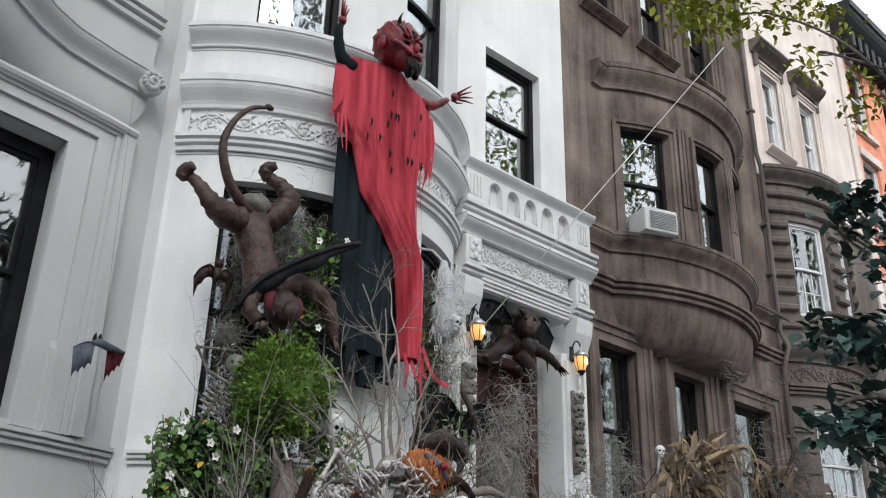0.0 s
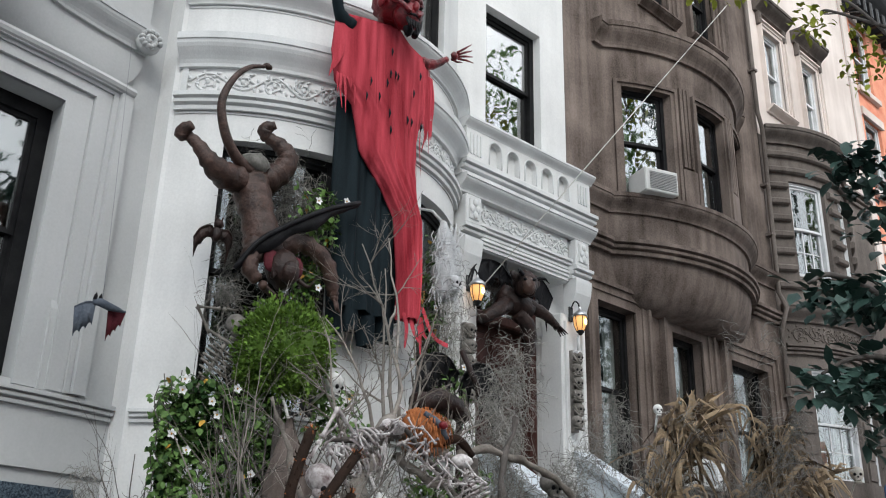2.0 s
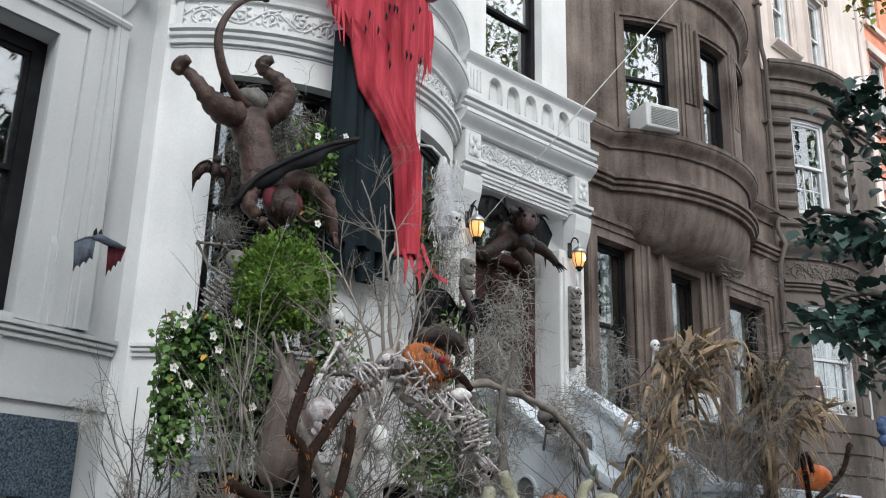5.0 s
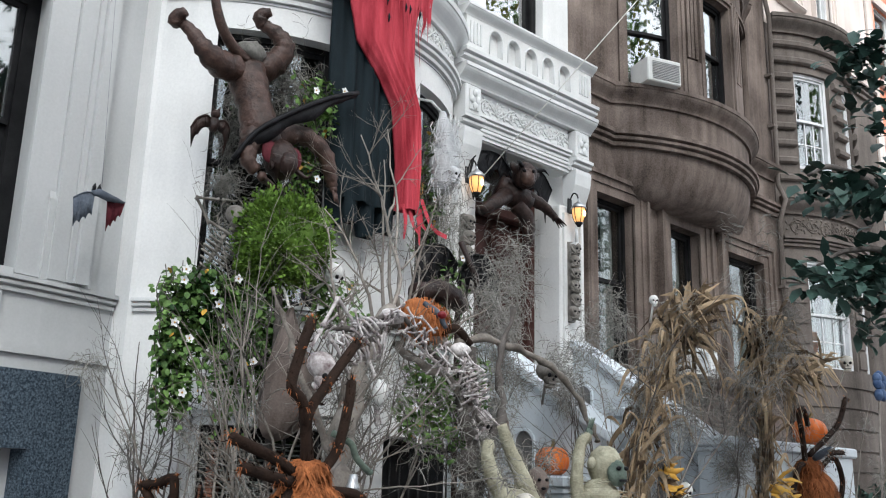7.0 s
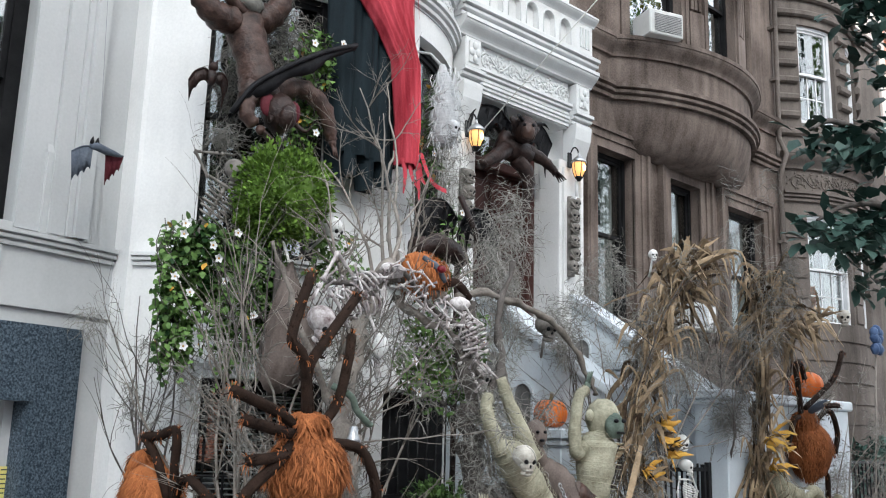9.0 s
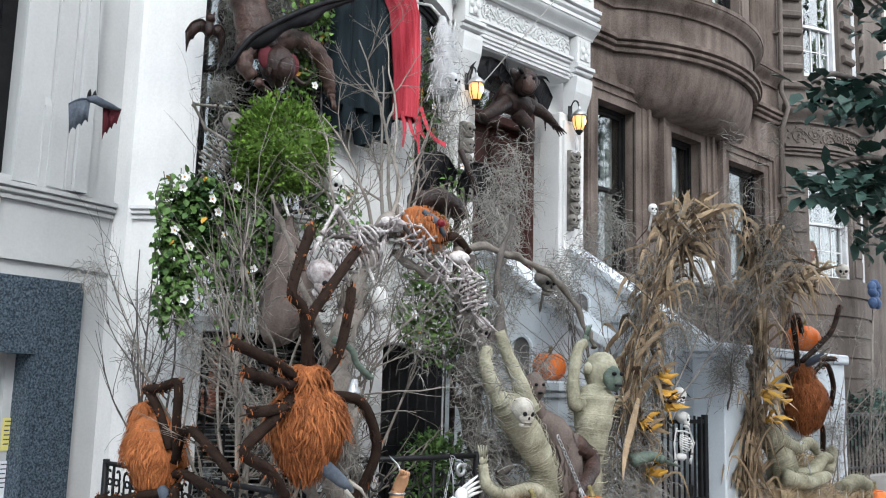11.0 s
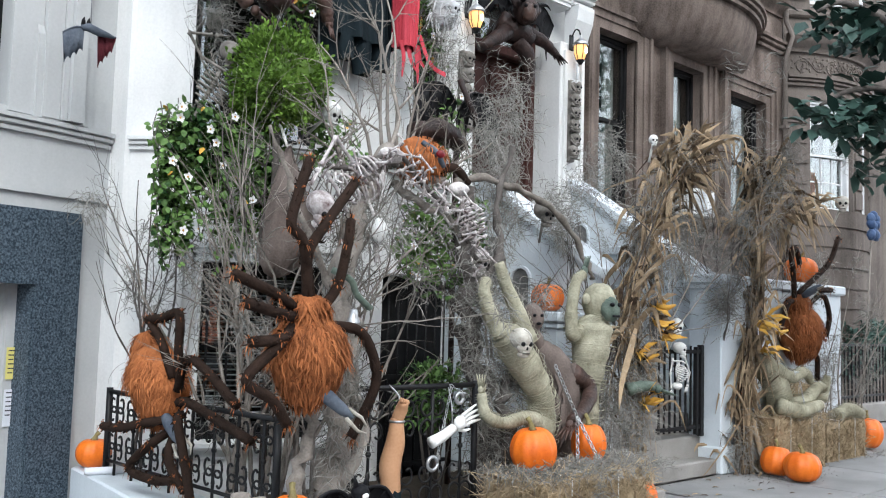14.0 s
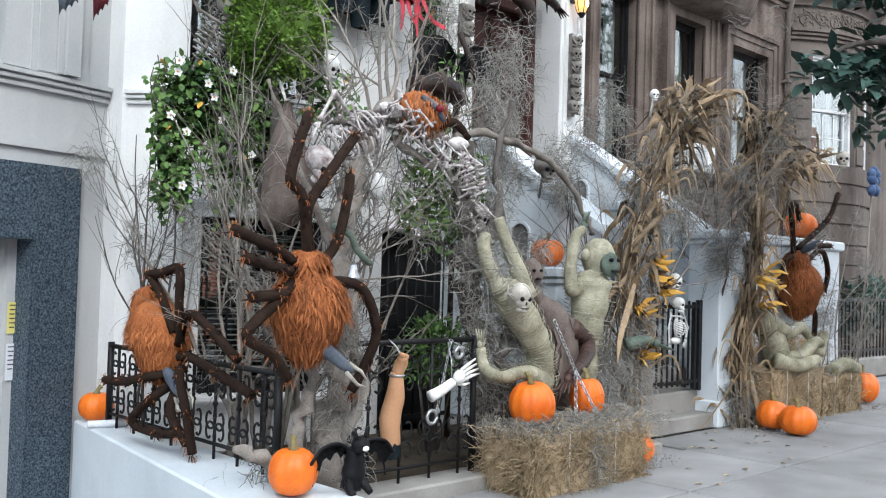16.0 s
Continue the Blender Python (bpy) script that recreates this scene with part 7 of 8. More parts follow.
corn((7.14, 4.95, 0), [(7.14, 4.95, 0.0), (7.16, 4.95, 0.9), (7.10, 4.95, 1.6), (7.30, 4.95, 2.2), (7.62, 4.95, 2.75), (7.95, 4.95, 3.15), (8.22, 4.92, 3.3)], 0.10,
     "dry corn stalks bound to a post with yellow cobs", 31, 30, 300, [((8.15, 4.92, 3.35), (0.6, -.1, .2)), ((7.85, 4.9, 3.2), (0.3, -.2, .3)), ((7.6, 4.9, 3.05), (-0.2, -.2, 1)), ((8.0, 4.9, 3.0), (0.7, -.2, -.5))],
     [(7.25, 4.78, 1.55), (7.32, 4.76, 1.42), (7.05, 4.76, 0.85), (7.30, 4.8, 1.7), (7.0, 4.78, 1.25)])
corn((9.14, 5.0, 0), [(9.14, 4.92, 0.0), (9.14, 4.92, 0.8), (9.38, 4.95, 1.6), (9.52, 4.98, 2.4), (9.62, 5.0, 2.9), (9.78, 5.0, 3.3)], 0.10,
     "tall dry corn stalks with curled husks and yellow cobs", 32, 30, 340, [((9.8, 5.0, 3.15), (0.5, -.1, .6)), ((10.2, 5.0, 3.1), (0.8, -.2, .2)), ((9.5, 5.0, 3.2), (-0.4, -.2, .8)), ((10.6, 5.0, 2.95), (1, -.2, -.1)), ((9.9, 4.9, 2.75), (.6, -.2, -.3)), ((10.9, 5.0, 3.0), (1, -.1, .2))],
     [(9.30, 4.76, 1.62), (9.12, 4.74, 1.55), (9.48, 4.78, 1.5), (9.22, 4.74, 1.3)])


# ---- leaves ----
def leaf_cloud(m, rng, c, s, n, length, width, slot=0, shell=0.0, out=True):
    c = Vector(c)
    for i in range(n):
        d = rv(rng).normalized()
        r = (rng.random() ** 0.4) if not shell else rng.uniform(shell, 1.05)
        p = c + Vector((d.x * s[0], d.y * s[1], d.z * s[2])) * r
        e = (d * 0.8 + rv(rng, 0.8) + Vector((0, 0, 0.15))).normalized() if out else (rv(rng) + Vector((0, -.3, -.5))).normalized()
        k = rng.uniform(0.7, 1.25)
        m.leaf(p, e, (rng.uniform(-.5, .5), -0.4, 1), length * k, width * k, slot)


def topiary():
    rng = random.Random(50)
    t = thing("round_bush", (3.95, 6.05, 0.0), "bright green bush clipped to a ball on a stem", "bush")
    m = Mesh()
    c = Vector((3.95, 6.05, 3.34))
    for i in range(6500):
        d = rv(rng).normalized()
        r = 0.375 * (0.95 + 0.26 * noise.noise(d * 3.0) + 0.26 * noise.noise(d * 7)) * rng.uniform(0.74, 1.08)
        p = c + d * r
        e = (d + rv(rng, 0.8) + Vector((0, 0, 0.35))).normalized()
        m.leaf(p, e, (rng.uniform(-1, 1), rng.uniform(-1, 1), 0.6), rng.uniform(0.03, 0.05), rng.uniform(0.018, 0.029))
    m.blob(c, 0.28, 16, 10, 0.15, 3)
    part("crown", m, BOX, t, "dense bright green leaves", "stuff")
    m = Mesh()
    for i in range(150):
        d = rv(rng).normalized()
        m.tube([c, c + d * 0.2, c + d * rng.uniform(0.30, 0.41)], [0.008, 0.005, 0.002], 4)
    m.tube([(3.95, 6.05, 0.0), (3.95, 6.05, 3.3)], 0.03, 8)
    part("stem", m, DARKBARK, t)


topiary()


def ivy(name, c, s, n, label, seed, flowers=0, stems=12, yellow=0, leaf=0.06, down=0.0):
    rng = random.Random(seed)
    t = thing(name, (c[0], c[1], c[2] - s[2]), label, "ivy", "climbing ivy")
    m = Mesh()
    leaf_cloud(m, rng, c, s, n, leaf, leaf * 0.75, 0, 0.0, False)
    part("leaves", m, [IVY], t, "", "stuff")
    m = Mesh()
    for k in range(stems):
        p = Vector(c) + Vector((rng.uniform(-s[0], s[0]), rng.uniform(-.3, .3) * s[1], rng.uniform(0.2, 1) * s[2]))
        pts = [p]
        for j in range(6):
            p = p + Vector((rng.uniform(-.08, .08), rng.uniform(-.04, .04), -s[2] * 0.28))
            pts.append(p)
        m.tube(pts, 0.004, 4)
        for j in range(1, 6):
            for q in range(3):
                m.leaf(pts[j] + rv(rng, .02), (rv(rng) + Vector((0, -.4, -.4))).normalized(), (0, -1, .5), leaf * .8, leaf * .6, 1)
    part("trailing_growth", m, [DARKBARK, IVY], t, "", "stuff")
    for k in range(flowers):
        f = Mesh()
        q = Vector(c) + Vector((rng.uniform(-.95, .95) * s[0], -s[1] * rng.uniform(0.7, 1.1), rng.uniform(-.9, .9) * s[2]))
        for j in range(5):
            a = j * 1.2566 + rng.random() * .3
            d = Vector((math.cos(a), -0.35, math.sin(a)))
            f.leaf(q, d, (0, -1, 0), 0.040, 0.032, 0, 0.3)
        f.blob(q + Vector((0, -0.008, 0)), 0.008, 6, 4, 0, 1, None, 1)
        part("flower", f, [PETAL, COB], t, "white five-petalled flower")
    if yellow:
        m = Mesh()
        leaf_cloud(m, rng, c, s, yellow, leaf, leaf * 0.7, 0, 0.7, False)
        part("yellow_leaves", m, COB, t, "", "stuff")


ivy("ivy", (3.40, 6.30, 2.78), (0.34, 0.22, 0.34), 1000, "green ivy with white flowers spilling over the ledge", 51, 6, 14, 8, 0.066)
ivy("ivy", (3.22, 6.25, 2.30), (0.16, 0.15, 0.40), 480, "green ivy with white flowers hanging by the corner", 52, 4, 10, 4, 0.066)
ivy("ivy", (3.85, 6.2, 2.62), (0.36, 0.15, 0.42), 820, "green ivy under the round bush", 53, 2, 12, 5, 0.075)
ivy("ivy", (3.66, 6.1, 2.30), (0.24, 0.10, 0.42), 420, "trailing ivy behind the grey stems", 60, 2, 8, 2)
ivy("ivy", (4.40, 6.35, 4.75), (0.22, 0.12, 0.32), 200, "ivy with white flowers in the window corner", 54, 3, 8, 6)
ivy("ivy", (4.36, 6.40, 4.10), (0.12, 0.10, 0.45), 150, "ivy hanging inside the window opening", 55, 1, 8, 10)
ivy("ivy", (5.90, 6.45, 4.4), (0.12, 0.12, 0.75), 320, "narrow ivy climbing beside the pilaster", 56, 4, 10, 2)
ivy("ivy", (5.78, 6.1, 3.2), (0.22, 0.14, 0.5), 300, "ivy hanging beside the entrance", 57, 2, 10, 2)
ivy("ivy", (4.78, 5.2, 2.12), (0.32, 0.12, 0.36), 420, "ivy trailing from the dry branches", 58, 2, 14, 14)
ivy("ivy", (5.32, 5.3, 2.2), (0.18, 0.12, 0.45), 260, "ivy with small flowers among the branches", 59, 3, 10, 3)
ivy("ivy", (4.46, 6.05, 2.95), (0.24, 0.12, 0.30), 240, "loose ivy leaves beside the skull", 61, 1, 6, 3)


def shrub(c, s, n, label, seed, mat=IVY, leaf=0.06):
    rng = random.Random(seed)
    t = thing("shrub", (c[0], c[1], 0), label, "shrub")
    m = Mesh()
    leaf_cloud(m, rng, c, s, n, leaf, leaf * 0.5)
    part("leaves", m, mat, t, "", "stuff")
    m = Mesh()
    for k in range(14):
        m.tube([(c[0] + rng.uniform(-.06, .06), c[1], 0), Vector(c) + Vector((rng.uniform(-s[0], s[0]) * .8, 0, rng.uniform(-.3, .7) * s[2]))], [0.01, 0.004], 5)
    part("stem_growth", m, DARKBARK, t, "", "stuff")


shrub((5.32, 5.62, 0.90), (0.40, 0.25, 0.30), 900, "leafy green shrub behind the railing", 62)
shrub((17.2, 7.05, 1.2), (1.6, 0.25, 0.6), 2400, "clipped dark green hedge behind the far railing", 63, LEAFD, 0.12)


# ---- street tree ----
def street_tree():
    rng = random.Random(70)
    t = thing("street_tree", (9.9, 2.5, 0), "street tree with dark green and yellowing leaves", "tree")
    limbs = [([(9.9, 2.5, 0), (9.92, 2.5, 2.2), (9.88, 2.55, 4.2), (9.95, 2.6, 6.5), (10.0, 2.9, 9)], 0.20, 0.10),
             ([(9.9, 2.55, 3.4), (9.2, 2.9, 3.8), (8.4, 3.1, 4.2), (7.6, 3.2, 4.25), (7.1, 3.2, 4.05)], 0.07, 0.012),
             ([(9.9, 2.55, 2.6), (9.3, 2.9, 3.0), (8.5, 3.1, 3.6), (7.8, 3.2, 3.55), (7.15, 3.2, 3.3)], 0.06, 0.012),
             ([(9.88, 2.55, 4.6), (9.4, 2.9, 5.1), (8.8, 3.1, 5.5), (8.1, 3.2, 5.6)], 0.06, 0.012),
             ([(9.95, 2.6, 6.6), (10.3, 3.6, 8.6), (10.0, 4.4, 9.4), (9.1, 4.6, 9.0), (7.9, 4.6, 8.6)], 0.022, 0.008),
             ([(10.1, 3.2, 8.0), (11.0, 4.2, 9.2), (11.9, 4.6, 9.8), (13.4, 4.6, 10.6)], 0.022, 0.008)]
    tr = Mesh()
    for pts, r0, r1 in limbs:
        line = spline(pts, 5)
        tr.tube(line, [r0 + (r1 - r0) * i / (len(line) - 1) for i in range(len(line))], 8)
    part("trunk", tr, DARKBARK, t)
    m = Mesh()
    for c, s, n in (((7.35, 3.2, 4.0), (0.40, 0.25, 0.10), 34), ((8.0, 3.2, 4.18), (0.45, 0.3, 0.14), 54), ((8.6, 3.15, 4.2), (0.4, 0.3, 0.18), 50), ((7.35, 3.2, 3.22), (0.4, 0.25, 0.14), 40), ((7.9, 3.2, 3.38), (0.45, 0.3, 0.22), 70),
                    ((8.3, 3.15, 3.05), (0.35, 0.3, 0.25), 60), ((8.5, 3.1, 3.5), (0.4, 0.3, 0.2), 60), ((8.05, 3.2, 5.55), (0.22, 0.25, 0.16), 30), ((8.5, 3.15, 5.5), (0.4, 0.3, 0.22), 60), ((8.55, 3.15, 5.0), (0.25, 0.3, 0.15), 24),
                    ((9.4, 2.9, 4.6), (0.5, 0.5, 1.2), 160)):
        for i in range(int(n * 1.5)):
            d = rv(rng)
            p = Vector(c) + Vector((d.x * s[0] + 0.2, d.y * s[1], d.z * s[2]))
            e = (Vector((-0.7, -0.1, -0.12)) + rv(rng, 0.6)).normalized()
            m.leaf(p, e, (rng.uniform(-.25, .25), -0.35, 1), rng.uniform(0.15, 0.25), rng.uniform(0.085, 0.13), 0, 0.15)
    part("crown", m, LEAFD, t, "broad dark green leaves", "stuff")
    m = Mesh()
    for c, s, n in (((7.9, 4.6, 8.5), (0.35, 0.3, 0.3), 70), ((8.5, 4.6, 8.75), (0.45, 0.4, 0.35), 150), ((9.2, 4.6, 9.0), (0.4, 0.4, 0.3), 120), ((9.0, 4.6, 9.6), (0.7, 0.4, 0.35), 130), ((10.2, 4.6, 9.5), (0.35, 0.3, 0.35), 46), ((11.3, 4.6, 9.35), (0.45, 0.3, 0.25), 60),
                    ((11.0, 4.5, 10.3), (0.8, 0.4, 0.35), 90), ((12.6, 4.6, 10.9), (0.7, 0.4, 0.5), 90), ((13.3, 4.6, 9.9), (0.35, 0.3, 0.6), 70), ((12.9, 4.6, 9.3), (0.3, 0.3, 0.4), 40)):
        leaf_cloud(m, rng, c, s, n, 0.13, 0.07, 0, 0.0, False)
    part("upper_crown", m, LEAFY, t, "yellow green upper leaves", "stuff")


street_tree()

# trees across the street, mirrored in the panes
for k, (x, y) in enumerate(((-8, -11), (1, -12), (9, -11), (18, -12), (28, -11), (39, -12))):
    rng = random.Random(90 + k)
    t = thing("street_tree", (x, y, -0.17), "leafy street tree across the road", "tree", "trees across the road")
    part("trunk", Mesh().tube(spline([(x, y, -0.17), (x + .1, y, 3), (x - .1, y, 9), (x, y, 21)]), [0.24 - 0.012 * i for i in range(13)], 8), DARKBARK, t)
    m = Mesh()
    for j in range(76):
        d = rv(rng).normalized()
        c = Vector((x, y, 16.5)) + Vector((d.x * 4.6, d.y * 2.6, d.z * 11.0)) * rng.uniform(0.35, 1)
        leaf_cloud(m, rng, c, (1.0, 0.9, 0.8), 54, 0.28, 0.18)
    part("crown", m, LEAFD if k % 2 else IVY, t, "", "stuff")


# tangle of small bones along the arch of branches
rng = random.Random(123)
t = thing("bone_garland", (4.3, 4.95, 2.1), "tangle of pale red-stained bones wound along the branches", "bones")
m = Mesh()
arch = spline([(3.62, 4.92, 2.50), (3.85, 4.90, 2.52), (4.05, 4.92, 2.62), (4.25, 4.92, 2.66), (4.45, 4.92, 2.50), (4.65, 4.92, 2.38), (4.85, 4.90, 2.30), (4.95, 4.90, 2.05), (5.05, 4.88, 1.95)], 6)
for k in range(84):
    p = rng.choice(arch) + Vector((rng.gauss(0, .06), rng.gauss(-.04, .04), rng.gauss(-.03, .07)))
    d = rv(rng).normalized() * rng.uniform(0.04, 0.11)
    m.tube([p - d, p - d * .8, p + rv(rng, .012), p + d * .8, p + d], [0.014, 0.008, 0.007, 0.008, 0.015], 5)
part("bone_tangle", m, GORE, t, "", "stuff")
m = Mesh()
m.tube(arch, 0.02, 6)
part("core", m, DARKBARK, t)


# ---- lanterns and fittings ----
def lantern(x, z, y=6.98):
    t = thing("wall_lantern", (x, y, z - 0.2), "small lit black wall lantern with amber glass", "lantern", "door lanterns")
    part("glass", Mesh().lathe([(0.045, -0.10), (0.075, -0.02), (0.085, 0.06), (0.078, 0.09)], (x, y, z), 14), LAMPGLASS, t, "glowing amber glass")
    part("bulb", Mesh().blob((x, y - 0.088, z + 0.01), (0.02, 0.012, 0.04), 10, 7), BULB, t)
    m = Mesh().lathe([(0.10, 0.085), (0.10, 0.10), (0.07, 0.14), (0.03, 0.17), (0.012, 0.19), (0.014, 0.21), (0.0, 0.23)], (x, y, z), 14)
    part("cap", m, METAL, t)
    m = Mesh().lathe([(0.02, -0.15), (0.03, -0.13), (0.05, -0.11), (0.05, -0.095)], (x, y, z), 12)
    for k in range(6):
        a = k * 1.047
        m.tube([(x + 0.047 * math.cos(a), y + 0.047 * math.sin(a), z - 0.10), (x + 0.079 * math.cos(a), y + 0.079 * math.sin(a), z - 0.02), (x + 0.087 * math.cos(a), y + 0.087 * math.sin(a), z + 0.09)], 0.005, 5)
    part("cage", m, IRON, t)
    m = Mesh().tube(spline([(x, y, z + 0.2), (x, y + 0.03, z + 0.28), (x, y + 0.09, z + 0.30), (x, 7.13, z + 0.2)]), 0.010, 6)
    m.box((x - 0.04, 7.115, z + 0.05), (x + 0.04, 7.14, z + 0.25), 0.01)
    part("bracket", m, IRON, t)


lantern(7.06, 4.80)
lantern(8.90, 4.85)


def skull_column(x, z0, z1, y, label):
    rng = random.Random(int(x * 100))
    m = Mesh()
    n = int((z1 - z0) / 0.155)
    for k in range(n):
        z = z0 + (k + 0.5) * (z1 - z0) / n
        skull(m, (x + rng.uniform(-.02, .02), y, z), 0.19, (rng.uniform(-.5, .2), -1, rng.uniform(-.2, .2)), 0, 1)
        for j in range(3):
            m.tube([(x - 0.09, y - 0.02, z + rng.uniform(-.07, .07)), (x + rng.uniform(-.03, .03), y - 0.05, z - 0.08), (x + 0.09, y - 0.02, z + rng.uniform(-.07, .07))], 0.012, 5)
    m.box((x - 0.05, y + 0.02, z0 - 0.02), (x + 0.05, 7.16, z1 + 0.02), 0.01)
    solid("skull_garland", m, [GREYBONE, BLACKRUBBER], label, "garland")


skull_column(8.90, 3.52, 4.50, 7.06, "column of grey moulded skulls under the lantern")
skull_column(7.02, 3.55, 4.45, 7.06, "column of grey moulded skulls beside the door")
m = Mesh().tube([(8.90, 7.02, 4.48), (8.90, 7.02, 4.71)], 0.018, 8)
m.box((8.86, 7.0, 4.46), (8.94, 7.16, 4.50), 0.005)
solid("lamp_stem", m, WSASH, "short white tube under the lantern", "pipe")

m = Mesh().tube([(7.14, 6.98, 4.90), (10.0, 5.16, 9.25)], 0.0065, 6)
solid("rope", m, ROPE, "taut pale rope from the lantern to the tree", "rope")

# air conditioner in the bay window
ac = thing("air_conditioner", (10.80, 7.0, 7.22), "off-white window air conditioner with a grille", "air conditioner")
R = Matrix.Rotation(-0.36, 3, "Z")
o = Vector((10.84, 7.03, 7.42))
part("case", Mesh().box(o - Vector((0.29, 0.20, 0.19)), o + Vector((0.29, 0.24, 0.19)), 0.015, R), ACW, ac)
for k in range(11):
    z = -0.14 + k * 0.026
    m = Mesh().add([o + R @ Vector(v) for v in ((-0.22, -0.215, z), (0.25, -0.215, z), (0.25, -0.20, z + 0.012), (-0.22, -0.20, z + 0.012), (-0.22, -0.20, z), (0.25, -0.20, z))], [(0, 1, 2, 3), (4, 5, 1, 0), (3, 2, 5, 4)])
    part("slat", m, METAL, ac)
for k in range(5):
    m = Mesh().add([o + R @ Vector(v) for v in ((-0.294, -0.12 + k * 0.05, -0.11), (-0.294, -0.095 + k * 0.05, -0.11), (-0.294, -0.095 + k * 0.05, 0.12), (-0.294, -0.12 + k * 0.05, 0.12))], [(0, 1, 2, 3)])
    part("louvre", m, IRON, ac)
ac = thing("air_conditioner", (12.2, 7.4, 3.15), "white window air conditioner above the sill", "air conditioner")
part("case", Mesh().box((11.90, 7.22, 3.16), (12.52, 7.66, 3.56), 0.015), ACW, ac)
for k in range(9):
    part("slat", Mesh().box((11.96, 7.205, 3.21 + k * 0.036), (12.24, 7.222, 3.225 + k * 0.036)), METAL, ac)
part("side_panel", Mesh().box((12.27, 7.205, 3.20), (12.48, 7.222, 3.52), 0.004), WSASH, ac)

# wrapped bundles
m = Mesh()
bandage(m, [(5.95, 6.38, 5.16), (5.95, 6.36, 4.95), (5.95, 6.34, 4.65), (5.95, 6.34, 4.40), (5.95, 6.34, 4.30)], [0.03, 0.10, 0.15, 0.14, 0.08])
skull(m, (5.96, 6.23, 4.46), 0.18, (0.2, -1, -0.1), 0, 1)
rng = random.Random(5)
for k in range(120):
    z = rng.uniform(4.3, 5.1)
    a = rng.uniform(3, 6.4)
    p = Vector((5.95 + 0.14 * math.cos(a), 6.35 + 0.15 * math.sin(a), z))
    m.ribbon([p, p + Vector((rng.uniform(-.05, .05), -.01, -.06)), p + Vector((rng.uniform(-.06, .06), .0, -.13))], 0.012, (0, -1, 0))
m.tube([(5.95, 6.38, 5.15), (5.90, 6.5, 5.3), (5.85, 6.66, 5.36)], 0.014, 6)
solid("cocoon", m, [WRAP, BLACKRUBBER], "white gauze-wrapped bundle hanging by the pilaster", "decoration")
sack = thing("hanging_sack", (3.90, 5.84, 1.80), "mauve brown cloth sack hanging in folds under the bush", "sack")
m = Mesh()
vs, fs, nk = [], [], 40
prof = [(2.78, 0.020, 3.93), (2.70, 0.05, 3.93), (2.56, 0.10, 3.94), (2.38, 0.16, 3.95), (2.20, 0.205, 3.95), (2.02, 0.215, 3.93), (1.90, 0.17, 3.88), (1.83, 0.10, 3.86), (1.80, 0.03, 3.86)]
for i, (z, r, xc) in enumerate(prof):
    for k in range(nk):
        a = 6.2832 * k / nk
        rr = r * (1 + 0.10 * math.sin(5 * a + 0.5 * i) + 0.06 * math.sin(11 * a - 0.4 * i))
        vs.append((xc + rr * math.cos(a), 5.84 + 0.7 * rr * math.sin(a), z + 0.015 * math.sin(3 * a + i)))
for i in range(len(prof) - 1):
    for k in range(nk):
        fs.append((i * nk + k, i * nk + (k + 1) % nk, (i + 1) * nk + (k + 1) % nk, (i + 1) * nk + k))
fs += [tuple(range(nk)), tuple((len(prof) - 1) * nk + k for k in range(nk))]
part("cloth", m.add(vs, fs, True), SACK, sack)
part("cord", Mesh().tube([(3.93, 5.84, 2.74), (3.93, 5.96, 2.95), (3.94, 6.04, 3.0)], 0.012, 6), ROPE, sack)

# black winged figure beside the door and its perch
m = Mesh()
winged(m, (5.85, 5.98, 3.45), 0.55, 0.36, 0, 1.3)
limb(m, [(5.25, 5.94, 3.12), (5.55, 5.9, 3.18), (5.85, 5.95, 3.1)], [0.09, 0.11, 0.08], 1, 10, 4, 0.15)
m.tube([(5.85, 5.98, 3.72), (6.02, 5.94, 3.4), (6.12, 5.96, 3.12)], 0.028, 8, 1)
m.tube([(5.85, 6.0, 3.2), (5.9, 6.05, 2.4), (5.9, 6.05, 0.0)], 0.03, 6, 1)
solid("winged_figure", m, [BLACKRUBBER, DARKSKIN], "black winged figure with brown limbs beside the door", "decoration")
m = Mesh()
rng = random.Random(8)
m.blob((4.58, 5.06, 2.70), (0.20, 0.14, 0.14), 14, 9, 0.15, 4, Matrix.Rotation(0.5, 3, "Y"))
for k in range(420):
    d = rv(rng).normalized()
    p = Vector((4.58, 5.06, 2.70)) + Vector((d.x * .2, d.y * .14, d.z * .14))
    m.ribbon([p, p + d * .03, p + d * .04 + Vector((0, 0, -.05))], [0.014, 0.012, 0.003], d)
limb(m, [(4.48, 4.95, 2.80), (4.58, 4.92, 2.74), (4.68, 4.92, 2.64)], [0.018, 0.028, 0.018], 1, 8)
m.blob((4.60, 4.88, 2.72), (0.04, 0.03, 0.03), 8, 6, 0, 1, None, 2)
limb(m, [(4.7, 5.0, 2.62), (4.85, 4.98, 2.66), (5.0, 4.98, 2.56)], [0.03, 0.036, 0.026], 3, 8)
solid("toy_spider", m, [FUR, BLUEGREY, REDSKIN, LEGFUR], "small orange furry toy spider caught in the branches", "spider")

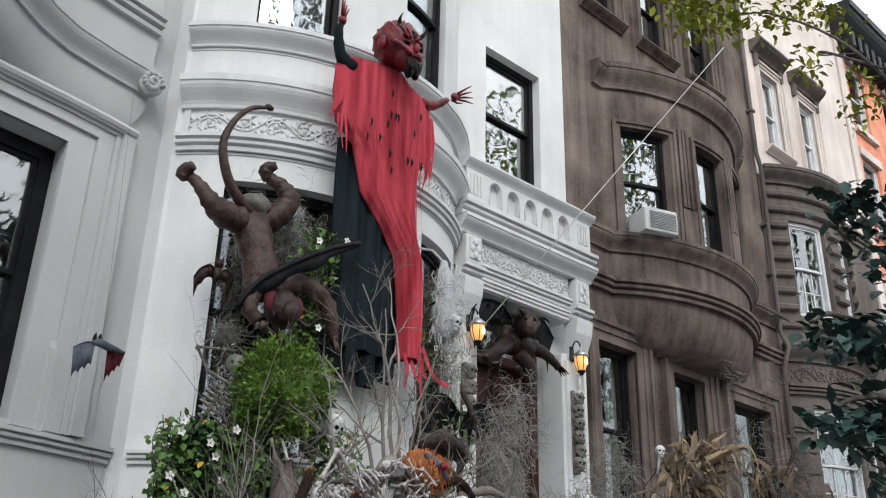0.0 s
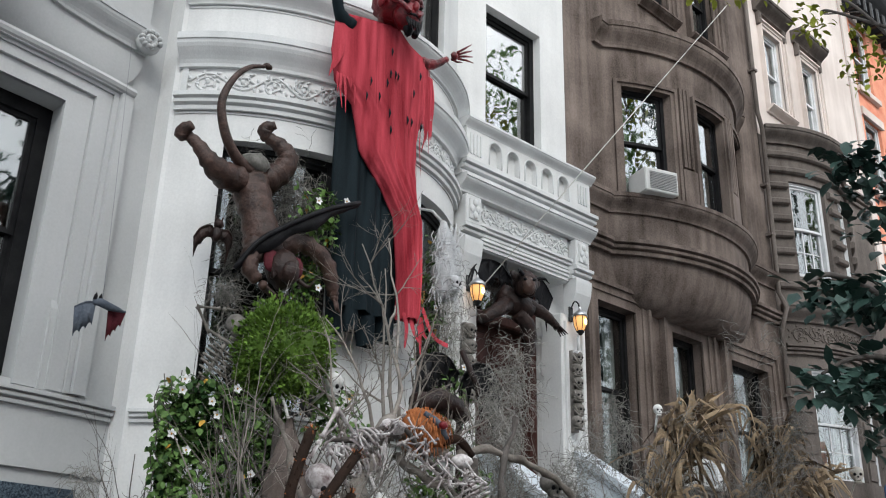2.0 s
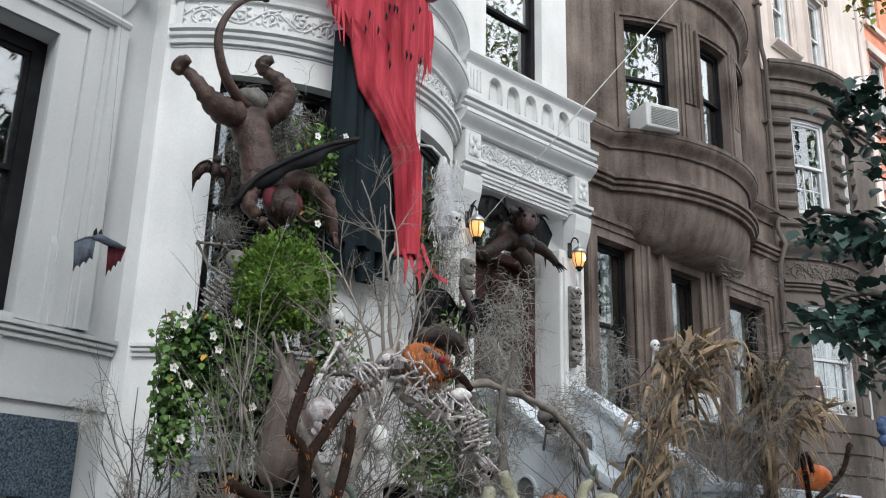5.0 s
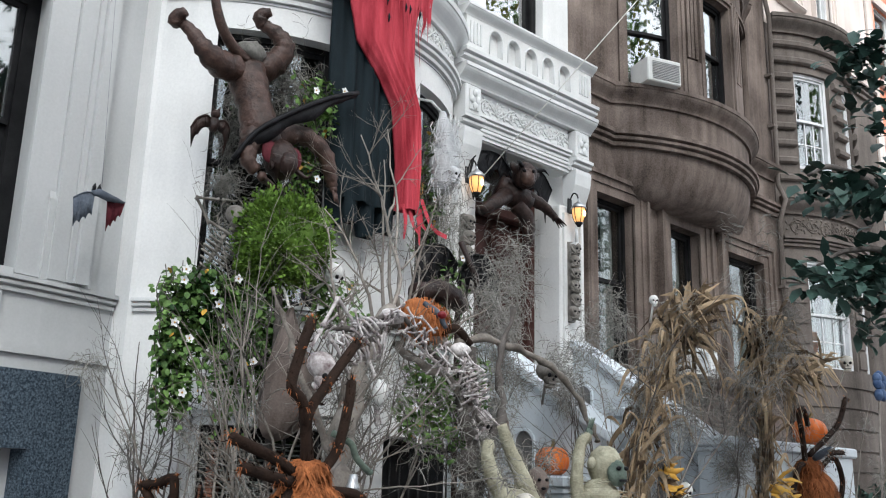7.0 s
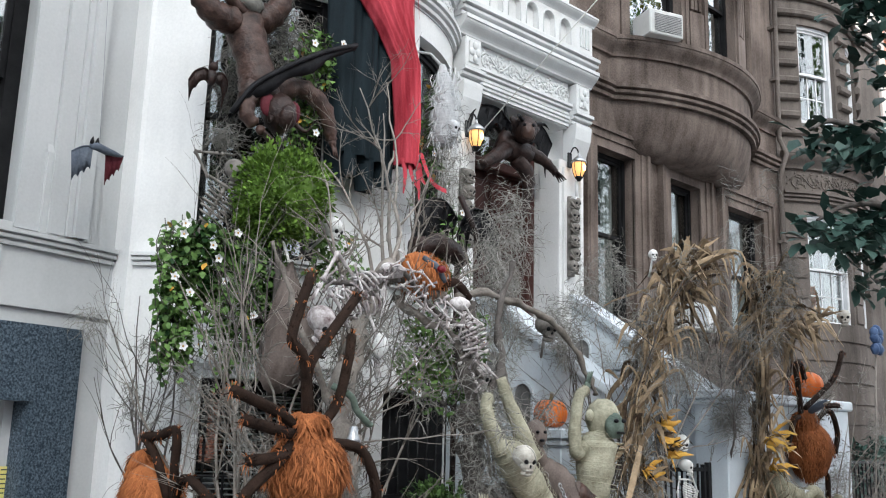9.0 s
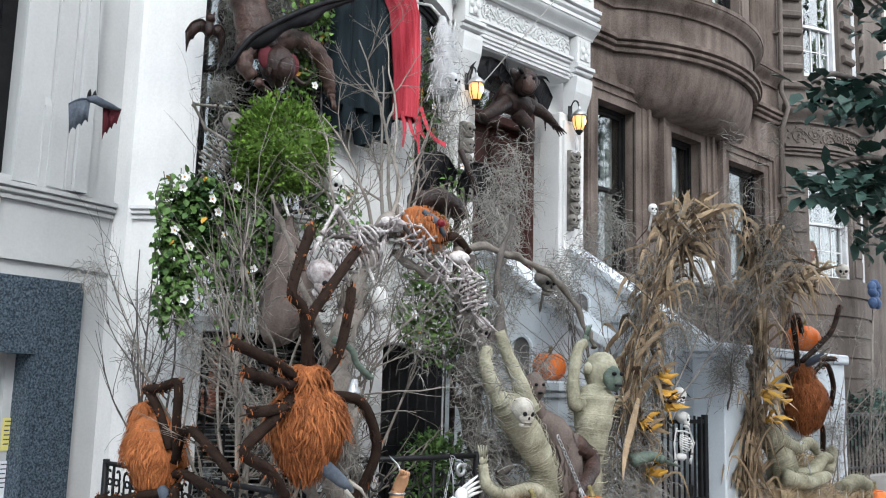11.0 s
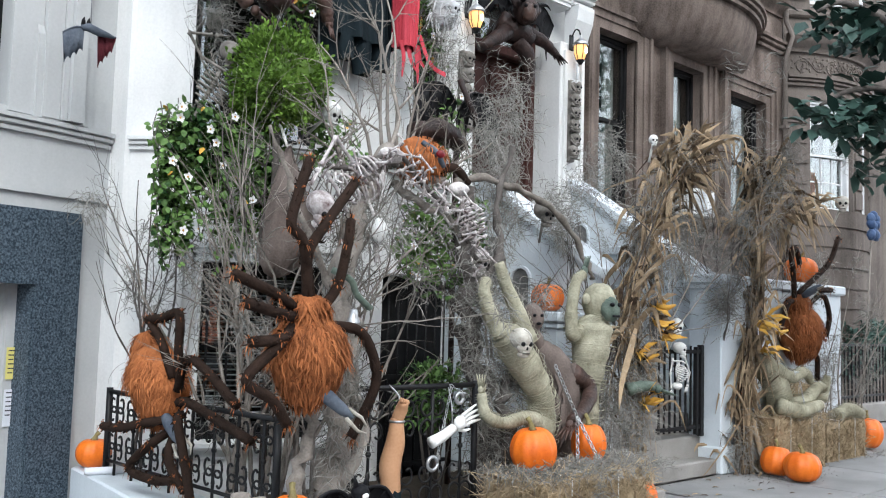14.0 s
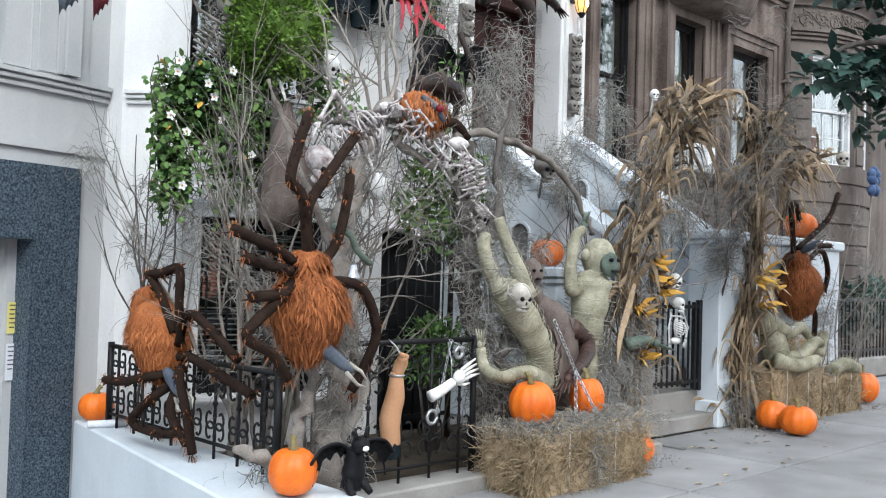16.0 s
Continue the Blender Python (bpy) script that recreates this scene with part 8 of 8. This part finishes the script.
# black toy bat on the low wall
m = Mesh()
winged(m, (3.36, 4.20, 0.46), 0.30, 0.15, 0, 0.7)
limb(m, [(3.36, 4.22, 0.27), (3.36, 4.20, 0.38), (3.35, 4.18, 0.50)], [0.06, 0.07, 0.05], 0, 10)
m.blob((3.34, 4.12, 0.53), (0.05, 0.06, 0.05), 10, 8, 0.1, 5)
m.blob((3.335, 4.065, 0.52), (0.024, 0.012, 0.016), 8, 5, 0, 1, None, 1)
for s in (-1, 1):
    m.tube([(3.34 + s * .03, 4.12, 0.57), (3.34 + s * .045, 4.12, 0.63)], [0.016, 0.003], 5)
    limb(m, [(3.36 + s * .03, 4.2, 0.33), (3.36 + s * .06, 4.16, 0.28), (3.36 + s * .06, 4.12, 0.256)], [0.03, 0.025, 0.02], 0, 7)
solid("bat_decoration", m, [BLACKRUBBER, WHITEBONE], "black rubber bat with spread wings on the low wall", "bat")

# severed limbs, cuffs and chains on the railing
m = Mesh()
limb(m, [(4.02, 4.64, 0.36), (4.00, 4.64, 0.55), (4.03, 4.63, 0.70), (4.04, 4.63, 0.86)], [0.062, 0.072, 0.065, 0.042], 0, 12, 5, 0.0)
limb(m, [(4.04, 4.63, 0.85), (4.05, 4.60, 0.92), (4.03, 4.56, 0.97)], [0.042, 0.045, 0.030], 0, 10, 4, 0.0)
for k in range(4):
    m.blob((4.00 + 0.02 * k, 4.55, 0.985 - 0.006 * k), (0.011, 0.014, 0.018), 7, 5)
m.lathe([(0.05, -0.008), (0.056, 0.0), (0.05, 0.008)], (4.04, 4.63, 0.84), 14, None, 1)
drape(m, [(0.40, 3.95, 4.09), (0.36, 3.94, 4.10), (0.31, 3.96, 4.08)], 4.67, 0.10, 3, random.Random(1), 2, 20, 0.01)
m.tube(spline([(4.04, 4.60, 0.88), (4.06, 4.64, 1.0), (4.04, 4.72, 1.07)]), 0.006, 5, 1)
solid("leg_prop", m, [FLESH, METAL, BLACKCLOTH], "tan plastic prop leg hooked upside down on the railing", "decoration")
m = Mesh()
limb(m, [(4.34, 4.62, 0.68), (4.44, 4.61, 0.72), (4.54, 4.61, 0.77)], [0.042, 0.038, 0.032], 0, 11, 4, 0.0)
hand(m, (4.53, 4.61, 0.77), (4.78, 4.60, 0.88), 0.052, 0, 0.3, (0, 1, 0))
m.tube([(4.53, 4.61, 0.80), (4.56, 4.65, 0.92), (4.57, 4.70, 1.04)], 0.005, 5, 1)
solid("hand_prop", m, [WHITEBONE, METAL], "white plastic prop hand chained to the railing", "decoration")


def cuff(c, r, hang, label):
    m = Mesh()
    m.tube([(c[0] + r * math.cos(a * .45), c[1], c[2] + r * math.sin(a * .45)) for a in range(15)], 0.013, 8)
    m.box((c[0] + r * .7, c[1] - 0.012, c[2] + r * .5), (c[0] + r * 1.5, c[1] + 0.012, c[2] + r * 1.2), 0.005)
    a, b = Vector(c) + Vector((r, 0, r)), Vector(hang)
    n = max(3, int((b - a).length / 0.028))
    for k in range(n):
        p = a + (b - a) * (k + .5) / n
        d = (b - a).normalized() * 0.017
        s = (Vector((0, 1, 0)) if k % 2 else d.cross(Vector((0, 1, 0)))).normalized() * 0.009
        m.tube([p - d, p - d * .5 + s, p + d * .5 + s, p + d, p + d * .5 - s, p - d * .5 - s, p - d], 0.0035, 4)
    solid("handcuff", m, METAL, label, "handcuffs")


cuff((4.36, 4.62, 0.54), 0.045, (4.60, 4.70, 1.04), "steel handcuff dangling on a chain")
cuff((4.60, 4.62, 0.97), 0.035, (4.58, 4.70, 1.06), "steel handcuff locked to the railing")
cuff((9.78, 4.66, 1.02), 0.04, (9.9, 4.62, 0.72), "steel handcuff on the bandaged figure")
m = Mesh()
for a, b in (((5.42, 4.44, 1.2), (5.72, 4.46, 0.80)), ((5.72, 4.46, 0.80), (5.78, 4.30, 0.50)), ((5.72, 4.46, 0.80), (5.66, 4.40, 0.45))):
    a, b = Vector(a), Vector(b)
    n = int((b - a).length / 0.036)
    for k in range(n):
        p = a + (b - a) * (k + .5) / n
        d = (b - a).normalized() * 0.024
        s = (Vector((0, 1, 0)) if k % 2 else d.cross(Vector((0, 1, 0)))).normalized() * 0.013
        m.tube([p - d, p - d * .5 + s, p + d * .5 + s, p + d, p + d * .5 - s, p - d * .5 - s, p - d], 0.005, 5)
solid("chain", m, METAL, "steel chain hanging over the pumpkin", "chain")
m = Mesh().tube(spline([(3.46, 4.62, 1.80), (3.58, 4.58, 1.74), (3.64, 4.6, 1.66), (3.74, 4.6, 1.58)]), [0.022] * 13, 8)
m.blob((3.75, 4.6, 1.575), (0.03, 0.022, 0.02), 8, 6)
m.tube([(3.50, 4.62, 1.78), (3.62, 4.74, 1.72)], 0.012, 6)
solid("toy_snake", m, GREENRUB, "green rubber snake on the tree trunk", "snake")
m = Mesh().lathe([(0.05, 0), (0.05, 0.02), (0.035, 0.05), (0.03, 0.10)], (3.70, 4.70, 1.46), 12)
m.box((3.66, 4.70, 1.44), (3.72, 4.80, 1.47), 0.004)
solid("birdhouse_cap", m, METAL, "small grey metal cup fixed to the trunk", "cup")
# rolled newspaper
m = Mesh().lathe([(0.028, -0.15), (0.03, 0), (0.028, 0.15)], (3.16, 7.02, 0.281), 12, Matrix.Rotation(math.pi / 2, 3, "Y") @ Matrix.Rotation(0.3, 3, "X"))
m.tube([(3.16 + 0.03 * math.cos(a), 7.02, 0.281 + 0.031 * math.sin(a)) for a in range(8)], 0.004, 4, 1)
solid("newspaper", m, [PAPER, REDSKIN], "rolled newspaper lying on the low wall", "newspaper")
# moulded green claw hand on the stalks
m = Mesh()
limb(m, [(6.86, 4.80, 0.95), (7.0, 4.72, 0.98), (7.08, 4.68, 0.98)], [0.06, 0.05, 0.04], 0)
hand(m, (7.06, 4.68, 0.98), (7.30, 4.62, 0.90), 0.04, 0, 0.6)
solid("hand_prop", m, GREENRUB, "grey green clawed prop hand reaching from the stalks", "decoration")
# blue decoration beyond the stalks
m = Mesh()
for k in range(9):
    m.blob((12.95 + 0.08 * (k % 3), 5.1, 2.85 + 0.11 * (k // 3) + 0.04 * (k % 2)), (0.07, 0.06, 0.08), 9, 6, 0.2, 4)
m.tube([(13.02, 5.12, 2.85), (13.0, 5.2, 1.4), (13.0, 5.3, 0.0)], 0.012, 6, 1)
solid("blue_decoration", m, [BLUEDECO, BARK], "cluster of dull blue plastic shapes on a stick", "decoration")
# far railing
t = thing("railing", (16.5, 6.45, 0), "plain black iron railing on a stone kerb further on", "railing")
part("kerb_stone", Mesh().box((13.2, 6.35, 0), (22, 6.6, 0.33), 0.02), STEPST, t)
for z in (0.45, 1.30):
    part("rail", Mesh().box((13.2, 6.44, z - 0.02), (22, 6.48, z + 0.02), 0.004), IRON, t)
for k in range(60):
    x = 13.25 + k * 0.145
    part("baluster", Mesh().box((x, 6.45, 0.33), (x + 0.022, 6.472, 1.30)), IRON, t)
# garden soil in the yard
m = Mesh().box((3.36, 4.86, -0.02), (7.15, 6.55, 0.05), 0.01)
solid("planting_bed", m, SOIL, "dark soil bed behind the railing", "soil", kind="structure")
# pavement slabs
side = thing("pavement", (5, 2, -0.02), "pale grey concrete pavement of large slabs", "pavement", kind="structure")
for i in range(26):
    for j in range(4):
        x, y = -3 + i * 1.5, -0.88 + j * 1.5
        if y < 4 and not (x < 3 and y > 3.0):
            y1 = min(y + 1.476, 5.03 if x > 7 else 4.54)
            if x + 1.488 > 3.0 and y < 4.4:
                part("slab", Mesh().box((x, y, -0.02), (x + 1.476, y1, 0.0), 0.006), CONCRETE, side)
rng = random.Random(77)
for k in range(26):
    p = Vector((rng.uniform(6.2, 9.0), rng.uniform(3.6, 4.9), 0.006))
    m = Mesh().leaf(p, (rng.uniform(-1, 1), rng.uniform(-1, 1), 0.08), (0, 0, 1), rng.uniform(0.05, 0.09), rng.uniform(0.03, 0.05))
    solid("fallen_leaf", m, HUSK, "dry brown leaf on the pavement", "leaf", "fallen leaves")
